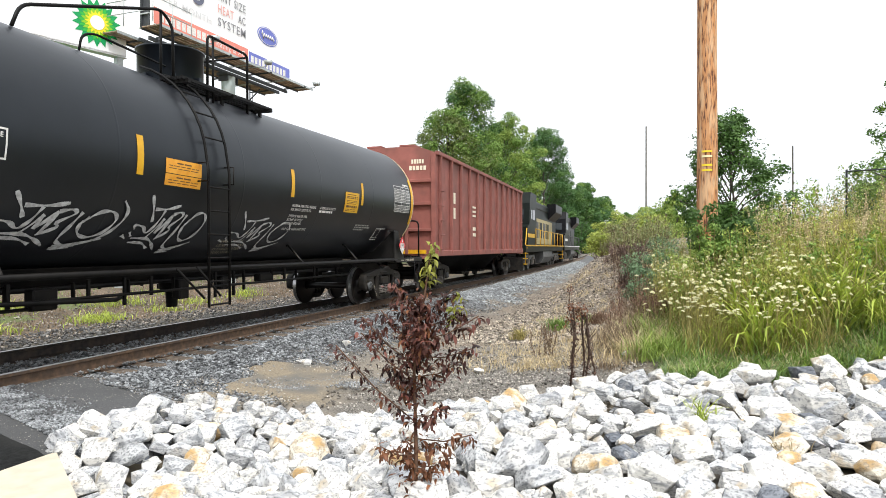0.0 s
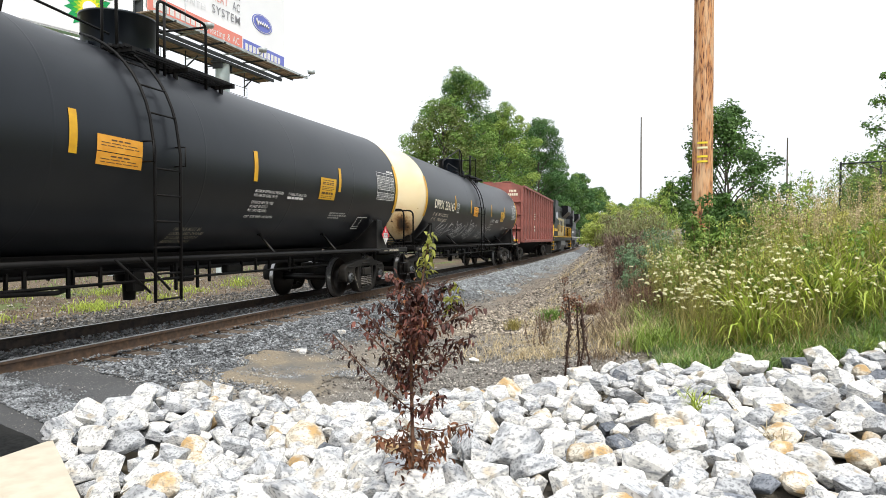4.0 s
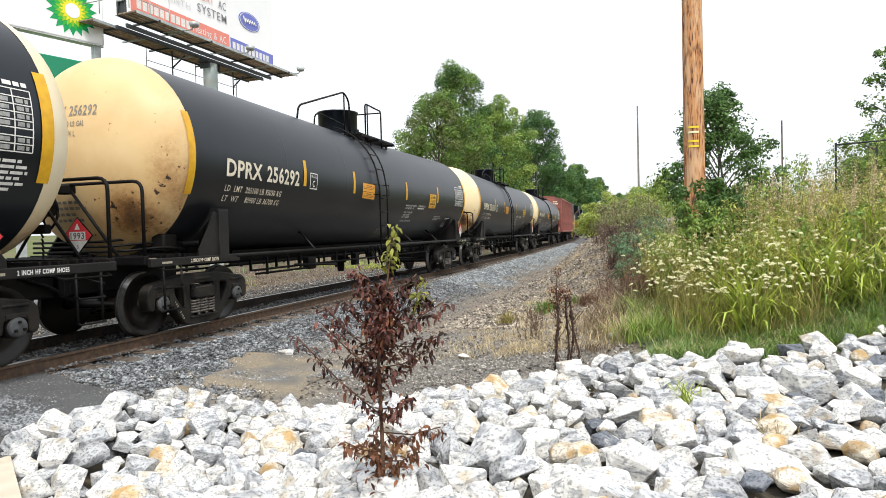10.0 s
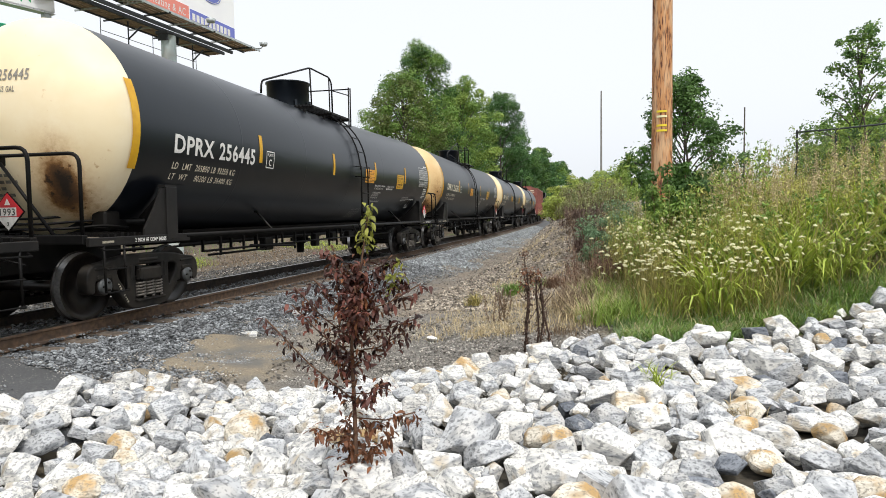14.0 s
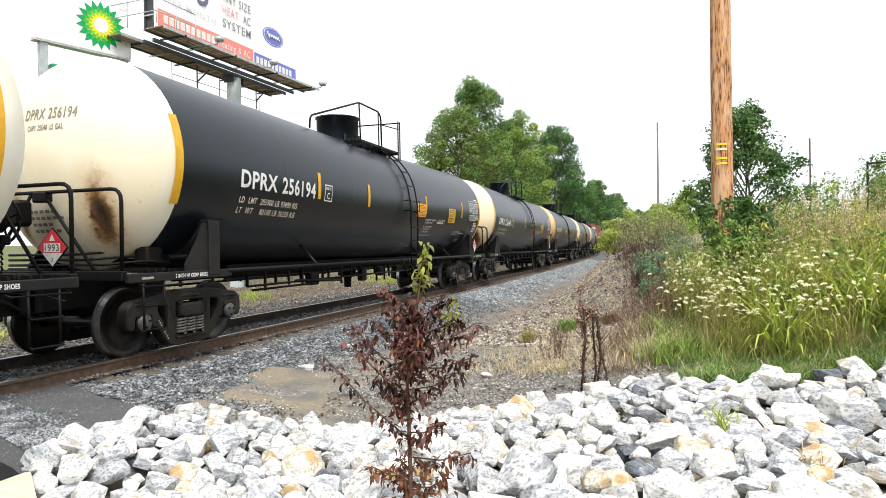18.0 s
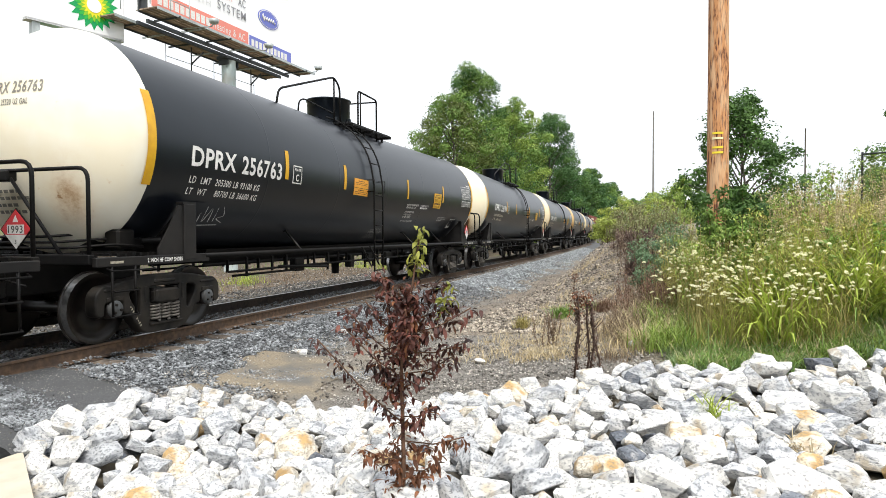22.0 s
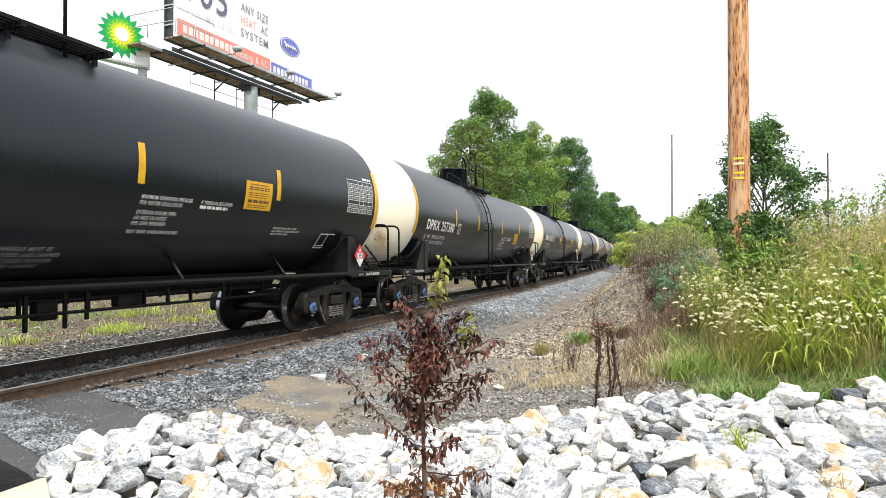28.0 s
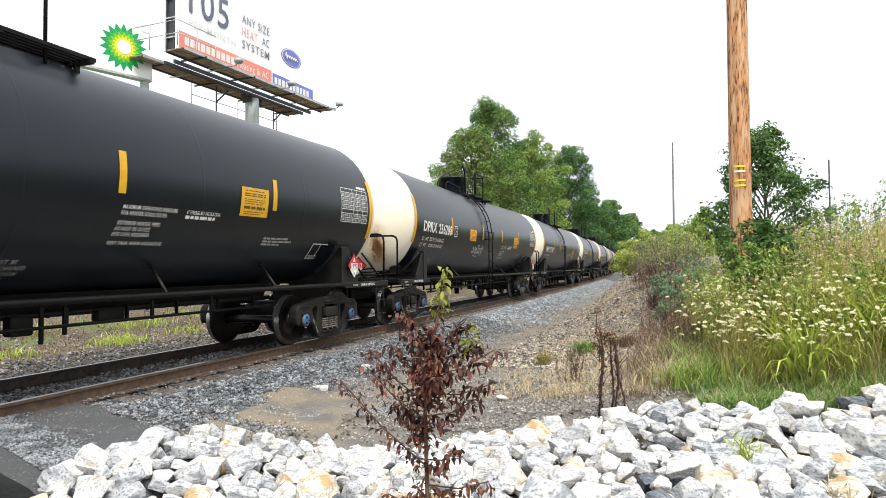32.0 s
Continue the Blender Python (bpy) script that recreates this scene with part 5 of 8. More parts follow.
TANSLOPE = mat("tan_stony_slope", (0.29, 0.24, 0.18), (0.11, 0.09, 0.07), 16, 0.95, 0.03, 40, c=(0.15, 0.13, 0.11), cscale=0.9, cmix=0.6)
TANDIRT = mat("tan_sandy_dirt", (0.30, 0.25, 0.175), (0.15, 0.125, 0.092), 55, 0.95, 0.014, 80, c=(0.12, 0.117, 0.11), cscale=1.7, cmix=0.85)
ASPHALT = mat("dark_asphalt", (0.016, 0.017, 0.017), (0.006, 0.0065, 0.0065), 30, 0.9, 0.012, 90, c=(0.030, 0.030, 0.028), cscale=1.6, cmix=0.5, spec=0.2)
OLDASPHALT = mat("worn_grey_asphalt", (0.135, 0.137, 0.14), (0.045, 0.046, 0.048), 90, 0.92, 0.010, 120, c=(0.070, 0.071, 0.072), cscale=1.2, cmix=0.6, spec=0.25)
CONCRETE = mat("pale_concrete", (0.60, 0.53, 0.42), (0.50, 0.44, 0.34), 8, 0.85, 0.003, 80, c=(0.50, 0.46, 0.38), cscale=1.5, cmix=0.35)
GRASSY = mat("grassy_ground", (0.085, 0.125, 0.026), (0.095, 0.105, 0.035), 3, 0.95, 0.02, 20, c=(0.15, 0.12, 0.065), cscale=0.7, cmix=0.7)


EDGE = [(2.95, 4.6), (3.1, 5.3), (4.0, 5.95), (5.0, 6.1), (6.0, 6.6), (6.65, 7.0), (7.25, 7.6), (8.0, 7.6), (9.0, 7.9), (10.5, 8.7), (13.5, 10.2)]


def riprap_top(x):
    """The back edge of the riprap at x."""
    for (a, b), (c, d) in zip(EDGE, EDGE[1:]):
        if a <= x <= c and c > a:
            return b + (d - b) * (x - a) / (c - a)
    return EDGE[-1][1] if x > EDGE[-1][0] else 4.6


def build_ground():
    xs = sorted({round(float(v), 2) for v in [*np.arange(-16, 18.01, 0.30), *np.geomspace(18.5, 1200, 26), *(-np.geomspace(16.5, 1200, 26))]})
    ys = sorted({round(float(v), 2) for v in [*np.arange(-8, 34, 0.35), *np.geomspace(34.5, 3000, 40), *(-np.geomspace(8.5, 600, 14))]})
    vs = []
    for y in ys:
        for x in xs:
            far = smooth01(40, 120, abs(x) + max(y - 150, 0))
            n = noise.noise((x * 0.9, y * 0.9, 0)) * 0.035 + noise.noise((x * 3, y * 3, 4)) * 0.014
            vs.append((x, y, ground_z(x, y) * (1 - far) - 0.3 * far + n - 0.03))
    w = len(xs)
    g = Geo()
    soil, grass, bed_, dark, tan, litter = [], [], [], [], [], []
    for j in range(len(ys) - 1):
        for i in range(w - 1):
            q = (j * w + i, j * w + i + 1, (j + 1) * w + i + 1, (j + 1) * w + i)
            u = xs[i] + 0.15 + BEND * max(ys[j] - BEND_FROM, 0) ** 2 / 2 + 0.5 * noise.noise((xs[i] * 1.3, ys[j] * 0.7, 5))
            x, y, wild = xs[i], ys[j], noise.noise((xs[i] * 0.5, ys[j] * 0.3, 3))
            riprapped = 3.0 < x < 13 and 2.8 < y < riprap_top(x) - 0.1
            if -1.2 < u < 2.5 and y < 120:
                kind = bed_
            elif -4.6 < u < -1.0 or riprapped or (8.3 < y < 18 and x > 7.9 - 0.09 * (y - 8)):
                # far-side cinders; under riprap and weeds the dark stands for gap shade
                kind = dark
            elif u <= -4.6:
                kind = grass if wild > 0.34 - 0.9 * smooth01(17, 26, -u) else litter
            elif 3.4 < u < 8 and y > 11.5 + noise.noise((x, y * 0.4, 8)):
                kind = tan
            else:
                kind = grass if x > (9.5 if y > 8 else 16) + noise.noise((y, 0, 3)) or (y > 60 and x > 7) else soil
            kind.append(q)
    g.add(vs, soil, SOIL, True)
    g.add(vs, grass, GRASSY, True)
    g.add(vs, bed_, BALLASTBED, True)
    g.add(vs, dark, CINDERSHADE, True)
    g.add(vs, tan, TANSLOPE, True)
    g.add(vs, litter, LITTER, True)
    tagged(part("ground", g, fix=False), "dry stony soil with cinders and sparse weeds", "ground", kind="structure")


def draped(name, inside, x0, x1, y0, y1, step, material, lift, label, category, crown=0.0):
    """A thin sheet that lies on the ground wherever inside(x, y) holds."""
    nx, ny = int((x1 - x0) / step), int((y1 - y0) / step)
    g = Geo()
    vs = []
    for j in range(ny + 1):
        for i in range(nx + 1):
            x, y = x0 + i * step, y0 + j * step
            d = inside(x, y)
            vs.append((x, y, ground_z(x, y) + lift * smooth01(-0.02, 0.10, d) + crown - 0.03 * (d < 0) + noise.noise((x * 2, y * 2, 9)) * 0.006))
    fs = []
    for j in range(ny):
        for i in range(nx):
            x, y = x0 + (i + 0.5) * step, y0 + (j + 0.5) * step
            h = step / 2
            if inside(x, y) > -step or max(inside(x + u, y + v) for u in (-h, h) for v in (-h, h)) > -0.021:
                a = j * (nx + 1) + i
                fs.append((a, a + 1, a + nx + 2, a + nx + 1))
    g.add(vs, fs, material, True)
    return tagged(part(name, g, fix=False), label, category, kind="structure")


def wob(x, y, k=1.3, a=0.25):
    return noise.noise((x * k, y * k, 7.3)) * a


build_ground()
draped("pavement_old", lambda x, y: min(x - 0.83, 3.7 - x + wob(x, y), 5.75 - 0.30 * (x - 1.0) - y + wob(x, y, 1.5, 0.35), y - 2.0), 0.8, 4.2, 2.0, 6.6, 0.05, OLDASPHALT, 0.035, "worn grey asphalt with loose stones and a broken edge", "pavement")
draped("road", lambda x, y: min(4.25 - 0.36 * (x - 0.85) - y + wob(x, y, 2, 0.05), x - 0.83, 3.42 - x), 0.8, 4.0, -2.0, 4.6, 0.05, ASPHALT, 0.055, "dark patched asphalt at the level crossing", "road")
draped("road_far_side", lambda x, y: min(4.3 - y, -0.83 - x), -9.0, -0.8, -6.0, 4.6, 0.15, ASPHALT, 0.05, "dark asphalt beyond the rails", "road")
draped("dirt_path", lambda x, y: 0.62 - ((x - 2.80) / 1.10) ** 2 - ((y - 7.25) / 1.45) ** 2 + wob(x, y, 1.3, 1.1) + wob(x, y, 4.0, 0.5), 1.2, 4.6, 5.2, 9.6, 0.06, TANDIRT, 0.03, "tan sandy dirt worn between the stones", "dirt")

g = Geo()
c0, d1, d2 = Vector((3.40, 3.30)), Vector((0.0, -1.0)), Vector((0.82, -0.58))
out = [c0 + d2 * 0.03, c0 + d2 * 2.4, c0 + d2 * 2.4 + d1 * 3.0, c0 + d1 * 3.0, c0 + d1 * 0.04]
g.slab([(p.x, p.y) for p in out], 0.34, CONCRETE, "z", -0.29)
g.slab([(c0.x + (p.x - c0.x) * 0.985 + 0.012, c0.y + (p.y - c0.y) * 0.985 - 0.012) for p in out], 0.02, CONCRETE, "z", -0.112)
tagged(part("concrete_kerb", g), "pale concrete slab beside the road", "concrete slab", kind="structure")

rails = thing("railway_track", "rusty steel rails on weathered wooden ties in grey ballast", "railway track", kind="structure")
for side in (-1, 1):
    g = Geo()
    prof = [(-0.07, -0.185), (0.07, -0.185), (0.07, -0.172), (0.012, -0.15), (0.012, -0.045), (0.037, -0.035), (0.037, -0.004), (0.033, 0.0), (-0.033, 0.0), (-0.037, -0.004), (-0.037, -0.035), (-0.012, -0.045), (-0.012, -0.15), (-0.07, -0.172)]
    ss = [*np.arange(-20, 60, 1.0), *np.arange(60, 330, 5.0)]
    n = len(prof)
    vs = [track(float(s), side * 0.7525 + px, pz) for s in ss for px, pz in prof]
    top, sidef = [], []
    for i in range(len(ss) - 1):
        for k in range(n):
            (top if k in (6, 7, 8) else sidef).append((i * n + k, i * n + (k + 1) % n, (i + 1) * n + (k + 1) % n, (i + 1) * n + k))
    g.add(vs, sidef, RAIL if side > 0 else RAILDARK)
    g.add(vs, top, RAILTOP)
    part("rail", g, rails, "rusty rail with a polished head")


def stones(name, count, region, size, material, label, seed, parent=None):
    """Loose angular stones, one joined sheet of them. region(rnd) gives x, y, sink."""
    rnd = random.Random(seed)
    base = [(1, 0, 0), (-1, 0, 0), (0, 1, 0), (0, -1, 0), (0, 0, 1), (0, 0, -1)]
    faces = [(0, 2, 4), (2, 1, 4), (1, 3, 4), (3, 0, 4), (2, 0, 5), (1, 2, 5), (3, 1, 5), (0, 3, 5)]
    vs, fs = [], []
    done = 0
    while done < count:
        p = region(rnd)
        if p is None:
            continue
        x, y, z = p
        s = size * rnd.uniform(0.55, 1.35) * rnd.choice((1, 1, 1, 0.7))
        e = Euler((rnd.uniform(0, 6), rnd.uniform(0, 6), rnd.uniform(0, 6))).to_matrix()
        o = len(vs)
        for b in base:
            q = e @ (Vector(b) * s * rnd.uniform(0.6, 1.15))
            vs.append((x + q.x, y + q.y, z + q.z * 0.75))
        fs += [tuple(o + i for i in f) for f in faces]
        done += 1
    g = Geo()
    g.add(vs, fs, material)
    return tagged(part(name, g, parent, fix=False), label, "gravel", kind="stuff")


def bed(s0, s1, u0, u1, lift=0.0):
    def at(rnd):
        s, u = s0 + (s1 - s0) * rnd.random() ** 1.35, rnd.uniform(u0, u1)
        if 0.66 < abs(u) < 0.84:
            return None
        p = track(s, u)
        if u > 2.4 + 0.9 * noise.noise((p.x * 0.8, p.y * 0.5, 1)) + 0.9 * rnd.random() ** 3:
            return None
        if u > 0.84 and p.y < 5.72 - 0.26 * (u - 1) + 0.12 * noise.noise((p.x * 3, p.y * 3, 2)):
            return None
        return p.x, p.y, ground_z(p.x, p.y) + lift - 0.028 * (abs(u) < 1.35) + rnd.uniform(-0.02, 0.02)
    return at


stones("ballast", 26000, bed(3.5, 26, 0.8, 4.2), 0.027, BALLAST, "loose grey crushed ballast between and beside the rails", 3)
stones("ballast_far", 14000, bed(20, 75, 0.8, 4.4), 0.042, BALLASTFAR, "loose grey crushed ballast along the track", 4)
stones("ballast_dark", 15000, bed(3.5, 34, -5.4, -0.84), 0.038, BALLASTGRIMY, "dark oily ballast on the far side of the track", 5)
stones("ballast_between", 12000, bed(5.2, 34, -0.9, 0.9, 0.062), 0.028, BALLASTMID, "grimy ballast between the rails", 9)
stones("ballast_oily", 2200, bed(2.0, 5.4, -0.9, 0.9, 0.05), 0.028, BALLASTDARK, "black oily ballast between the rails", 19)


def verge(rnd):
    x, y = rnd.uniform(2.4, 8.5), 5 + 26 * rnd.random() ** 1.5
    if y < 7 and x > 4:
        return None
    return x, y, ground_z(x, y) + rnd.uniform(-0.03, 0.0)


stones("verge_gravel", 13000, verge, 0.026, BALLASTOLD, "small dark cinders and gravel on the verge", 6)


def near_verge(rnd):
    x, y = rnd.uniform(2.0, 7.9), rnd.uniform(5.6, 10.5)
    if x < 4.8 and noise.noise((x * 1.6, y * 1.6, 3)) < 0.05:
        return None
    return x, y, ground_z(x, y) + 0.024 * (x < 4.9) + rnd.uniform(-0.012, 0.012)


PALEGRIT = mat("grey_grit", (0.42, 0.395, 0.355), (0.15, 0.14, 0.125), 5, 0.9, 0.003, 60, rand=0.7)
stones("verge_grit", 9000, near_verge, 0.015, PALEGRIT, "fine grey grit and cinders behind the riprap", 10)


def strip(rnd):
    x, y = rnd.uniform(0.9, 3.5), rnd.uniform(3.2, 5.4)
    d = y - (4.32 - 0.36 * (x - 0.85))
    if d < 0.10 or d > 0.55 + 0.3 * noise.noise((x * 2, y * 2, 4)) + 0.25 * rnd.random() ** 3:
        return None
    return x, y, ground_z(x, y) + 0.045


stones("loose_gravel", 5000, strip, 0.0135, BALLAST, "loose pale gravel along the edge of the asphalt", 7)


def apron(rnd):
    x, y = rnd.uniform(0.9, 3.4), rnd.uniform(3.4, 6.0)
    if y > 5.85 - 0.28 * (x - 1.0) or y < 4.2 - 0.36 * (x - 0.85):
        return None
    return x, y, ground_z(x, y) + 0.034


stones("asphalt_grit", 2600, apron, 0.0065, PALEGRIT, "fine pale grit on the worn asphalt", 11)


def dirt_gravel(rnd):
    x, y = rnd.uniform(1.6, 4.2), rnd.uniform(5.6, 9.2)
    if abs(y - 7.3 - 0.5 * (x - 2.8) + 0.5 * noise.noise((x * 2, y * 2, 1))) > 0.45 * rnd.random():
        return None
    return x, y, ground_z(x, y) + 0.026


stones("dirt_gravel", 2600, dirt_gravel, 0.012, BALLAST, "grey gravel trodden into the dirt", 12)


def litter_bank(rnd):
    s, u = 4 + 34 * rnd.random() ** 1.3, -4.2 - 6.5 * rnd.random() ** 1.4
    p = track(s, u)
    return p.x, p.y, ground_z(p.x, p.y) + rnd.uniform(-0.02, 0.02)


stones("litter_stones", 6000, litter_bank, 0.040, BALLASTOLD, "stones and cinders among the leaf litter", 13)


def slopestones(rnd):
    y = 12 + 33 * rnd.random() ** 1.5
    x = rnd.uniform(3.8, 7.2)
    return x, y, ground_z(x, y) + rnd.uniform(-0.03, 0.01)


TANSTONE = mat("tan_slope_stone", (0.42, 0.37, 0.30), (0.15, 0.125, 0.10), 5, 0.9, 0.003, 60, rand=0.75)
stones("slope_stones", 9000, slopestones, 0.045, TANSTONE, "stones and cinders on the bare slope", 8)

# ---- utility pole, mast, billboard and fuel-station sign ----
POLEWOOD = mat("treated_pole_wood", (0.50, 0.235, 0.095), (0.10, 0.032, 0.016), 13, 0.85, 0.012, 20, c=(0.66, 0.43, 0.25), cscale=4.5, cmix=0.75, lo=0.40, hi=0.52)
for nd in POLEWOOD.node_tree.nodes:
    if nd.type == "TEX_NOISE":
        mp = POLEWOOD.node_tree.nodes.new("ShaderNodeMapping")
        mp.inputs["Scale"].default_value = (3.2, 3.2, 0.42)
        src = nd.inputs["Vector"].links[0].from_socket
        POLEWOOD.node_tree.links.new(src, mp.inputs["Vector"])
        POLEWOOD.node_tree.links.new(mp.outputs[0], nd.inputs["Vector"])
STEEL = mat("galvanised_steel", (0.52, 0.56, 0.56), (0.38, 0.41, 0.41), 5, 0.55, metal=0.2)
DARKSTEEL = mat("dark_steel", (0.05, 0.055, 0.06), (0.035, 0.04, 0.045), 5, 0.6)
PLANKWOOD = mat("weathered_catwalk_wood", (0.42, 0.31, 0.22), (0.20, 0.15, 0.11), 3, 0.9)
POSTPAINT = mat("pale_post_paint", (0.56, 0.66, 0.66), (0.48, 0.57, 0.57), 2, 0.6, c=(0.42, 0.40, 0.36), cscale=1.5, cmix=0.6)
VINYL = mat("white_vinyl_face", (0.93, 0.93, 0.93), (0.90, 0.90, 0.91), 1, 0.6)
# glare over the billboard is put into these lightened red, blue and grey inks
VINYLRED = mat("red_vinyl", (0.80, 0.27, 0.21), (0.76, 0.24, 0.19), 1, 0.6)
PALERED = mat("pale_red_print", (0.80, 0.42, 0.38), (0.76, 0.38, 0.34), 1, 0.6)
VINYLBLUE = mat("blue_vinyl", (0.17, 0.20, 0.58), (0.15, 0.18, 0.53), 1, 0.6)
VINYLDARK = mat("dark_blue_print", (0.15, 0.16, 0.23), (0.13, 0.14, 0.20), 1, 0.6)
VINYLMID = mat("grey_print", (0.27, 0.27, 0.29), (0.24, 0.24, 0.26), 1, 0.6)
VINYLGREY = mat("pale_grey_print", (0.74, 0.74, 0.75), (0.70, 0.70, 0.71), 1, 0.6)
SIGNGREEN = mat("sign_green", (0.01, 0.26, 0.13), (0.01, 0.23, 0.11), 1, 0.45)
PETALGREEN = mat("petal_green", (0.0, 0.36, 0.10), (0.0, 0.33, 0.09), 1, 0.45)
PETALMID = mat("petal_mid_green", (0.03, 0.50, 0.06), (0.03, 0.46, 0.05), 1, 0.45)
PETALLIME = mat("petal_lime", (0.28, 0.60, 0.02), (0.26, 0.56, 0.02), 1, 0.45)
PETALYELLOW = mat("petal_yellow", (0.85, 0.78, 0.02), (0.82, 0.74, 0.02), 1, 0.45)

TAGYELLOW = mat("yellow_tag", (0.80, 0.62, 0.03), (0.72, 0.54, 0.03), 8, 0.4)
TAGPALE = mat("faded_yellow_tag", (0.78, 0.74, 0.45), (0.70, 0.66, 0.38), 8, 0.4)
pole = thing("utility_pole", "tall treated wooden utility pole with yellow tags", "utility pole", pose(8.61, 12.4, ground_z(8.61, 12.4)))
g = Geo()
g.lathe([(-0.3, 0.190), (2.0, 0.182), (5.0, 0.172), (10.0, 0.155), (12.5, 0.142), (12.55, 0.0)], POLEWOOD, 28, "z")
part("shaft", g, pole)
for k, (z, m_) in enumerate(((2.77, TAGYELLOW), (2.68, TAGPALE), (2.52, TAGYELLOW), (2.43, TAGYELLOW))):
    g = Geo()
    for a in range(-3, 3):
        a0, a1 = radians(-96 + 9.5 * a), radians(-96 + 9.5 * (a + 1))
        r = 0.187
        g.add([(r * math.cos(a0), r * math.sin(a0), z), (r * math.cos(a1), r * math.sin(a1), z), (r * math.cos(a1), r * math.sin(a1), z + 0.036), (r * math.cos(a0), r * math.sin(a0), z + 0.036)], [(0, 1, 2, 3)], m_)
    part("pole_tag", g, pole)

MASTGREY = mat("dull_mast_grey", (0.22, 0.21, 0.20), (0.16, 0.15, 0.14), 1, 0.8)
g = Geo()
g.rod((6.8, 200, -1), (6.8, 200, 37.5), 0.36, MASTGREY, 8, 0.20)
tagged(part("radio_mast", g), "slender dull grey mast far behind the trees", "mast")


def billboard():
    """Monopole billboard: two faces, catwalks with rails, floodlights and a steel post."""
    left, right = Vector((-10.0, 19.1)), Vector((-9.6, 28.0))
    u = (right - left).normalized()
    w, h, z0 = (right - left).length, 3.75, 9.72
    n = Vector((u.y, -u.x))
    m = Matrix(((u.x, -n.x, 0, left.x), (u.y, -n.y, 0, left.y), (0, 0, 1, z0), (0, 0, 0, 1)))
    b = thing("billboard", "two-sided roadside billboard on a steel post", "billboard", m)
    g = Geo()
    g.box((w / 2, 0.12, h / 2), (w, 0.16, h), VINYL, bevel=0.02)
    part("face", g, b)
    g = Geo()
    g.box((w / 2, 0.72, h / 2), (w, 0.10, h), VINYL)
    part("rear_face", g, b)
    for x in (0.04, w - 0.04):
        g = Geo()
        for y in (0.25, 0.62):
            g.box((x, y, h / 2 - 0.1), (0.09, 0.07, h - 0.2), DARKSTEEL)
        g.box((x + (0.03 if x < 1 else -0.03), 0.43, h / 2 - 0.1), (0.02, 0.34, h - 0.2), DARKSTEEL)
        for z in (0.5, 1.25, 2.0, 2.75):
            g.box((x, 0.43, z), (0.12, 0.46, 0.05), STEEL)
        part("side_frame", g, b)
    g = Geo()
    g.box((w * 0.315, 0.028, 0.42), (w * 0.62, 0.016, 0.62), VINYLRED)
    part("red_band", g, b)
    g = Geo()
    g.box((w * 0.815, 0.028, 0.36), (w * 0.36, 0.016, 0.60), VINYLBLUE)
    part("blue_band", g, b)
    for words, x, z, ht, wd, mt in (("105", 0.45, 2.25, 1.25, 1.85, VINYLDARK), ("PER MONTH", 0.45, 1.20, 0.26, 2.2, VINYLGREY), ("ANY SIZE", 3.0, 2.45, 0.36, 1.55, VINYLMID), ("HEAT", 3.0, 1.90, 0.36, 0.86, PALERED), ("AC", 4.12, 1.90, 0.36, 0.42, VINYLMID), ("SYSTEM", 3.0, 1.35, 0.36, 1.55, VINYLMID), ("Heating & AC", 2.75, 0.42, 0.30, 1.75, WHITE)):
        pts, fs = text_mesh(words, ht, wd, 0.0, 0.004)
        g = Geo()
        g.add([((x + p) * w / 7.5, 0.014, z + q) for p, q in pts], fs, mt)
        tagged(part("lettering", g, b, fix=False), kind="stuff")
    for k in range(10):
        part("name_bar", Geo().box((0.42 + 0.285 * k, 0.016, 0.42), (0.21, 0.008, 0.32), WHITE), b)
    for k in range(10):
        part("number_bar", Geo().box((w * 0.66 + 0.28 * k, 0.016, 0.36), (0.19, 0.008, 0.30), WHITE), b)
    g = Geo()
    cx, cz = 5.95 * w / 7.5, 1.75
    for k, (q, mt) in enumerate(((1.0, VINYLBLUE), (0.93, WHITE), (0.87, VINYLBLUE))):
        g.slab([(cx + 0.78 * q * math.cos(a), cz + 0.42 * q * math.sin(a)) for a in np.linspace(0, 6.283, 37)[:-1]], 0.016, mt, "y", 0.03 - 0.004 * k)
    # unreadable script as a joined wavy stroke
    g.tube([(cx - 0.48 + 0.96 * k / 24, 0.012, cz - 0.01 + (0.16 if k < 4 else 0.08) * math.sin(k * 1.57)) for k in range(25)], 0.035, WHITE, 4)
    part("oval_badge", g, b)
    for y0, nm in ((-0.55, "catwalk"), (1.45, "catwalk")):
        cw = part(nm, Geo().box((w / 2 - 0.1, y0 - 0.44, -0.33), (w + 1.2, 0.04, 0.10), STEEL), b)
        for k in range(4):
            part("plank", Geo().box((w / 2 - 0.1, y0 + (k - 1.5) * 0.21, -0.30), (w + 1.2, 0.17, 0.045), PLANKWOOD), cw)
        for k in range(7):
            part("catwalk_bracket", Geo().box((0.3 + k * (w - 0.6) / 6, y0 + 0.1, -0.37), (0.05, 1.25, 0.06), STEEL if k % 2 else DARKSTEEL), cw)
        part("catwalk_edge", Geo().box((w / 2 - 0.1, y0 + 0.44, -0.33), (w + 1.2, 0.04, 0.10), DARKSTEEL), cw)
    g = Geo()
    for z in (0.15, 0.62):
        g.tube([(-1.0, 1.2, z), (-1.0, -0.95, z), (0.9, -0.95, z)], 0.018, STEEL, 5)
    for x, y in ((-1.0, -0.95), (-0.05, -0.95), (0.9, -0.95), (-1.0, 0.4)):
        g.tube([(x, y, -0.3), (x, y, 0.62)], 0.018, STEEL, 5)
    part("catwalk_railing", g, b)
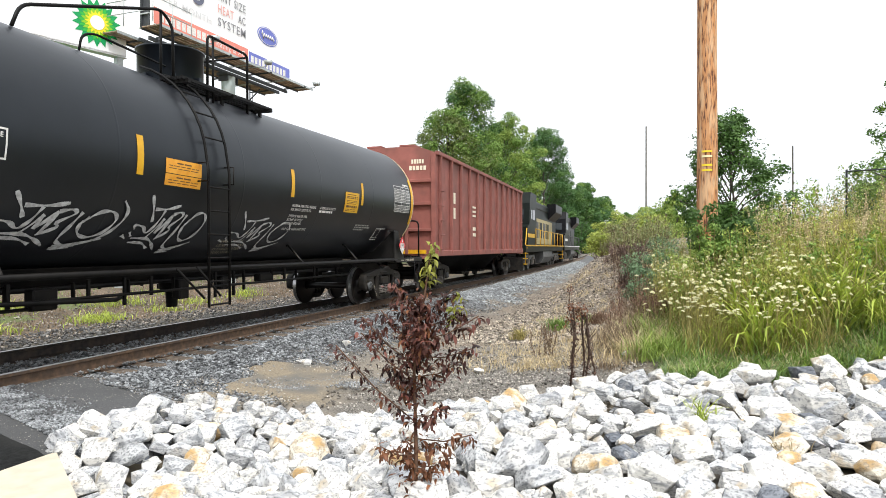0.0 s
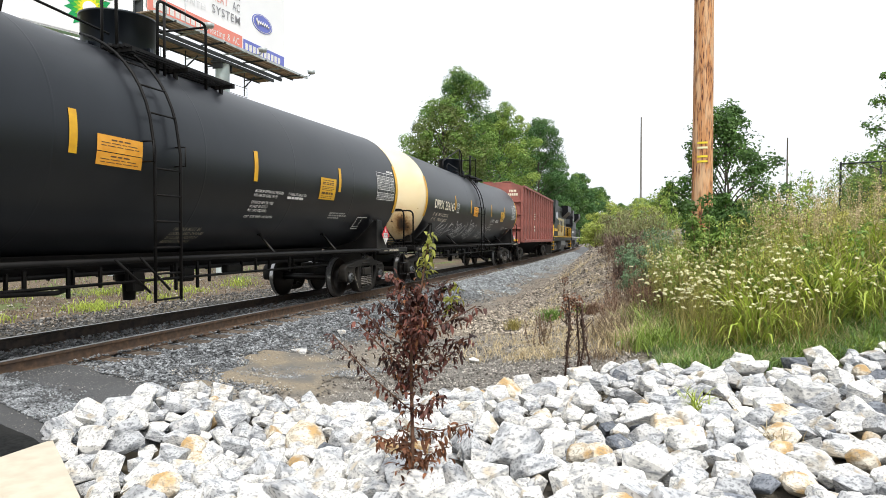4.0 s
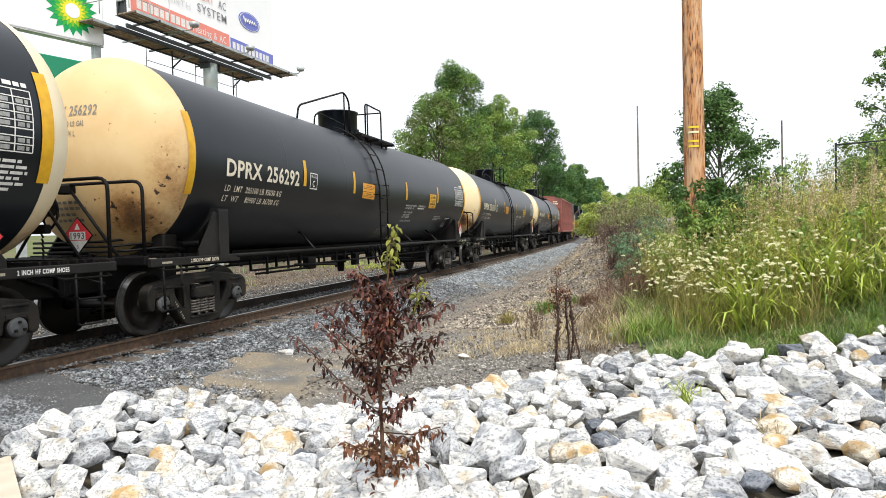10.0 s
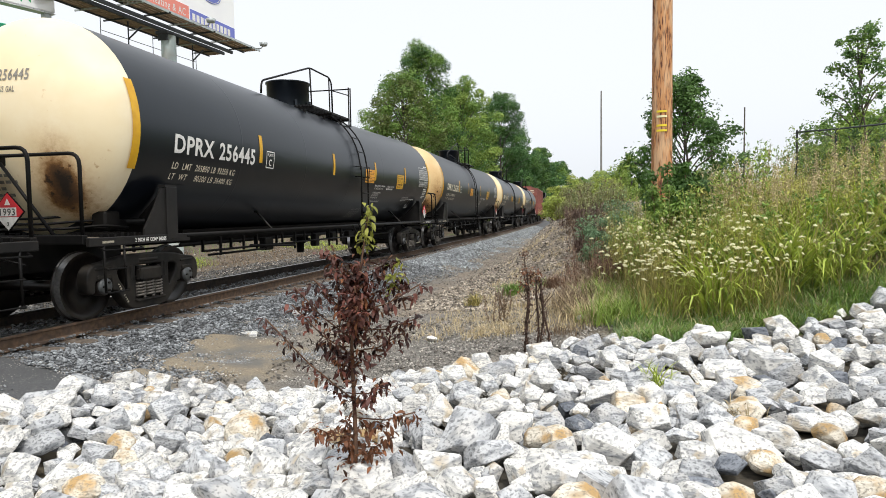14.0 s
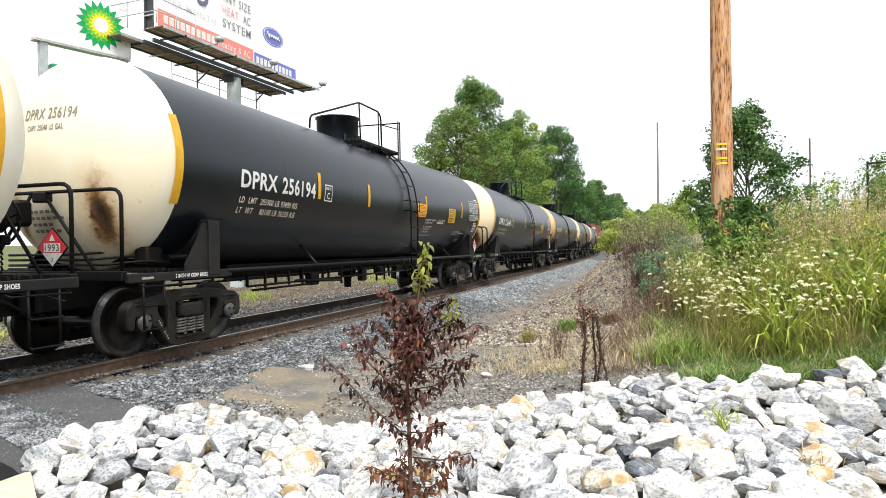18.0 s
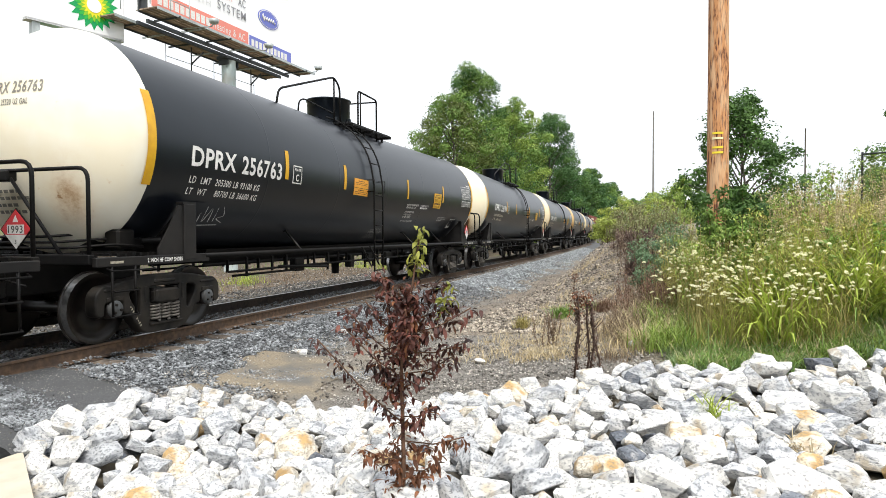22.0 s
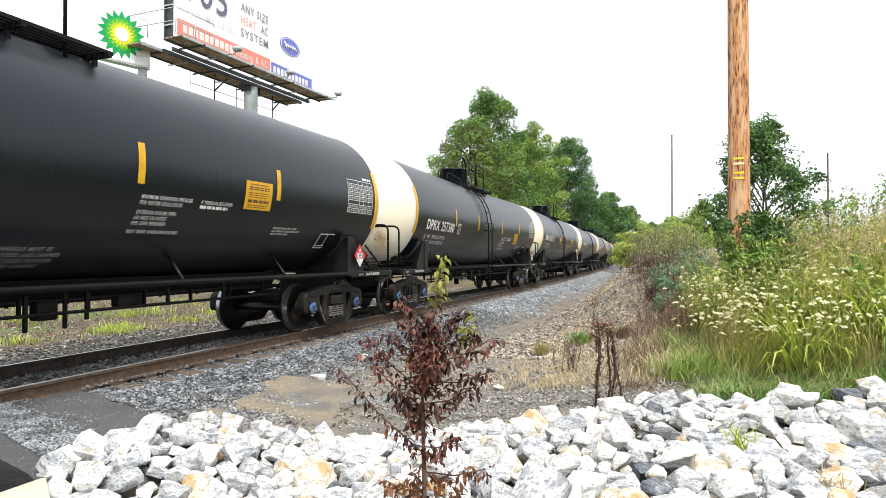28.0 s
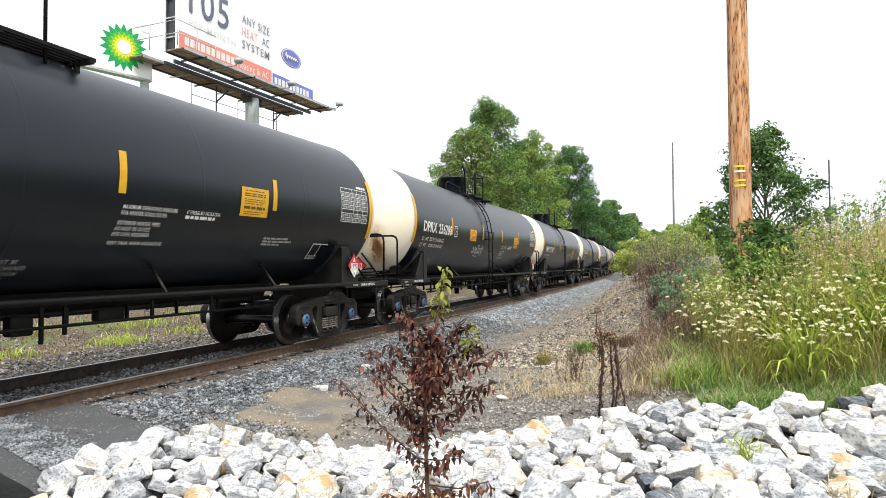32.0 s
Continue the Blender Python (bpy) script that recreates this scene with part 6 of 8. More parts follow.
    for y in (0.22, 0.70):
        part("support_beam", Geo().box((w / 2, y, -0.44), (w, 0.09, 0.14), DARKSTEEL), b)
    for x in (w * 0.36, w * 0.80):
        g = Geo()
        g.tube([(x, 1.1, -1.15), (x + 0.5, 0.9, -0.55)], 0.035, DARKSTEEL, 5)
        g.tube([(x, 1.1, -1.55), (x, 1.1, -0.45)], 0.028, DARKSTEEL, 5)
        part("diagonal_strut", g, b)
    g = Geo()
    for z in (-1.30, -0.85):
        g.tube([(w * 0.30, 1.95, z), (w * 0.95, 1.95, z)], 0.014, DARKSTEEL, 4)
    for k in range(5):
        g.tube([(w * (0.30 + 0.1625 * k), 1.95, -1.35), (w * (0.30 + 0.1625 * k), 1.95, -0.3)], 0.014, DARKSTEEL, 4)
    part("rear_handrail", g, b)
    g = Geo()
    g.lathe([(-0.55, 0.30), (-z0 - 0.4, 0.30)], POSTPAINT, 20, "z", (w * 0.54, 0.50, 0))
    part("post", g, b)
    g = Geo()
    g.box((w * 0.54, 0.50, -0.62), (0.85, 0.62, 0.14), DARKSTEEL, bevel=0.02)
    for k in (-1, 1):
        g.box((w * 0.54 + k * 0.33, 0.50, -0.80), (0.05, 0.5, 0.26), DARKSTEEL)
    part("post_head", g, b)
    for x in (w * 0.16, w * 0.54, w * 0.98):
        g = Geo()
        g.tube([(x, -0.1, -0.35), (x, -1.5, -0.42), (x, -1.6, -0.30)], 0.025, STEEL, 5)
        g.lathe([(-0.14, 0.02), (-0.10, 0.16), (0.04, 0.20), (0.06, 0.0)], STEEL, 12, "z", (x, -1.62, -0.22))
        part("floodlight", g, b)


def fuel_sign():
    c, u = Vector((-11.85, 18.3)), Vector((0.30, 0.954)).normalized()
    n = Vector((u.y, -u.x))
    m = Matrix(((u.x, -n.x, 0, c.x), (u.y, -n.y, 0, c.y), (0, 0, 1, 9.75), (0, 0, 0, 1)))
    b = thing("fuel_price_sign", "tall white fuel-station sign with a green price board", "sign", m)
    g = Geo()
    g.box((-0.55, 0.2, 0.35), (3.35, 0.36, 2.7), VINYL, bevel=0.03)
    part("sign_box", g, b)
    g = Geo()
    g.box((-0.55, 0.2, -1.04), (3.36, 0.37, 0.02), VINYLGREY)
    part("sign_trim", g, b)
    for r0, r1, mt, y, tw in ((0.66, 0.90, PETALGREEN, 0.012, 0.0), (0.50, 0.70, PETALMID, 0.004, 0.1745), (0.42, 0.60, PETALLIME, -0.004, 0.0), (0.32, 0.47, PETALYELLOW, -0.012, 0.1745)):
        g = Geo()
        ring = [((r1 if k % 2 else r0) * math.cos(0.17453 * k + tw), (r1 if k % 2 else r0) * math.sin(0.17453 * k + tw)) for k in range(36)]
        g.add([(p, y, q) for p, q in ring] + [(0, y, 0)], [(k, (k + 1) % 36, 36) for k in range(36)], mt)
        part("petal_ring", g, b, fix=False)
    g = Geo()
    g.slab([(0.26 * math.cos(a), 0.26 * math.sin(a)) for a in np.linspace(0, 6.283, 25)[:-1]], 0.01, VINYL, "y", -0.020)
    part("petal_centre", g, b)
    g = Geo()
    g.box((0.85, 0.012, 0.95), (0.36, 0.01, 0.30), VINYLGREY)
    part("mark_bar", g, b)
    g = Geo()
    g.box((-0.25, 0.2, -3.05), (2.9, 0.36, 2.6), SIGNGREEN, bevel=0.03)
    board = part("price_board", g, b)
    for k, words in enumerate(("2.29", "2.49")):
        pts, fs = text_mesh(words, 0.55, 1.15, 0.0, 0.03)
        g = Geo()
        g.add([(-0.50 + p, 0.012, -2.60 - 0.75 * k + q) for p, q in pts], fs, WHITE)
        pts, fs = text_mesh("9", 0.26, 0.16)
        g.add([(0.72 + p, 0.012, -2.45 - 0.75 * k + q) for p, q in pts], fs, WHITE)
        part("price", g, board, fix=False)
    for x in (-1.9, 0.9):
        g = Geo()
        g.box((x, 0.2, -5.2), (0.24, 0.24, 9.6), STEEL)
        part("sign_post", g, b)


billboard()
fuel_sign()


# ---- riprap ----
def rockpaint(name, a, b, stain, k, amount):
    """Foliated stone: speckle, drawn-out grey bands, a few ochre stains and rough relief. k: units to the metre."""
    m = bpy.data.materials.new(name)
    m.use_nodes = True
    n, l = m.node_tree.nodes, m.node_tree.links
    p = n["Principled BSDF"]
    p.inputs["Roughness"].default_value = 0.9
    p.inputs["Specular IOR Level"].default_value = 0.25
    tc = n.new("ShaderNodeTexCoord")

    def noisy(scale, detail, stretch=(1, 1, 1), lo=0.4, hi=0.6):
        mp = n.new("ShaderNodeMapping")
        mp.inputs["Scale"].default_value = stretch
        mp.inputs["Rotation"].default_value = (0.5, 0.3, 0.2)
        l.new(tc.outputs["Object"], mp.inputs["Vector"])
        t = n.new("ShaderNodeTexNoise")
        t.inputs["Scale"].default_value, t.inputs["Detail"].default_value = scale * k, detail
        l.new(mp.outputs[0], t.inputs["Vector"])
        r = n.new("ShaderNodeMapRange")
        r.inputs["From Min"].default_value, r.inputs["From Max"].default_value = lo, hi
        l.new(t.outputs["Fac"], r.inputs["Value"])
        return r.outputs[0], t.outputs["Fac"]

    def mixed(fac, x, y):
        mx = n.new("ShaderNodeMix")
        mx.data_type = "RGBA"
        l.new(fac, mx.inputs["Factor"])
        for s, v in ((6, x), (7, y)):
            if isinstance(v, tuple):
                mx.inputs[s].default_value = (*v, 1)
            else:
                l.new(v, mx.inputs[s])
        return mx.outputs[2]

    band, bandraw = noisy(1.7, 10, (0.6, 1, 2.6), 0.47, 0.62)
    speck, speckraw = noisy(7, 8, (1, 1, 1.6), 0.51, 0.63)
    patch_, _ = noisy(0.75, 3, (1, 1, 1), 0.62 - amount, 0.70 - amount * 0.6)
    col = mixed(band, a, b)
    col = mixed(patch_, col, stain)
    half = n.new("ShaderNodeMath")
    half.operation = "MULTIPLY"
    half.inputs[1].default_value = 0.70
    l.new(speck, half.inputs[0])
    col = mixed(half.outputs[0], col, tuple(v * 0.45 for v in b))
    oi, gi = n.new("ShaderNodeObjectInfo"), n.new("ShaderNodeNewGeometry")
    ad, fr = n.new("ShaderNodeMath"), n.new("ShaderNodeMath")
    fr.operation = "FRACT"
    l.new(oi.outputs["Random"], ad.inputs[0])
    l.new(gi.outputs["Random Per Island"], ad.inputs[1])
    l.new(ad.outputs[0], fr.inputs[0])
    mr = n.new("ShaderNodeMapRange")
    mr.inputs["To Min"].default_value, mr.inputs["To Max"].default_value = 0.80, 1.16
    l.new(fr.outputs[0], mr.inputs["Value"])
    hs = n.new("ShaderNodeHueSaturation")
    l.new(mr.outputs[0], hs.inputs["Value"])
    l.new(col, hs.inputs["Color"])
    l.new(hs.outputs["Color"], p.inputs["Base Color"])
    prev = None
    for raw, dist in ((bandraw, 0.011), (speckraw, 0.004)):
        bp = n.new("ShaderNodeBump")
        bp.inputs["Strength"].default_value, bp.inputs["Distance"].default_value = 0.9, dist
        l.new(raw, bp.inputs["Height"])
        if prev:
            l.new(prev, bp.inputs["Normal"])
        prev = bp.outputs[0]
    l.new(prev, p.inputs["Normal"])
    return m


TINTS = (("white_rock", (0.76, 0.745, 0.705), (0.42, 0.425, 0.43), (0.46, 0.40, 0.31), 0.05), ("grey_rock", (0.52, 0.53, 0.54), (0.25, 0.26, 0.275), (0.56, 0.55, 0.53), 0.10), ("ochre_rock", (0.70, 0.65, 0.55), (0.48, 0.42, 0.33), (0.44, 0.29, 0.13), 0.15), ("dark_rock", (0.19, 0.205, 0.23), (0.10, 0.11, 0.13), (0.36, 0.36, 0.36), 0.03))
ROCKS = [rockpaint(n, a, b, c, 1.0, w) for n, a, b, c, w in TINTS]
SMALLROCKS = [rockpaint("small_" + n, a, b, c, 8.0, w) for n, a, b, c, w in TINTS]


def rock_mesh(seed, material, round_=False):
    """A quarried block: jittered corners and a few broken faces, its edges barely worn; or a rounded stone."""
    rnd = random.Random(seed)
    bm = bmesh.new()
    sx, sy, sz = rnd.uniform(0.95, 1.35), rnd.uniform(0.75, 1.05), rnd.uniform(0.6, 0.9)
    pts = []
    if round_:
        pts = [Vector((rnd.gauss(0, 1), rnd.gauss(0, 1), rnd.gauss(0, 1))).normalized() * rnd.uniform(0.93, 1.05) for _ in range(50)]
    else:
        turn = Euler((rnd.uniform(-0.5, 0.5), rnd.uniform(-0.5, 0.5), rnd.uniform(0, 3))).to_matrix()
        for cx in (-1, 1):
            for cy in (-1, 1):
                for cz in (-1, 1):
                    if rnd.random() < 0.88:
                        pts.append(turn @ Vector((cx * rnd.uniform(0.46, 0.70), cy * rnd.uniform(0.46, 0.70), cz * rnd.uniform(0.44, 0.68))))
        for _ in range(rnd.randint(7, 12)):
            pts.append(Vector((rnd.gauss(0, 1), rnd.gauss(0, 1), rnd.gauss(0, 1))).normalized() * rnd.uniform(0.80, 0.98))
    for v in pts:
        bm.verts.new((v.x * sx, v.y * sy, v.z * sz))
    bmesh.ops.convex_hull(bm, input=bm.verts)
    for v in [v for v in bm.verts if not v.link_faces]:
        bm.verts.remove(v)
    bmesh.ops.dissolve_limit(bm, angle_limit=radians(9), verts=bm.verts, edges=bm.edges)
    bmesh.ops.bevel(bm, geom=bm.edges[:], offset=0.03, segments=1, affect="EDGES", clamp_overlap=True)
    bmesh.ops.triangulate(bm, faces=bm.faces)
    me = bpy.data.meshes.new("rock")
    bm.to_mesh(me)
    bm.free()
    me.materials.append(material)
    return me


ROCKMESH = [[rock_mesh(100 * m + k, ROCKS[m], m == 2 and k % 2 == 0) for k in range(12)] for m in range(4)]
# the largest stones: x, y, half width, kind
BOULDERS = [(8.73, 7.90, 0.22, 0), (9.25, 7.87, 0.17, 3), (8.68, 7.29, 0.28, 0), (8.09, 7.30, 0.13, 1), (7.63, 6.41, 0.16, 0), (8.61, 6.15, 0.22, 0), (6.94, 4.53, 0.21, 0), (8.60, 5.09, 0.15, 2), (7.89, 5.13, 0.22, 0), (7.90, 4.60, 0.18, 0),
            (7.41, 4.52, 0.13, 3), (7.28, 5.45, 0.12, 1), (7.58, 4.32, 0.12, 1), (8.18, 4.50, 0.14, 0), (8.66, 4.48, 0.18, 0), (8.16, 5.09, 0.15, 0), (9.02, 6.33, 0.25, 0), (7.16, 4.25, 0.12, 2)]


def riprap():
    rnd = random.Random(12)
    bank = thing("riprap_bank", "bank of pale angular riprap stones", "rock bank", kind="structure")
    placed = [(x, y, r * 0.78, k) for x, y, r, k in BOULDERS]
    tries = 0
    while tries < 90000 and len(placed) < 920:
        tries += 1
        x, y = rnd.uniform(3.0, 12.5), rnd.uniform(3.0, 10.5)
        if y > riprap_top(x) - 0.14 or (x < 4.2 and y < 3.35 - 0.72 * (x - 3.4)):
            continue
        r = rnd.choice((0.07, 0.09, 0.10, 0.11, 0.12, 0.13, 0.14, 0.155))
        if tries < 90:
            r = rnd.uniform(0.17, 0.20)
        if any((x - p[0]) ** 2 + (y - p[1]) ** 2 < (0.68 * (r + p[2])) ** 2 for p in placed):
            continue
        placed.append((x, y, r, rnd.choices((0, 1, 2, 3), (60, 30, 6, 4 if r < 0.13 else 0))[0]))
    extra = 0
    while tries < 140000 and extra < 95:
        tries += 1
        x, y = rnd.uniform(3.0, 6.0), rnd.uniform(3.0, 6.6)
        if y > riprap_top(x) - 0.10 or (x < 4.2 and y < 3.35 - 0.72 * (x - 3.4)):
            continue
        r = rnd.uniform(0.08, 0.125)
        if any((x - p[0]) ** 2 + (y - p[1]) ** 2 < (0.50 * (r + p[2])) ** 2 for p in placed):
            continue
        placed.append((x, y, r, rnd.choices((0, 1, 2), (62, 32, 6))[0]))
        extra += 1
    placed = placed[:18] + sorted(placed[18:], key=lambda p: p[1])
    few, rest = placed[:360], placed[360:]
    for x, y, r, kind in few:
        ob = part("rock", rnd.choice(ROCKMESH[kind][::2] if kind == 2 else ROCKMESH[kind]), bank)
        e = Euler((rnd.uniform(-0.45, 0.45), rnd.uniform(-0.45, 0.45), rnd.gauss(0, 0.5) + 3.14 * rnd.randint(0, 1)))
        ob.matrix_basis = Matrix.LocRotScale((x, y, ground_z(x, y) + r * 0.42 + rnd.uniform(0.0, 0.06)), e, (r * 1.14, r * 1.14, r * 1.16))
    g = Geo()

    def put(x, y, z, r, kind):
        me = rnd.choice(ROCKMESH[kind])
        mm = Matrix.LocRotScale((x, y, z), Euler((rnd.uniform(-0.6, 0.6), rnd.uniform(-0.6, 0.6), rnd.uniform(0, 6.28))), (r, r, r))
        g.add([mm @ v.co for v in me.vertices], [tuple(p.vertices) for p in me.polygons], SMALLROCKS[kind])

    for x, y, r, kind in rest:
        put(x, y, ground_z(x, y) + r * 0.40 + rnd.uniform(0, 0.05), r, kind)
    for k in range(1150):
        x, y = rnd.uniform(3.1, 12.5), rnd.uniform(3.2, 10.5)
        if y > riprap_top(x) + rnd.uniform(-0.1, 0.06) or (x < 4.2 and y < 3.35 - 0.72 * (x - 3.4)):
            continue
        r = rnd.uniform(0.05, 0.10)
        # extra dark tints deepen the gaps: shade put into the filler's colour
        put(x, y, ground_z(x, y) + rnd.uniform(-0.03, 0.04), r, rnd.choices((0, 1, 2, 3), (35, 38, 7, 20))[0])
    tagged(part("small_rocks", g, bank, fix=False), "smaller stones wedged between the riprap", kind="stuff")


riprap()
for k, (x, y, r, kind) in enumerate(((2.44, 8.55, 0.11, 0), (2.25, 10.4, 0.10, 0), (5.23, 8.68, 0.10, 0))):
    ob = tagged(part("loose_stone", ROCKMESH[kind][k]), "single pale stone lying on the gravel", "stone")
    ob.matrix_basis = Matrix.LocRotScale((x, y, ground_z(x, y) + r * 0.3), Euler((0.2, 0.1, k)), (r, r, r * 0.8))

PLASTIC = mat("clear_plastic", (0.75, 0.78, 0.78), (0.65, 0.68, 0.68), 5, 0.25)
bottle = thing("plastic_bottle", "crushed clear plastic bottle lying on the gravel", "bottle", pose(7.3, 8.95, ground_z(7.3, 8.95) + 0.05, 0, 0, 65))
g = Geo()
g.lathe([(-0.12, 0.0), (-0.12, 0.032), (-0.06, 0.035), (0.0, 0.028), (0.05, 0.034), (0.09, 0.016), (0.12, 0.013), (0.125, 0.0)], PLASTIC, 12, "x")
part("bottle_body", g, bottle)

# ---- plants ----
def leafmat(name, a, b, trans=0.3, rough=0.55, rand=0.35):
    return mat(name, a, b, 3, rough, trans=trans, rand=rand, spec=0.35)


GRASS = leafmat("green_grass", (0.45, 0.52, 0.085), (0.29, 0.38, 0.06))
YGRASS = leafmat("yellow_green_weed", (0.52, 0.48, 0.14), (0.36, 0.35, 0.09))
LOWGRASS = leafmat("soft_low_grass", (0.24, 0.34, 0.10), (0.15, 0.23, 0.065))
CREST = leafmat("grey_olive_leaf", (0.29, 0.30, 0.12), (0.19, 0.20, 0.085))
RUSTYWEED = leafmat("reddish_weed", (0.27, 0.16, 0.10), (0.17, 0.10, 0.07))
FARDRY = leafmat("dull_dry_grass", (0.22, 0.150, 0.085), (0.11, 0.070, 0.040), rand=0.6)
OLIVE = leafmat("olive_stem", (0.42, 0.36, 0.13), (0.29, 0.25, 0.09))
DRYGRASS = leafmat("dry_straw", (0.62, 0.52, 0.33), (0.48, 0.38, 0.22))
BROWNWEED = leafmat("brown_seed_weed", (0.25, 0.185, 0.12), (0.15, 0.105, 0.075))
MAUVEWEED = leafmat("mauve_brown_seed_head", (0.20, 0.135, 0.105), (0.115, 0.08, 0.068))
TEALLEAF = leafmat("blue_green_leaf", (0.21, 0.32, 0.17), (0.13, 0.23, 0.12))
LIMELEAF = leafmat("lime_green_leaf", (0.40, 0.46, 0.10), (0.28, 0.35, 0.07))
SHRUBLEAF = leafmat("deep_green_shrub_leaf", (0.085, 0.17, 0.035), (0.045, 0.105, 0.022))
DARKLEAF = leafmat("dark_green_leaf", (0.12, 0.22, 0.055), (0.07, 0.15, 0.035))
MIDLEAF = leafmat("mid_green_leaf", (0.20, 0.31, 0.065), (0.13, 0.23, 0.045))
LIGHTLEAF = leafmat("light_green_leaf", (0.31, 0.40, 0.085), (0.22, 0.32, 0.065))
BLUELEAF = leafmat("grey_green_leaf", (0.25, 0.36, 0.17), (0.18, 0.28, 0.13))
DEADLEAF = leafmat("dead_red_leaf", (0.130, 0.044, 0.031), (0.038, 0.016, 0.013), 0.15, 0.55, 0.8)
TIPLEAF = leafmat("fading_tip_leaf", (0.34, 0.33, 0.06), (0.20, 0.22, 0.04))
BARK = mat("grey_bark", (0.13, 0.11, 0.09), (0.07, 0.06, 0.05), 10, 0.95, 0.01, 30)
TWIG = mat("brown_twig", (0.16, 0.085, 0.05), (0.09, 0.05, 0.03), 20, 0.9)
UMBEL = mat("cream_umbel", (0.82, 0.78, 0.52), (0.70, 0.68, 0.40), 20, 0.8)


def blades(g, places, material, hmin, hmax, width, arch=0.5, seed=1, seg=4):
    """Arching grass blades, each a tapering ribbon; arch 0 stands stiff, 1 hangs over."""
    rnd = random.Random(seed)
    vs, fs = [], []
    for x, y, z in places:
        h, a = rnd.uniform(hmin, hmax), rnd.uniform(0, 6.283)
        dx, dy = math.cos(a), math.sin(a)
        w = width * rnd.uniform(0.6, 1.2)
        e0 = radians(rnd.uniform(68, 90))
        e1 = e0 - radians(170) * arch * rnd.uniform(0.35, 1.0)
        tw = rnd.uniform(-0.5, 0.5)
        px, py = -dy * math.cos(tw) + dx * math.sin(tw), dx * math.cos(tw) + dy * math.sin(tw)
        o = len(vs)
        r, hh = 0.0, 0.0
        for k in range(seg):
            t = k / seg
            ww = w * (1 - 0.65 * t * t)
            cx, cy, cz = x + dx * r, y + dy * r, z + hh
            vs += [(cx - px * ww, cy - py * ww, cz), (cx + px * ww, cy + py * ww, cz)]
            e = e0 + (e1 - e0) * (t + 0.5 / seg) ** 1.4
            r += h / seg * math.cos(e)
            hh += h / seg * math.sin(e)
        vs.append((x + dx * r, y + dy * r, z + hh))
        for k in range(seg - 1):
            fs.append((o + 2 * k, o + 2 * k + 1, o + 2 * k + 3, o + 2 * k + 2))
        fs.append((o + 2 * seg - 2, o + 2 * seg - 1, o + 2 * seg))
    g.add(vs, fs, material)
    return g


def field(n, x0, x1, y0, y1, seed, keep=lambda x, y: True, clump=0.0):
    rnd = random.Random(seed)
    out = []
    while len(out) < n:
        x, y = rnd.uniform(x0, x1), y0 + (y1 - y0) * rnd.random() ** 1.3
        if not keep(x, y) or noise.noise((x * 1.1, y * 1.1, seed)) < clump - 0.5 + 0.3 * rnd.random():
            continue
        out.append((x, y, ground_z(x, y) - 0.03))
    return out


def clumps(n, per, wide, *box, seed=1, keep=None):
    """Places in tight tufts."""
    rnd = random.Random(seed)
    out = []
    for x, y, z in field(n, *box, seed, keep or (lambda x, y: True)):
        for _ in range(per):
            a, b = x + rnd.gauss(0, wide), y + rnd.gauss(0, wide)
            out.append((a, b, ground_z(a, b) - 0.03))
    return out


def stuff(name, g, label, category):
    return tagged(part(name, g, fix=False), label, category, kind="stuff")


def leaves(g, centres, material, size, seed, n, spread, droop=0.3, aspect=0.45):
    """Small pointed leaves scattered round each centre (x, y, z, radius)."""
    rnd = random.Random(seed)
    vs, fs = [], []
    for cx, cy, cz, r in centres:
        for _ in range(n):
            d = Vector((rnd.gauss(0, 1), rnd.gauss(0, 1), rnd.gauss(0, 1))).normalized() * r * spread * rnd.random() ** 0.45
            a, e = rnd.uniform(0, 6.283), rnd.uniform(-1.0, 0.5) - droop
            s = size * rnd.uniform(0.6, 1.3)
            u = Vector((math.cos(a) * math.cos(e), math.sin(a) * math.cos(e), math.sin(e))) * s
            w = Vector((-math.sin(a), math.cos(a), rnd.uniform(-0.6, 0.6))).normalized() * s * aspect
            p = Vector((cx, cy, cz)) + d
            o = len(vs)
            vs += [p, p + u * 0.45 + w, p + u, p + u * 0.45 - w]
            fs.append((o, o + 1, o + 2, o + 3))
    g.add(vs, fs, material)
    return g


def slope_edge(x, y):
    """Metres inside the overgrown slope."""
    return min(y - riprap_top(x) - 0.05, x - (7.75 - 0.09 * (y - 8) + 0.22 * noise.noise((x, y, 2))))


def on_slope(x, y):
    return slope_edge(x, y) > 0


def carrot_belt(x, y):
    return slope_edge(x, y) > 0.35 and x < 9.9 + 0.4 * noise.noise((x, y, 6)) and y < 14


def deep(x, y):
    return slope_edge(x, y) > 0.75


# short soft grass along the stones
g = Geo()
blades(g, field(9000, 7.6, 13, 7.6, 11, 31, lambda x, y: 0 < slope_edge(x, y) < 0.9), LOWGRASS, 0.10, 0.26, 0.0045, 0.95, 3)
blades(g, field(1500, 7.6, 13, 7.6, 11, 36, lambda x, y: 0.1 < slope_edge(x, y) < 1.0), DRYGRASS, 0.14, 0.34, 0.0035, 0.95, 4)
blades(g, field(7000, 7.6, 13, 7.6, 11, 32, lambda x, y: -0.08 < slope_edge(x, y) < 0.8), BLUELEAF, 0.10, 0.28, 0.0035, 0.9, 4)
blades(g, field(1500, 7.6, 13, 7.6, 11, 33, lambda x, y: 0 < slope_edge(x, y) < 0.9), DRYGRASS, 0.15, 0.40, 0.003, 0.7, 14)
blades(g, clumps(190, 44, 0.09, 7.9, 13, 7.8, 11, seed=38, keep=lambda x, y: 0.05 < slope_edge(x, y) < 0.95), MIDLEAF, 0.12, 0.32, 0.007, 0.85, 34)
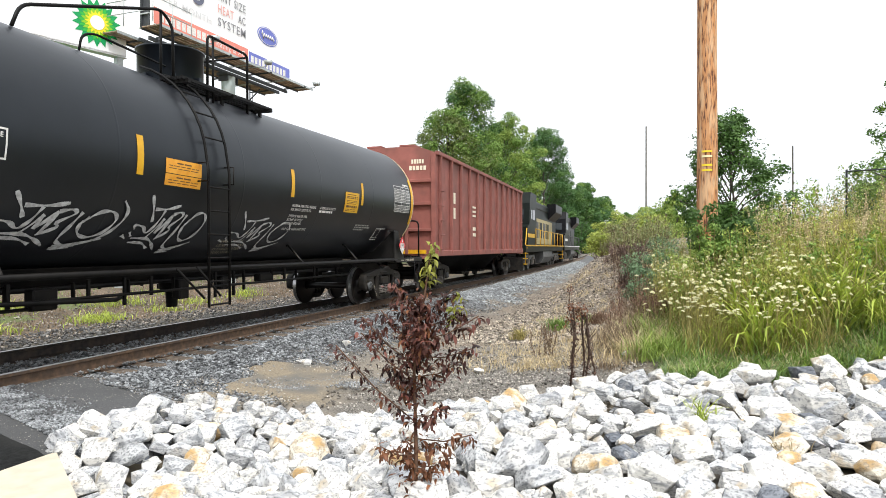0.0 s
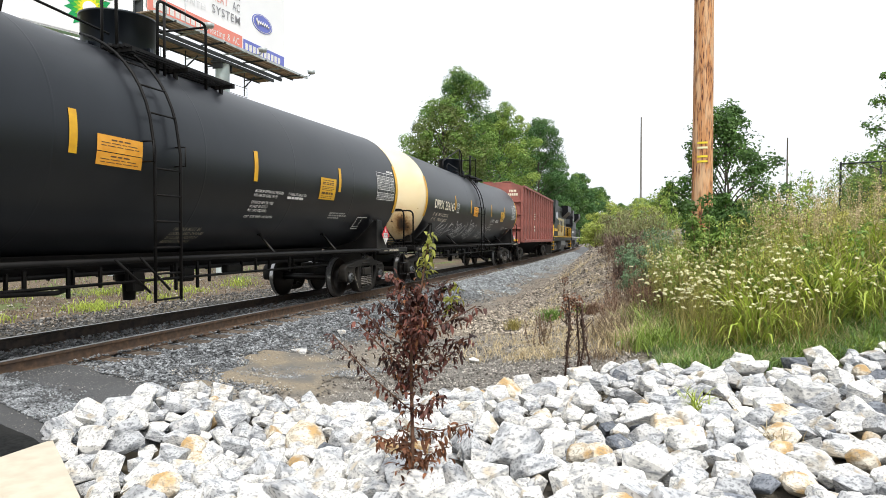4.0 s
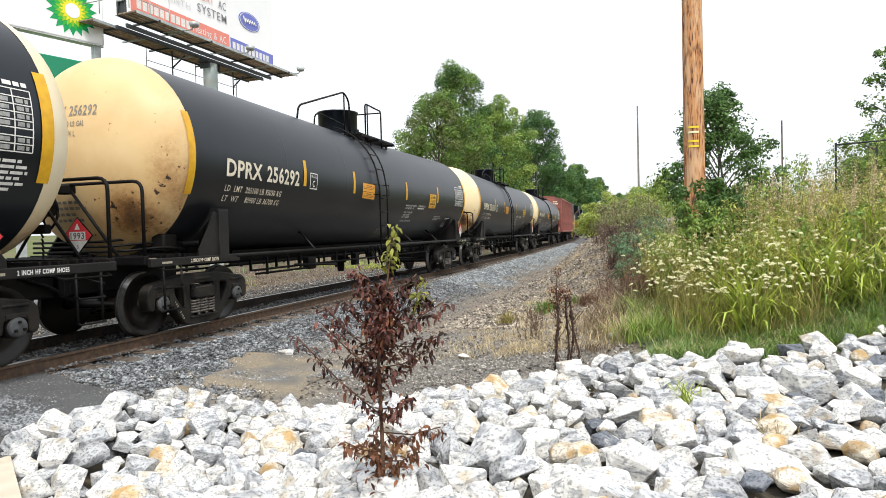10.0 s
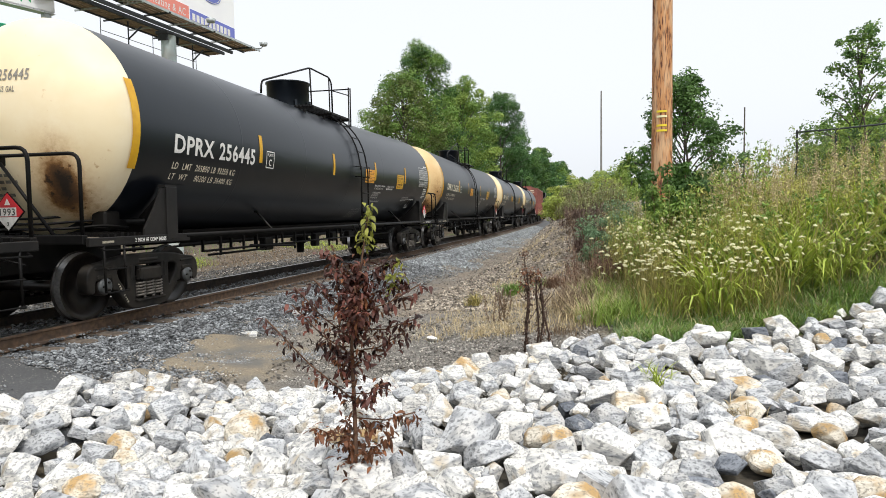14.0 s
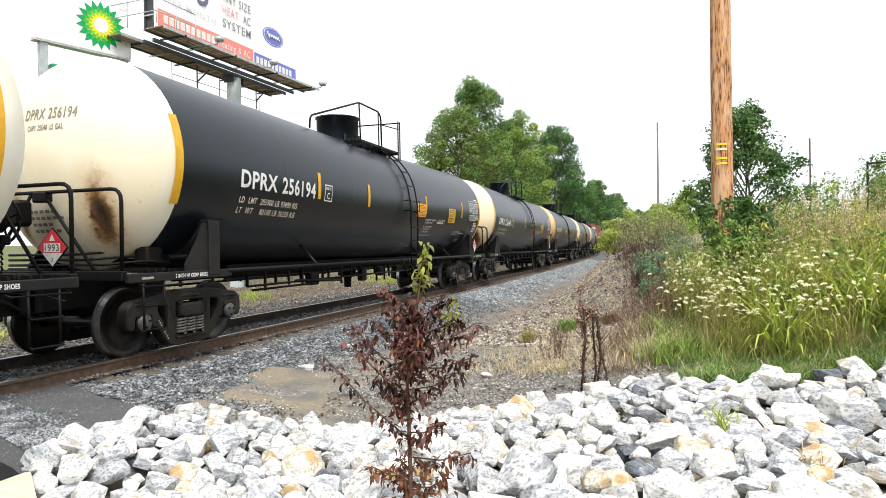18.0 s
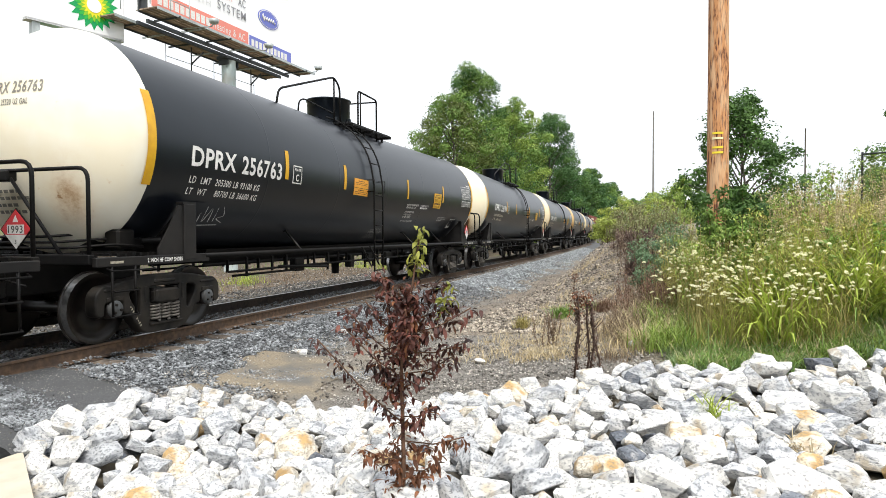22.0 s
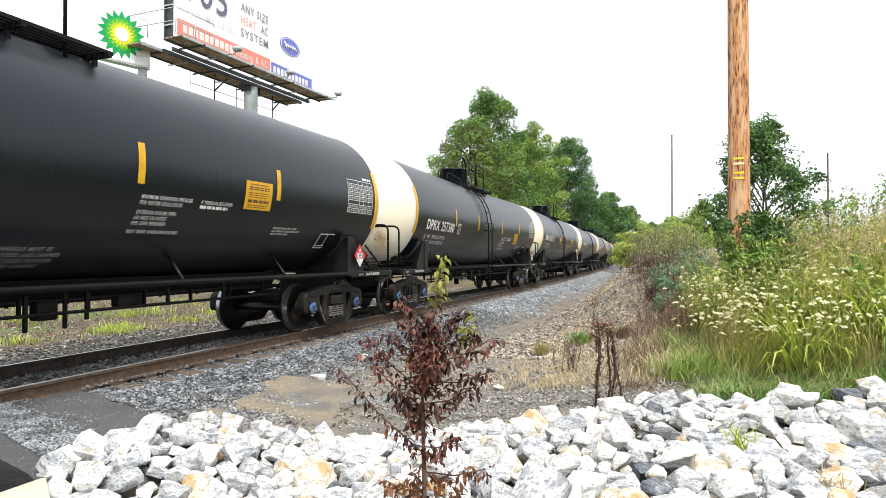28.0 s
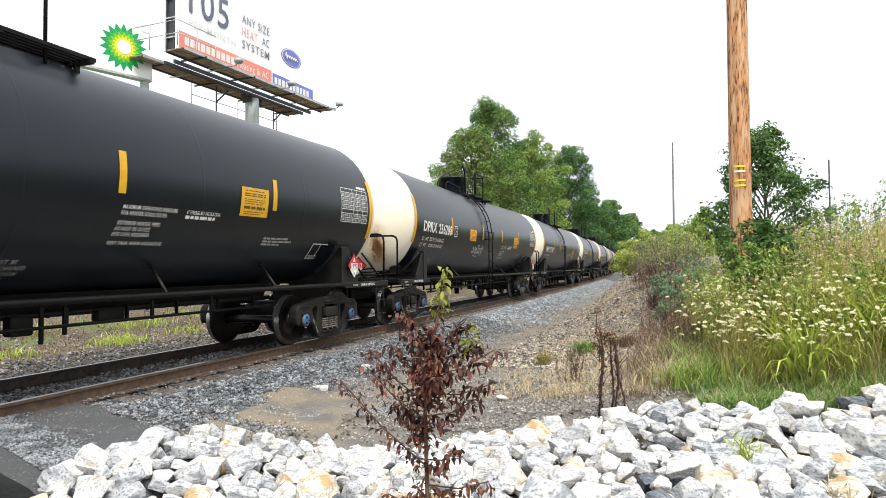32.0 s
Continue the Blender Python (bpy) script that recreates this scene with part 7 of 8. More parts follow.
blades(g, clumps(120, 40, 0.08, 7.9, 13, 7.8, 11, seed=39, keep=lambda x, y: 0.0 < slope_edge(x, y) < 0.8), LIGHTLEAF, 0.10, 0.26, 0.006, 0.9, 35)
stuff("low_grass", g, "low soft grass along the riprap's edge", "grass")
# broad arching blades
g = Geo()
blades(g, clumps(260, 24, 0.08, 8.9, 13, 8.6, 12.5, seed=21, keep=deep), GRASS, 0.6, 1.3, 0.016, 0.95, 1)
blades(g, clumps(130, 20, 0.08, 9.2, 14, 8.8, 14.5, seed=23, keep=deep), YGRASS, 0.6, 1.25, 0.012, 0.95, 11)
blades(g, clumps(60, 20, 0.06, 7.8, 9.6, 8.8, 12.5, seed=24, keep=deep), GRASS, 0.4, 0.8, 0.009, 0.8, 12)
blades(g, clumps(90, 22, 0.08, 8.6, 13, 8.8, 13, seed=27, keep=deep), MIDLEAF, 0.5, 1.1, 0.011, 0.9, 13)
stuff("arching_grass", g, "clumps of broad arching bright green grass", "grass")
# fine undergrowth
g = Geo()
blades(g, field(3500, 7.4, 15, 8.2, 20, 25, on_slope), MIDLEAF, 0.25, 0.65, 0.005, 0.7, 15)
blades(g, field(3000, 7.4, 16, 8.4, 22, 22, lambda x, y: slope_edge(x, y) > 0.4), YGRASS, 0.35, 0.85, 0.0045, 0.6, 2)
blades(g, field(3000, 7.5, 10.4, 8.6, 14, 26, carrot_belt), OLIVE, 0.35, 0.85, 0.0035, 0.35, 16)
stuff("tall_grass", g, "dense green and yellow-green undergrowth on the slope", "grass")
g = Geo()
blades(g, clumps(120, 12, 0.10, 9.2, 14, 9.4, 15, seed=41, keep=deep), DRYGRASS, 0.7, 1.35, 0.0038, 0.55, 5)
blades(g, clumps(45, 30, 0.12, 8.6, 12, 9.4, 12.5, seed=45, keep=deep), BROWNWEED, 0.5, 0.95, 0.004, 0.85, 17)
blades(g, clumps(230, 20, 0.08, 4.6, 7.7, 8.6, 22, seed=42, keep=lambda x, y: x > 5.3 - 0.05 * y), DRYGRASS, 0.08, 0.26, 0.004, 0.8, 6)
blades(g, field(1300, 6.3, 7.7, 8.7, 11.5, 43), DRYGRASS, 0.05, 0.20, 0.004, 0.97, 7)
blades(g, clumps(45, 34, 0.10, 7.0, 7.95, 8.9, 13, seed=46), DRYGRASS, 0.15, 0.5, 0.004, 0.85, 27)
blades(g, clumps(40, 34, 0.10, 7.0, 7.9, 9.2, 13, seed=47), BROWNWEED, 0.2, 0.6, 0.004, 0.8, 28)
blades(g, clumps(26, 34, 0.09, 7.4, 8.2, 8.7, 12, seed=48), LIGHTLEAF, 0.2, 0.5, 0.006, 0.85, 29)
blades(g, field(1500, 5.5, 7.2, 8.2, 10.4, 57, lambda x, y: noise.noise((x * 1.6, y * 1.6, 9)) > 0.02), DRYGRASS, 0.05, 0.16, 0.004, 0.97, 31)
stuff("dry_grass", g, "dry straw-coloured grass", "grass")
g = Geo()
blades(g, field(2800, -11.5, -6.0, 6, 45, 51, lambda x, y: True, 0.36), FARDRY, 0.10, 0.30, 0.009, 0.95, 8)
blades(g, field(2600, -10.5, -5.6, 6, 45, 53, lambda x, y: True, 0.36), BROWNWEED, 0.08, 0.25, 0.009, 0.95, 18)
blades(g, clumps(20, 110, 0.34, -9.5, -6.0, 8, 36, seed=54), GRASS, 0.15, 0.40, 0.010, 0.85, 19)
blades(g, field(1800, -16, -9.5, 6, 50, 52, lambda x, y: True, 0.35), LOWGRASS, 0.2, 0.5, 0.009, 0.7, 9)
stuff("far_side_grass", g, "green and dry grass beyond the track", "grass")


def weed_mass(name, n, box, seed, material, size, hmin, hmax, label, per=26, stem=TWIG, keep=None, aspect=0.45, top=False, fat=1.0, low=0.25):
    """Bushy upright weeds: thin stems with small leaves along them; top: seed plumes at the tips alone."""
    rnd = random.Random(seed)
    g = Geo()
    cs = []
    for x, y, z in field(n, *box, seed, keep or (lambda x, y: True)):
        h = rnd.uniform(hmin, hmax)
        tx, ty = x + rnd.uniform(-0.2, 0.2) * h, y + rnd.uniform(-0.2, 0.2) * h
        g.rod((x, y, z), (tx, ty, z + h), 0.005, stem, 3, 0.002, caps=False)
        for k in range(5):
            t = 0.72 + 0.06 * k if top else low + (0.97 - low) / 4 * k
            cs.append((x + (tx - x) * t, y + (ty - y) * t, z + h * t, (0.05 if top else 0.16 * (1.25 - 0.8 * t)) * h ** 0.5 * fat))
    leaves(g, cs, material, size, seed + 1, per // 5, 1.0, 0.3, aspect)
    return stuff(name, g, label, "weeds")


weed_mass("goldenrod", 260, (8.9, 15, 10.2, 17), 61, YGRASS, 0.06, 0.8, 1.55, "tall yellow-green leafy weeds", 45, OLIVE, deep, 0.22)
weed_mass("seeding_weeds", 340, (9.3, 14, 10.6, 15), 68, DRYGRASS, 0.03, 0.9, 1.7, "tall straw-coloured weeds gone to seed", 60, DRYGRASS, deep, 0.3, True)
weed_mass("green_weeds", 200, (7.8, 13, 10.0, 16), 62, LIGHTLEAF, 0.06, 0.4, 1.0, "bushy green weeds", 45, OLIVE, deep, 0.25)
weed_mass("pole_vine", 22, (8.9, 10.4, 11.6, 12.6), 69, LIGHTLEAF, 0.07, 1.2, 1.9, "green vine and saplings round the pole", 55, keep=lambda x, y: True, aspect=0.34, low=0.4)
weed_mass("leafy_weeds", 130, (8.7, 12.8, 9.3, 12.8), 84, MIDLEAF, 0.085, 0.45, 1.1, "broad-leaved dark green weeds on the slope", 60, OLIVE, deep, 0.28)
weed_mass("pole_weeds", 36, (7.9, 9.2, 9.85, 10.45), 78, LIGHTLEAF, 0.055, 1.0, 1.65, "leafy green weeds before the pole", 70, OLIVE, aspect=0.2)
weed_mass("reddish_weeds", 60, (6.9, 7.7, 10.4, 14), 83, RUSTYWEED, 0.04, 0.3, 0.8, "reddish-brown dying weeds at the slope's edge", 60, aspect=0.2)
weed_mass("brown_weeds", 190, (4.8, 8.2, 15, 38), 64, BROWNWEED, 0.06, 0.4, 1.15, "brown seeding weeds along the slope", 55, keep=lambda x, y: x > 7.1 - 0.10 * (y - 13), aspect=0.22)
weed_mass("feathery_weeds", 300, (7.7, 10.2, 9.2, 13), 75, YGRASS, 0.045, 0.65, 1.2, "feathery olive-green weeds among the flowers", 70, OLIVE, carrot_belt, 0.12)
weed_mass("seeding_weeds", 60, (7.5, 8.5, 14.6, 17.2), 85, DRYGRASS, 0.035, 0.7, 1.15, "straw-coloured seed plumes on the bank", 60, DRYGRASS, None, 0.3, True)
weed_mass("feathery_weeds", 150, (7.7, 10.2, 9.8, 13), 76, LIGHTLEAF, 0.05, 0.6, 1.25, "feathery green weeds among the flowers", 70, OLIVE, carrot_belt, 0.14)
weed_mass("light_shrubs", 110, (5.4, 9.5, 28, 50), 66, LIGHTLEAF, 0.09, 0.5, 1.3, "light green shrubs along the track", 60, keep=lambda x, y: x > 6.6 - 0.03 * (y - 28), aspect=0.3)
weed_mass("crest_bushes", 70, (5.2, 8.0, 17, 32), 79, CREST, 0.075, 0.6, 1.35, "olive and yellow-green bushes on the bank's crest", 70, keep=lambda x, y: x > 7.3 - 0.09 * (y - 13), aspect=0.3)
weed_mass("crest_bushes", 40, (5.4, 8.0, 16, 30), 80, BLUELEAF, 0.06, 0.6, 1.3, "grey-green bushes on the bank's crest", 80, keep=lambda x, y: x > 7.4 - 0.09 * (y - 13), aspect=0.22)
weed_mass("rear_weeds", 230, (9.4, 19, 15, 28), 67, MIDLEAF, 0.08, 0.8, 1.6, "green thicket at the top of the slope", 55, aspect=0.3)
weed_mass("fence_vine", 30, (11.4, 13.2, 13.0, 15.8), 73, LIGHTLEAF, 0.05, 1.5, 2.15, "light green vine climbing the fence", 110, OLIVE, aspect=0.35)


def puffs(g, centres, material, size, seed, n, aspect=0.55, flat=0.72):
    """Clumps of foliage: leaf sprays that lie on the upper and outer side of each rounded clump, facing outwards."""
    rnd = random.Random(seed)
    vs, fs = [], []
    for cx, cy, cz, r in centres:
        for _ in range(n):
            d = Vector((rnd.gauss(0, 1), rnd.gauss(0, 1), rnd.gauss(0.25, 1))).normalized()
            k = r * rnd.uniform(0.62, 1.06) * (1.28 if rnd.random() < 0.06 else 1)
            p = Vector((cx + d.x * k, cy + d.y * k, cz + d.z * k * flat))
            up = (d + Vector((rnd.gauss(0, 0.45), rnd.gauss(0, 0.45), rnd.gauss(0.35, 0.45)))).normalized()
            u = up.cross(Vector((rnd.gauss(0, 1), rnd.gauss(0, 1), rnd.gauss(0, 1)))).normalized()
            s = size * rnd.uniform(0.55, 1.3)
            w = up.cross(u) * s * aspect
            u = u * s
            o = len(vs)
            vs += [p - u * 0.5, p + w * 0.5 + u * 0.08, p + u * 0.5, p - w * 0.5 + u * 0.08]
            fs.append((o, o + 1, o + 2, o + 3))
    g.add(vs, fs, material)
    return g


def bush(x, y, w, h, seed, material, size, label, lobes=14, per=90, aspect=0.5, name="bush", spiky=0.0):
    """A shrub or leafy weed clump: stems from one root and rounded sprays of leaves; spiky: upright seeding tips."""
    rnd = random.Random(seed)
    b = thing(name, label, "bush", pose(x, y, ground_z(x, y) - 0.05), group="bushes along the bank")
    cs, stems = [], Geo()
    for k in range(lobes):
        a, f = k * 2.4 + rnd.uniform(-0.4, 0.4), (k + 0.5) / lobes
        t = 0.22 + 0.70 * rnd.random() ** 0.8
        rad = w / 2 * math.sqrt(f) * math.sqrt(max(1 - (t - 0.25) ** 2 * 1.35, 0.1)) * rnd.uniform(0.75, 1.0)
        c = Vector((rad * math.cos(a), rad * math.sin(a), h * t))
        stems.tube([(c.x * 0.1, c.y * 0.1, 0), (c.x * 0.6, c.y * 0.6, c.z * 0.6), tuple(c)], 0.006, TWIG, 4)
        cs.append((c.x, c.y, c.z, min(w, h) * rnd.uniform(0.13, 0.22)))
    tagged(part("stem_work", stems, b, fix=False), kind="stuff")
    g = Geo()
    puffs(g, cs, material, size, seed + 1, per, aspect, 0.9)
    if spiky:
        blades(g, [(c[0] + rnd.gauss(0, c[3] * 0.5), c[1] + rnd.gauss(0, c[3] * 0.5), c[2]) for c in cs for _ in range(7)], material, spiky * 0.5, spiky, 0.012, 0.25, seed + 2)
    tagged(part("foliage", g, b, fix=False), kind="stuff")
    return b


rnd = random.Random(55)
bush(8.60, 11.35, 0.85, 2.02, 401, SHRUBLEAF, 0.075, "dense dark green shrub at the pole's foot", 20, 130)
bush(9.02, 11.5, 0.85, 1.90, 402, SHRUBLEAF, 0.075, "dense dark green shrub at the pole's foot", 18, 130)
bush(8.50, 11.0, 0.62, 1.60, 404, MIDLEAF, 0.065, "leafy green shrub before the pole", 22, 120)
bush(8.30, 11.2, 0.50, 1.20, 405, LIGHTLEAF, 0.06, "light green shrub before the pole", 16, 110, 0.4)
bush(8.85, 11.1, 0.65, 1.35, 403, MIDLEAF, 0.07, "leafy green shrub before the pole", 14, 110)
for k, (x, y, w, h) in enumerate(((7.30, 13.6, 0.75, 1.30), (7.65, 13.4, 0.80, 1.40), (8.00, 13.0, 0.70, 1.30), (7.45, 12.6, 0.60, 0.95), (7.85, 14.4, 0.8, 1.45))):
    bush(x, y, w, h, 410 + k, TEALLEAF, 0.055, "blue-green feathery bush on the bank", 16, 110, 0.3)
for k, (x, y, w, h) in enumerate(((6.75, 19.6, 1.0, 0.66), (7.25, 18.6, 1.0, 0.74), (7.45, 17.2, 0.7, 0.62), (7.0, 21.0, 1.1, 0.78), (7.8, 20.5, 1.2, 0.95), (6.45, 22.5, 1.0, 0.70), (7.15, 16.0, 0.6, 0.5))):
    bush(x, y, w, h, 420 + k, MAUVEWEED if k in (0, 1, 2, 6) else CREST, 0.07, "mauve-brown bush gone to seed on the bank" if k in (0, 1, 2, 6) else "olive bush gone to seed on the bank", 18, 100, 0.24, spiky=0.35)
for k, (x, y, w, h) in enumerate(((5.5, 31, 1.3, 1.7), (6.2, 32, 1.5, 2.0), (6.9, 30, 1.4, 1.6), (5.0, 36, 1.4, 1.6), (7.6, 27, 1.5, 1.5), (6.3, 26, 1.1, 1.15), (5.9, 24.5, 0.9, 0.9), (5.4, 28.0, 1.0, 1.1))):
    bush(x, y, w, h, 430 + k, (LIMELEAF, LIMELEAF, CREST)[k % 3], 0.10, "lime-green bush on the bank's crest", 18, 110, 0.4)
for k, (x, y, w, h) in enumerate(((7.55, 10.9, 0.42, 0.55), (7.78, 10.5, 0.38, 0.5), (7.62, 11.6, 0.45, 0.6))):
    bush(x, y, w, h, 440 + k, RUSTYWEED, 0.045, "rust-brown dying weed clump at the slope's edge", 12, 80, 0.24)
for k in range(16):
    x, y = rnd.uniform(9.4, 13.6), rnd.uniform(12.8, 16.5)
    bush(x, y, rnd.uniform(0.7, 1.2), rnd.uniform(0.9, 1.5), 450 + k, (LIGHTLEAF, YGRASS, YGRASS, LIMELEAF)[k % 4], 0.055, ("light green leafy thicket at the slope's top", "yellow-green thicket at the slope's top", "yellow-green thicket at the slope's top", "lime-green thicket at the slope's top")[k % 4], 14, 100, 0.34)
for k in range(9):
    x, y = rnd.uniform(6.3, 9.5), rnd.uniform(38, 52)
    bush(x, y, rnd.uniform(1.6, 2.6), rnd.uniform(1.6, 2.8), 470 + k, (MIDLEAF, LIGHTLEAF, TEALLEAF)[k % 3], 0.14, "green shrub on the far bank", 16, 100, 0.4)


def flower(rnd):
    """Umbels on thin stems: wild carrot."""
    g = Geo()
    h = 0.55
    top = Vector((rnd.uniform(-0.08, 0.08), rnd.uniform(-0.08, 0.08), h))
    g.tube([(0, 0, 0), (top.x * 0.4, top.y * 0.4, h * 0.55), tuple(top)], 0.003, OLIVE, 4)
    r = rnd.uniform(0.026, 0.052)
    tilt = rnd.uniform(-0.35, 0.35)
    for k in range(22):
        a, q = 2.4 * k, math.sqrt((k + 0.5) / 22)
        c = top + Vector((r * q * math.cos(a), r * q * math.sin(a), 0.022 - 0.010 * q + tilt * r * q * math.sin(a) + rnd.uniform(-0.004, 0.004)))
        g.lathe([(-0.004, 0.001), (0.0, 0.0095), (0.005, 0.001)], UMBEL, 5, "z", tuple(c))
    return g.mesh("wild_carrot_flower")


rnd = random.Random(70)
FLOWERS = [flower(rnd) for _ in range(8)]
for x, y, z in field(200, 7.7, 9.7, 8.6, 12.6, 71, carrot_belt) + field(26, 9.8, 12, 9.3, 11.6, 72, deep) + field(54, 7.45, 8.4, 8.8, 10.4, 74) + field(60, 8.2, 11.2, 8.3, 10.0, 79, lambda x, y: 0.15 < slope_edge(x, y) < 1.0):
    ob = tagged(part("wild_carrot_flower", rnd.choice(FLOWERS)), "cream wild carrot umbel on a thin green stem", "flower", group="wild carrot flowers on the slope")
    k = rnd.uniform(1.0, 1.6) + 0.30 * smooth01(9.3, 10.8, y)
    w = rnd.uniform(0.45, 1.0)
    ob.matrix_basis = Matrix.LocRotScale((x, y, z), Euler((rnd.uniform(-0.2, 0.2), rnd.uniform(-0.2, 0.2), rnd.uniform(0, 6.28))), (w, w, k))
g = Geo()
for x, y, z in field(230, 7.5, 9.8, 8.7, 12.0, 77, carrot_belt):
    me = rnd.choice(FLOWERS)
    k, w = rnd.uniform(1.0, 2.0), rnd.uniform(0.4, 0.9)
    mm = Matrix.LocRotScale((x, y, z), Euler((rnd.uniform(-0.2, 0.2), rnd.uniform(-0.2, 0.2), rnd.uniform(0, 6.28))), (w, w, k))
    for i, m_ in enumerate((OLIVE, UMBEL)):
        g.add([mm @ v.co for v in me.vertices], [tuple(p.vertices) for p in me.polygons if p.material_index == i], m_)
stuff("small_umbels", g, "many small cream umbels among the weeds", "flowers")


def curled(g, centres, material, size, seed, n, aspect):
    """Hanging, curled leaves: short ribbons that bend down from their stalk."""
    rnd = random.Random(seed)
    vs, fs = [], []
    for cx, cy, cz, r in centres:
        for _ in range(n):
            a = rnd.uniform(0, 6.283)
            p = Vector((cx, cy, cz)) + Vector((rnd.gauss(0, 1), rnd.gauss(0, 1), rnd.gauss(0, 1))) * r * 0.6
            s, e, bend = size * rnd.uniform(0.6, 1.3), rnd.uniform(-0.9, 0.5), rnd.uniform(0.3, 0.9)
            side = Vector((-math.sin(a), math.cos(a), rnd.uniform(-0.7, 0.7))).normalized() * s * aspect
            o = len(vs)
            vs.append(p.copy())
            for w in (0.8, 1.0, 0.6):
                p = p + Vector((math.cos(a) * math.cos(e), math.sin(a) * math.cos(e), math.sin(e))) * s * 0.27
                vs += [p - side * w, p + side * w]
                e -= bend * 0.6
            vs.append(p + Vector((math.cos(a) * math.cos(e), math.sin(a) * math.cos(e), math.sin(e))) * s * 0.22)
            fs += [(o, o + 1, o + 2), (o + 1, o + 3, o + 4, o + 2), (o + 3, o + 5, o + 6, o + 4), (o + 5, o + 7, o + 6)]
    g.add(vs, fs, material)
    return g


def dead_sapling():
    b = thing("dying_sapling", "dying sapling with hanging dark red leaves and green tip", "sapling", pose(6.19, 3.42, ground_z(6.14, 3.42)))
    rnd = random.Random(81)
    tip = Vector((0.10, 0.05, 1.74))
    stem = [Vector((0, 0, 0)), Vector((0.01, 0, 0.45)), Vector((-0.01, 0.02, 0.95)), Vector((0.05, 0.03, 1.38)), tip]
    g = Geo()
    for p, q, r in zip(stem, stem[1:], (0.017, 0.013, 0.010, 0.006)):
        g.rod(p, q, r, TWIG, 7, r * 0.78)
    part("stem", g, b)

    def on_stem(t):
        i = min(int(t * 4), 3)
        return stem[i].lerp(stem[i + 1], t * 4 - i)

    red, brown, green = [], [], []
    # height on the stem, reach to the side, reach away, rise
    twigs = [(0.34, -0.58, 0.05, 0.45), (0.47, -0.32, -0.10, 0.30), (0.52, -0.42, 0.12, 0.28), (0.60, -0.25, 0.0, 0.20), (0.66, -0.22, 0.15, 0.16), (0.72, -0.16, -0.1, 0.18), (0.44, -0.20, 0.1, 0.12),
             (0.29, 0.34, 0.08, 0.03), (0.36, 0.22, -0.1, 0.10), (0.55, 0.37, 0.05, 0.07), (0.61, 0.42, -0.10, 0.18), (0.66, 0.26, 0.1, 0.12), (0.72, 0.20, 0.0, 0.14), (0.48, 0.28, 0.1, 0.10), (0.24, -0.20, -0.1, 0.06), (0.20, 0.20, 0.1, 0.04), (0.22, -0.12, 0.15, 0.05), (0.58, 0.12, -0.25, 0.12), (0.54, -0.1, 0.28, 0.12), (0.62, 0.06, -0.16, 0.15)]
    for t, sx, sy, up in twigs:
        p = on_stem(t)
        q = p + Vector((sx, sy, up))
        g = Geo()
        g.tube([p, p.lerp(q, 0.5) + Vector((0, 0, -0.03)), q], 0.0045, TWIG, 4)
        part("twig", g, b)
        for j in range(15):
            s = 0.12 + 0.88 * j / 14
            c = p.lerp(q, s)
            (red if t > 0.30 and j % 5 else brown).append((c.x, c.y, c.z - 0.02 - 0.03 * (s < 0.6), 0.036))
    for k in range(100):
        t = rnd.choice((rnd.uniform(0.12, 0.80), rnd.uniform(0.48, 0.76)))
        p = on_stem(t)
        (brown if t < 0.3 or k % 5 == 0 else red).append((p.x, p.y, p.z, 0.085))
    for k in range(9):
        p = stem[3].lerp(tip, 0.35 + 0.65 * k / 8)
        green.append((p.x, p.y, p.z, 0.026))
    for k in range(5):
        green.append((0.24 + 0.012 * k, 0.02, 1.28 + 0.035 * k, 0.03))
    for name, cs, m_, n, size, asp, label in (("dead_leaves", red, DEADLEAF, 6, 0.060, 0.18, "drooping dark red leaves"), ("brown_leaves", brown, RUSTSEED, 5, 0.060, 0.18, "drooping rusty brown leaves"), ("green_leaves", green, TIPLEAF, 7, 0.060, 0.18, "yellow-green leaves at the tip")):
        g = Geo()
        curled(g, cs, m_, size, 82 + n, n, asp)
        tagged(part(name, g, b, label, fix=False), kind="stuff")


RUSTSEED = leafmat("rusty_seed_head", (0.24, 0.100, 0.045), (0.12, 0.050, 0.026), rand=0.6)


DARKTWIG = mat("dark_dead_stem", (0.085, 0.050, 0.035), (0.045, 0.028, 0.020), 20, 0.9)


LIGHTTWIG = mat("brown_dead_stem", (0.25, 0.16, 0.10), (0.15, 0.095, 0.06), 20, 0.9)


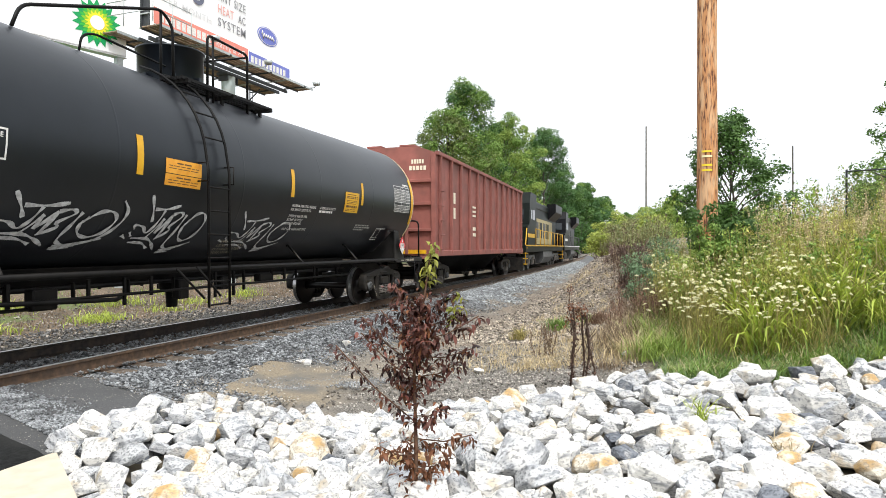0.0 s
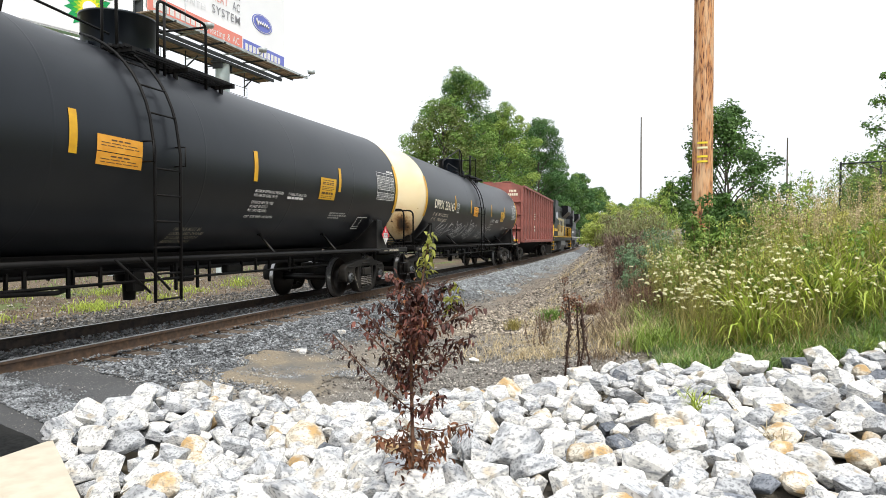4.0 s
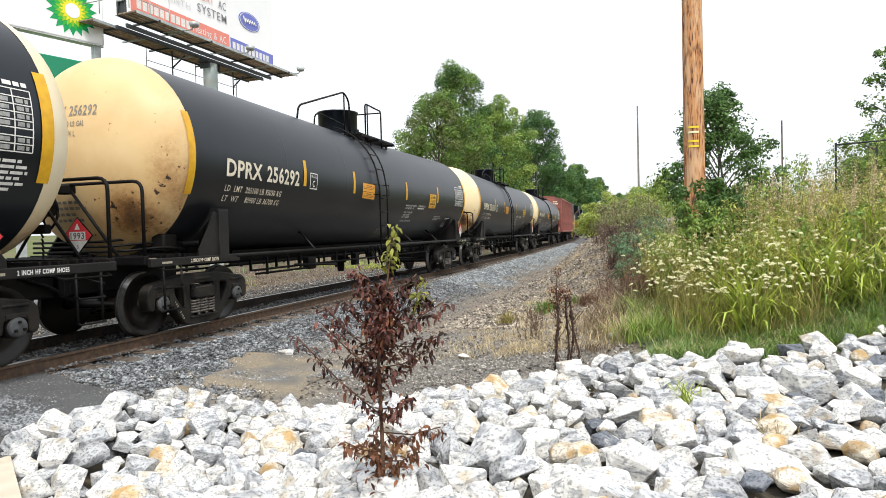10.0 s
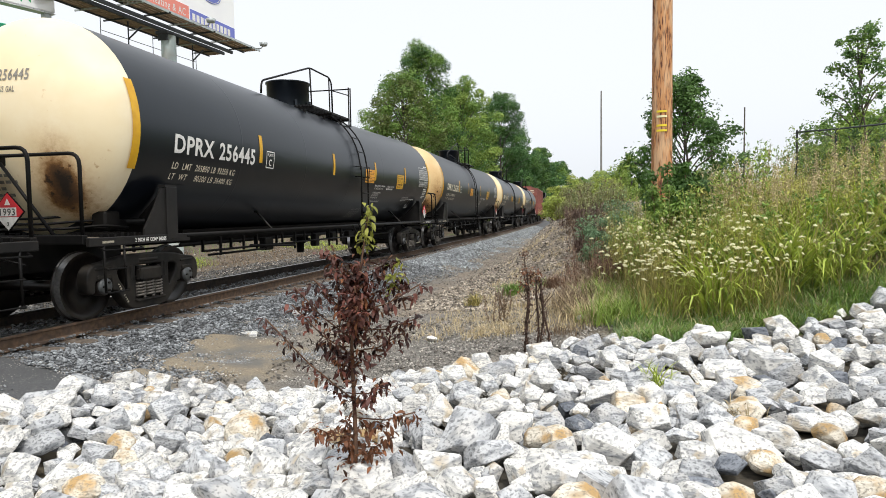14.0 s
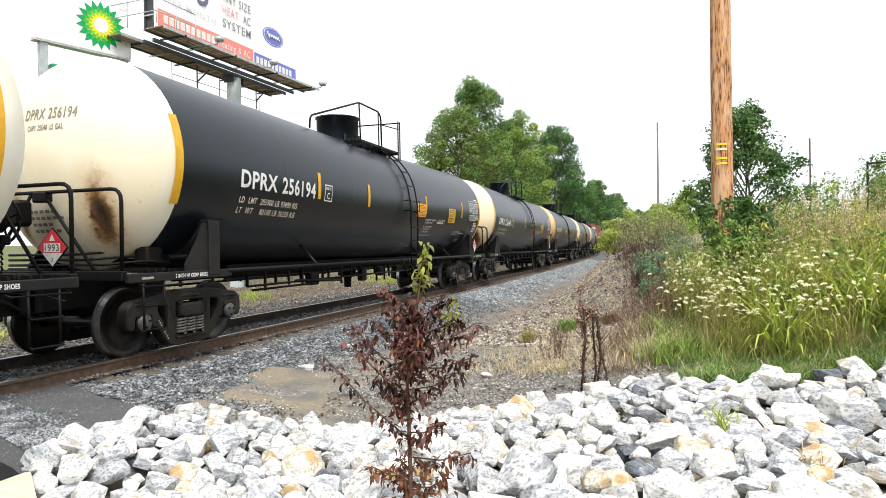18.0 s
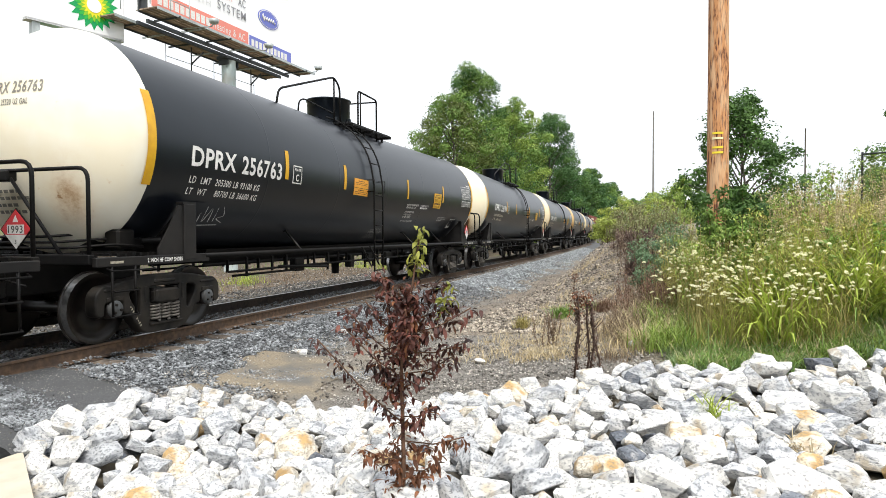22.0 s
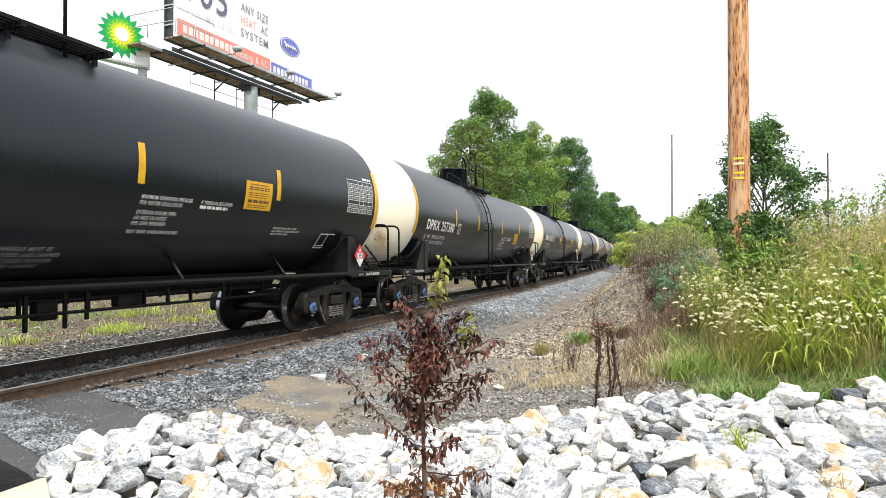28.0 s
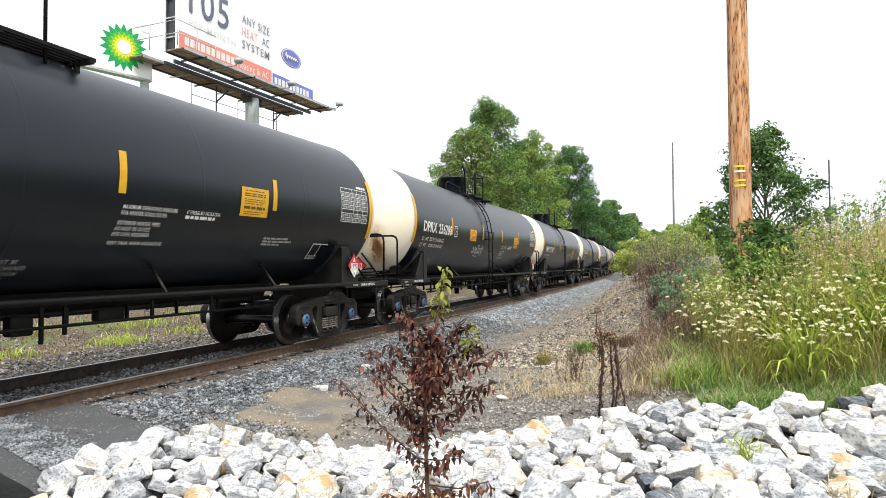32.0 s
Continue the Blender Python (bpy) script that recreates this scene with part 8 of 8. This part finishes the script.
def dead_stalks(x, y, h, seed, n=4, thick=0.011, twig=DARKTWIG):
    """Tangled dead stems clothed in dark husks, some with a rusty seed head."""
    b = thing("dead_stalks", "dead brown dock stalks with rusty seed heads", "weed", pose(x, y, ground_z(x, y)))
    rnd = random.Random(seed)
    for k in range(n):
        p = Vector((rnd.uniform(-0.15, 0.15), rnd.uniform(-0.06, 0.06), 0))
        q = p + Vector((rnd.uniform(-0.10, 0.10), rnd.uniform(-0.05, 0.05), h * rnd.uniform(0.75, 1.05)))
        line = [p] + [p.lerp(q, t) + Vector((rnd.uniform(-0.035, 0.035), rnd.uniform(-0.02, 0.02), 0)) for t in (0.25, 0.5, 0.75)] + [q]
        g = Geo()
        g.tube(line, thick, twig, 5)
        cs = []
        for a, c in zip(line, line[1:]):
            cs += [(*a.lerp(c, t), thick * 2.2) for t in (0.1, 0.3, 0.5, 0.7, 0.9)]
        curled(g, cs, DARKHUSK if thick > 0.005 else BROWNWEED, 0.032, seed + k, 9 if thick > 0.008 else 3, 0.3)
        for t in (0.45, 0.65, 0.8):
            a = p.lerp(q, t)
            c = a + Vector((rnd.uniform(-0.12, 0.12), rnd.uniform(-0.05, 0.05), 0.13))
            g.tube([a, c], thick * 0.4, twig, 4)
        if k % 2 == 0 and twig == DARKTWIG:
            curled(g, [(*(q + Vector((0, 0, 0.02))), 0.07)], RUSTSEED, 0.03, seed + 9 + k, 80, 0.35)
        part("stalk", g, b, fix=False)


DARKHUSK = leafmat("dark_husk", (0.12, 0.075, 0.055), (0.07, 0.042, 0.032), 0.1, 0.9)


dead_sapling()
dead_stalks(6.84, 7.45, 0.88, 92, 5, 0.012)
dead_stalks(6.05, 9.6, 0.50, 95, 9, 0.004, LIGHTTWIG)
dead_stalks(6.2, 12.2, 0.95, 98, 1, 0.006)


def tuft(x, y, h, n, material, seed, label, wide=0.12):
    rnd = random.Random(seed)
    g = Geo()
    blades(g, [(rnd.gauss(0, wide * 0.5), rnd.gauss(0, wide * 0.5), -0.02) for _ in range(n)], material, h * 0.5, h, 0.006, 0.7, seed)
    ob = tagged(part("grass_tuft", g, fix=False), label, "grass tuft", group="tufts on the verge")
    ob.matrix_basis = pose(x, y, ground_z(x, y) + 0.02)


tuft(8.02, 5.62, 0.42, 46, GRASS, 101, "green grass tuft growing between the riprap stones", 0.10)
tuft(5.70, 13.6, 0.42, 260, MIDLEAF, 102, "round green tuft on bare gravel", 0.22)
tuft(5.05, 12.6, 0.36, 170, OLIVE, 103, "round yellow-brown tuft on bare gravel", 0.14)
tuft(6.3, 13.8, 0.28, 130, MIDLEAF, 108, "low green tuft on bare gravel", 0.2)
tuft(6.62, 13.0, 0.46, 160, RUSTYWEED, 109, "rust-brown tuft on bare gravel", 0.18)
tuft(7.72, 8.75, 0.52, 260, LIGHTLEAF, 104, "bright green tuft at the foot of the slope", 0.36)
tuft(7.36, 8.9, 0.34, 170, DRYGRASS, 105, "dry straw tuft at the foot of the slope", 0.25)
tuft(8.55, 5.05, 0.22, 60, DRYGRASS, 106, "dry tuft caught between the riprap stones", 0.16)
tuft(7.05, 8.35, 0.20, 70, BROWNWEED, 107, "flattened brown tuft behind the riprap", 0.2)


def tree(x, y, h, w, seed, material, lobes=26, per=190, size=0.42, second=None, low=0.25, trunk=0.22, peak=0.7, label="broad leafy green tree with an uneven crown"):
    """Tapered trunk, limbs, and a crown of leafy clumps in uneven lobes; a larger peak draws the crown to a point."""
    rnd = random.Random(seed)
    b = thing("tree", label, "tree", pose(x, y, ground_z(x, y) - 0.1), group="trees along the track")
    g = Geo()
    for k in range(4):
        g.rod((0.1 * math.sin(k), 0.1 * math.cos(2 * k), h * 0.23 * k), (0.1 * math.sin(k + 1), 0.1 * math.cos(2 * k + 2), h * 0.23 * (k + 1)), trunk * (1 - 0.22 * k), BARK, 8, trunk * (0.78 - 0.22 * k) + 0.01, caps=False)
    part("trunk", g, b)
    cs = []
    for k in range(lobes):
        t = low + (0.97 - low) * (k + 0.5) / lobes
        a = k * 2.4 + rnd.uniform(-0.5, 0.5)
        f = (t - low) / (1 - low)
        prof = math.sin(math.pi * min(0.16 + 0.84 * f ** (1 / (0.6 + peak)), 1)) ** peak
        rad = w / 2 * prof * rnd.uniform(0.40, 0.95)
        c = Vector((rad * math.cos(a), rad * math.sin(a), h * t))
        g = Geo()
        g.tube([(0, 0, h * max(t - 0.16, 0.12)), (c.x * 0.5, c.y * 0.5, h * (t - 0.05)), tuple(c)], 0.05 if h > 7 else 0.015, BARK, 5)
        part("limb", g, b, fix=False)
        cs.append((c.x, c.y, c.z, w * rnd.uniform(0.12, 0.19) * (0.5 + 0.6 * prof)))
        for _ in range(3):
            d = Vector((rnd.gauss(0, 1), rnd.gauss(0, 1), rnd.gauss(0, 0.6))).normalized() * w * 0.13 * (0.5 + 0.6 * prof)
            cs.append((c.x + d.x, c.y + d.y, c.z + d.z, w * rnd.uniform(0.05, 0.10)))
    g = Geo()
    puffs(g, cs[::2], material, size, seed + 1, per, flat=0.8)
    puffs(g, cs[1::2], second or material, size, seed + 2, per, flat=0.8)
    tagged(part("crown", g, b, fix=False), kind="stuff")


OLIVELEAF = leafmat("olive_green_leaf", (0.17, 0.21, 0.055), (0.11, 0.15, 0.040))
YLEAF = leafmat("yellow_green_leaf", (0.38, 0.42, 0.09), (0.27, 0.33, 0.07))
FORESTLEAF = leafmat("forest_green_leaf", (0.080, 0.175, 0.050), (0.050, 0.12, 0.034))
tree(-9.4, 54, 13.8, 9.6, 201, OLIVELEAF, 40, 260, 0.21, MIDLEAF, 0.10, label="olive-green spreading tree beside the track")
tree(-10.2, 62, 18.8, 12.0, 202, MIDLEAF, 46, 260, 0.22, FORESTLEAF, 0.15, peak=0.95, label="tall green tree with a pointed crown")
tree(-7.9, 70, 16.4, 10.5, 203, MIDLEAF, 40, 260, 0.24, LIGHTLEAF, 0.10)
tree(-13.5, 90, 19.0, 12, 204, FORESTLEAF, 36, 220, 0.30, DARKLEAF, 0.1)
tree(-11.0, 118, 23.6, 14, 205, FORESTLEAF, 46, 240, 0.34, DARKLEAF, 0.1)
tree(-19.0, 122, 22.0, 15, 206, FORESTLEAF, 36, 220, 0.36, DARKLEAF, 0.1)
tree(-8.6, 128, 15.2, 9, 222, FORESTLEAF, 34, 220, 0.36, DARKLEAF, 0.05, label="dark green tree at the end of the wood")
tree(-9.5, 172, 17.5, 11, 223, DARKLEAF, 32, 200, 0.45, FORESTLEAF, 0.05, label="dark green tree at the end of the wood")
tree(-13.0, 240, 20.0, 14, 224, FORESTLEAF, 32, 200, 0.6, DARKLEAF, 0.05, label="dark green tree at the end of the wood")
tree(-20.0, 165, 24.0, 16, 207, DARKLEAF, 34, 200, 0.45, FORESTLEAF, 0.1)
tree(-24.0, 330, 34.0, 24, 208, FORESTLEAF, 38, 200, 0.75, MIDLEAF, 0.05)
tree(-36.0, 345, 38.0, 26, 209, FORESTLEAF, 36, 200, 0.75, DARKLEAF, 0.05)
tree(-20.0, 420, 32.0, 28, 210, MIDLEAF, 36, 200, 0.9, FORESTLEAF, 0.05)
tree(-9.0, 480, 24.0, 34, 211, MIDLEAF, 32, 200, 1.0, FORESTLEAF, 0.05)
tree(9.25, 14.7, 3.75, 2.3, 213, SHRUBLEAF, 46, 85, 0.080, DARKLEAF, 0.22, 0.035, label="dark green leafy young tree behind the pole")
tree(12.75, 15.2, 4.15, 1.7, 214, MIDLEAF, 30, 55, 0.075, DARKLEAF, 0.25, 0.03, label="slender open-crowned young tree by the fence")
tree(9.0, 38, 2.7, 2.4, 215, LIGHTLEAF, 16, 90, 0.13, MIDLEAF, 0.15, 0.05)
tree(7.4, 60, 3.3, 4.0, 216, LIGHTLEAF, 18, 120, 0.18, BLUELEAF, 0.1, 0.06)
tree(5.8, 85, 3.6, 5.0, 217, LIGHTLEAF, 18, 120, 0.25, YLEAF, 0.1, 0.08)
tree(12.5, 45, 1.8, 6.0, 218, MIDLEAF, 18, 120, 0.2, BLUELEAF, 0.1, 0.08)
tree(19, 34, 3.4, 7.0, 219, MIDLEAF, 20, 150, 0.2, LIGHTLEAF, 0.1, 0.1)
tree(14, 90, 3.5, 12.0, 220, MIDLEAF, 20, 150, 0.35, DARKLEAF, 0.1, 0.1)
tree(30, 60, 6.0, 14.0, 221, MIDLEAF, 20, 150, 0.35, LIGHTLEAF, 0.1, 0.1)

# chain-link fence on top of the slope
fence = thing("chain_link_fence", "rusty chain-link fence overgrown by weeds", "fence")
posts = [(11.6, 15.3), (12.1, 14.5), (13.1, 12.9), (14.1, 11.3)]
for x, y in posts:
    g = Geo()
    g.rod((x, y, ground_z(x, y) - 0.1), (x, y, ground_z(x, y) + 1.92), 0.022, DARKSTEEL, 8)
    part("fence_post", g, fence)
g = Geo()
g.tube([(x, y, ground_z(x, y) + 1.88) for x, y in posts], 0.018, DARKSTEEL, 6)
part("top_rail", g, fence)
g = Geo()
for (a, b), (c, d) in zip(posts, posts[1:]):
    z0 = (ground_z(a, b) + ground_z(c, d)) / 2 + 0.1
    for k in range(-26, 26):
        for q0, q1 in (((k, 0), (k + 26, 1)), ((k + 26, 0), (k, 1))):
            (t0, h0), (t1, h1) = ((v[0] / 26, v[1]) for v in (q0, q1))
            lo, hi = sorted(((t0, h0), (t1, h1)))
            cl = [(t, lo[1] + (hi[1] - lo[1]) * (t - lo[0]) / (hi[0] - lo[0])) for t in (max(lo[0], 0), min(hi[0], 1))]
            g.tube([(a + (c - a) * t, b + (d - b) * t, z0 + 1.75 * h) for t, h in cl], 0.002, DARKSTEEL, 3)
tagged(part("wire_mesh", g, fence, fix=False), kind="stuff")
g = Geo()
g.rod((11.34, 19.31, 0.5), (11.34, 19.31, 4.18), 0.03, BARK, 7, 0.018)
tagged(part("fence_stake", g), "thin bare wooden stake behind the weeds", "stake")

# ---- ties, last ----
TIEMESH = []
for k in range(6):
    rnd = random.Random(300 + k)
    g = Geo()
    g.box((0, 0, 0), (2.6 + rnd.uniform(-0.06, 0.06), 0.22, 0.16), TIE, (0, 0, rnd.uniform(-1.2, 1.2)), 0.018)
    TIEMESH.append(g.mesh("tie"))
PLATE = Geo().box((0, 0, 0), (0.34, 0.19, 0.02), RAIL).mesh("tie_plate")
for k in range(190):
    s = 1.5 + 0.53 * k
    p = track(s)
    th = BEND * max(s - BEND_FROM, 0)
    t = part("tie", TIEMESH[k % 6], rails, m=Matrix.LocRotScale((p.x, p.y, -0.268), Euler((0, 0, th)), None))
    if k < 60:
        for side in (-1, 1):
            part("tie_plate", PLATE, t, m=pose(side * 0.7525, 0, 0.085))


# ---- the train's way ----
MOVED = [(0, 0.0), (2, 8.59), (4, 17.18), (6, 25.81), (8, 34.50), (10, 43.24), (12, 52.00), (14, 60.76), (16, 69.50), (18, 78.25), (20, 87.01), (22, 95.80), (24, 104.59), (26, 113.39), (28, 122.12), (30, 131.02), (32, 139.78)]


def moved(t):
    """How far the train has gone by t seconds."""
    i = min(int(t // 2), len(MOVED) - 2)
    p = [MOVED[max(min(j, len(MOVED) - 1), 0)][1] for j in (i - 1, i, i + 1, i + 2)]
    if i == 0:
        p[0] = 2 * p[1] - p[2]
    if i == len(MOVED) - 2:
        p[3] = 2 * p[2] - p[1]
    u = (t - 2 * i) / 2
    m0, m1 = (p[2] - p[0]) / 2, (p[3] - p[1]) / 2
    return (2 * u**3 - 3 * u**2 + 1) * p[1] + (u**3 - 2 * u**2 + u) * m0 + (3 * u**2 - 2 * u**3) * p[2] + (u**3 - u**2) * m1


def car_pose(s, half):
    a, b = track(s - half), track(s + half)
    d = b - a
    return Matrix.LocRotScale((a + b) / 2, Euler((0, 0, math.atan2(-d.x, d.y))), None)


def motions():
    for car, at, half, wheels in TRAIN:
        walk(car, [(t / 2, car_pose(at + moved(t / 2), half)) for t in range(65)])
        for wheel, y, r in wheels:
            rows = []
            for k in range(247):
                t = min(k * 0.13, 32.0)
                rows.append((t, Matrix.Translation((0, y, r)) @ Matrix.Rotation(-moved(t) / r, 4, "X")))
            if rows[-1][0] < 32.0:
                rows.append((32.0, Matrix.Translation((0, y, r)) @ Matrix.Rotation(-moved(32.0) / r, 4, "X")))
            walk(wheel, rows)


motions()
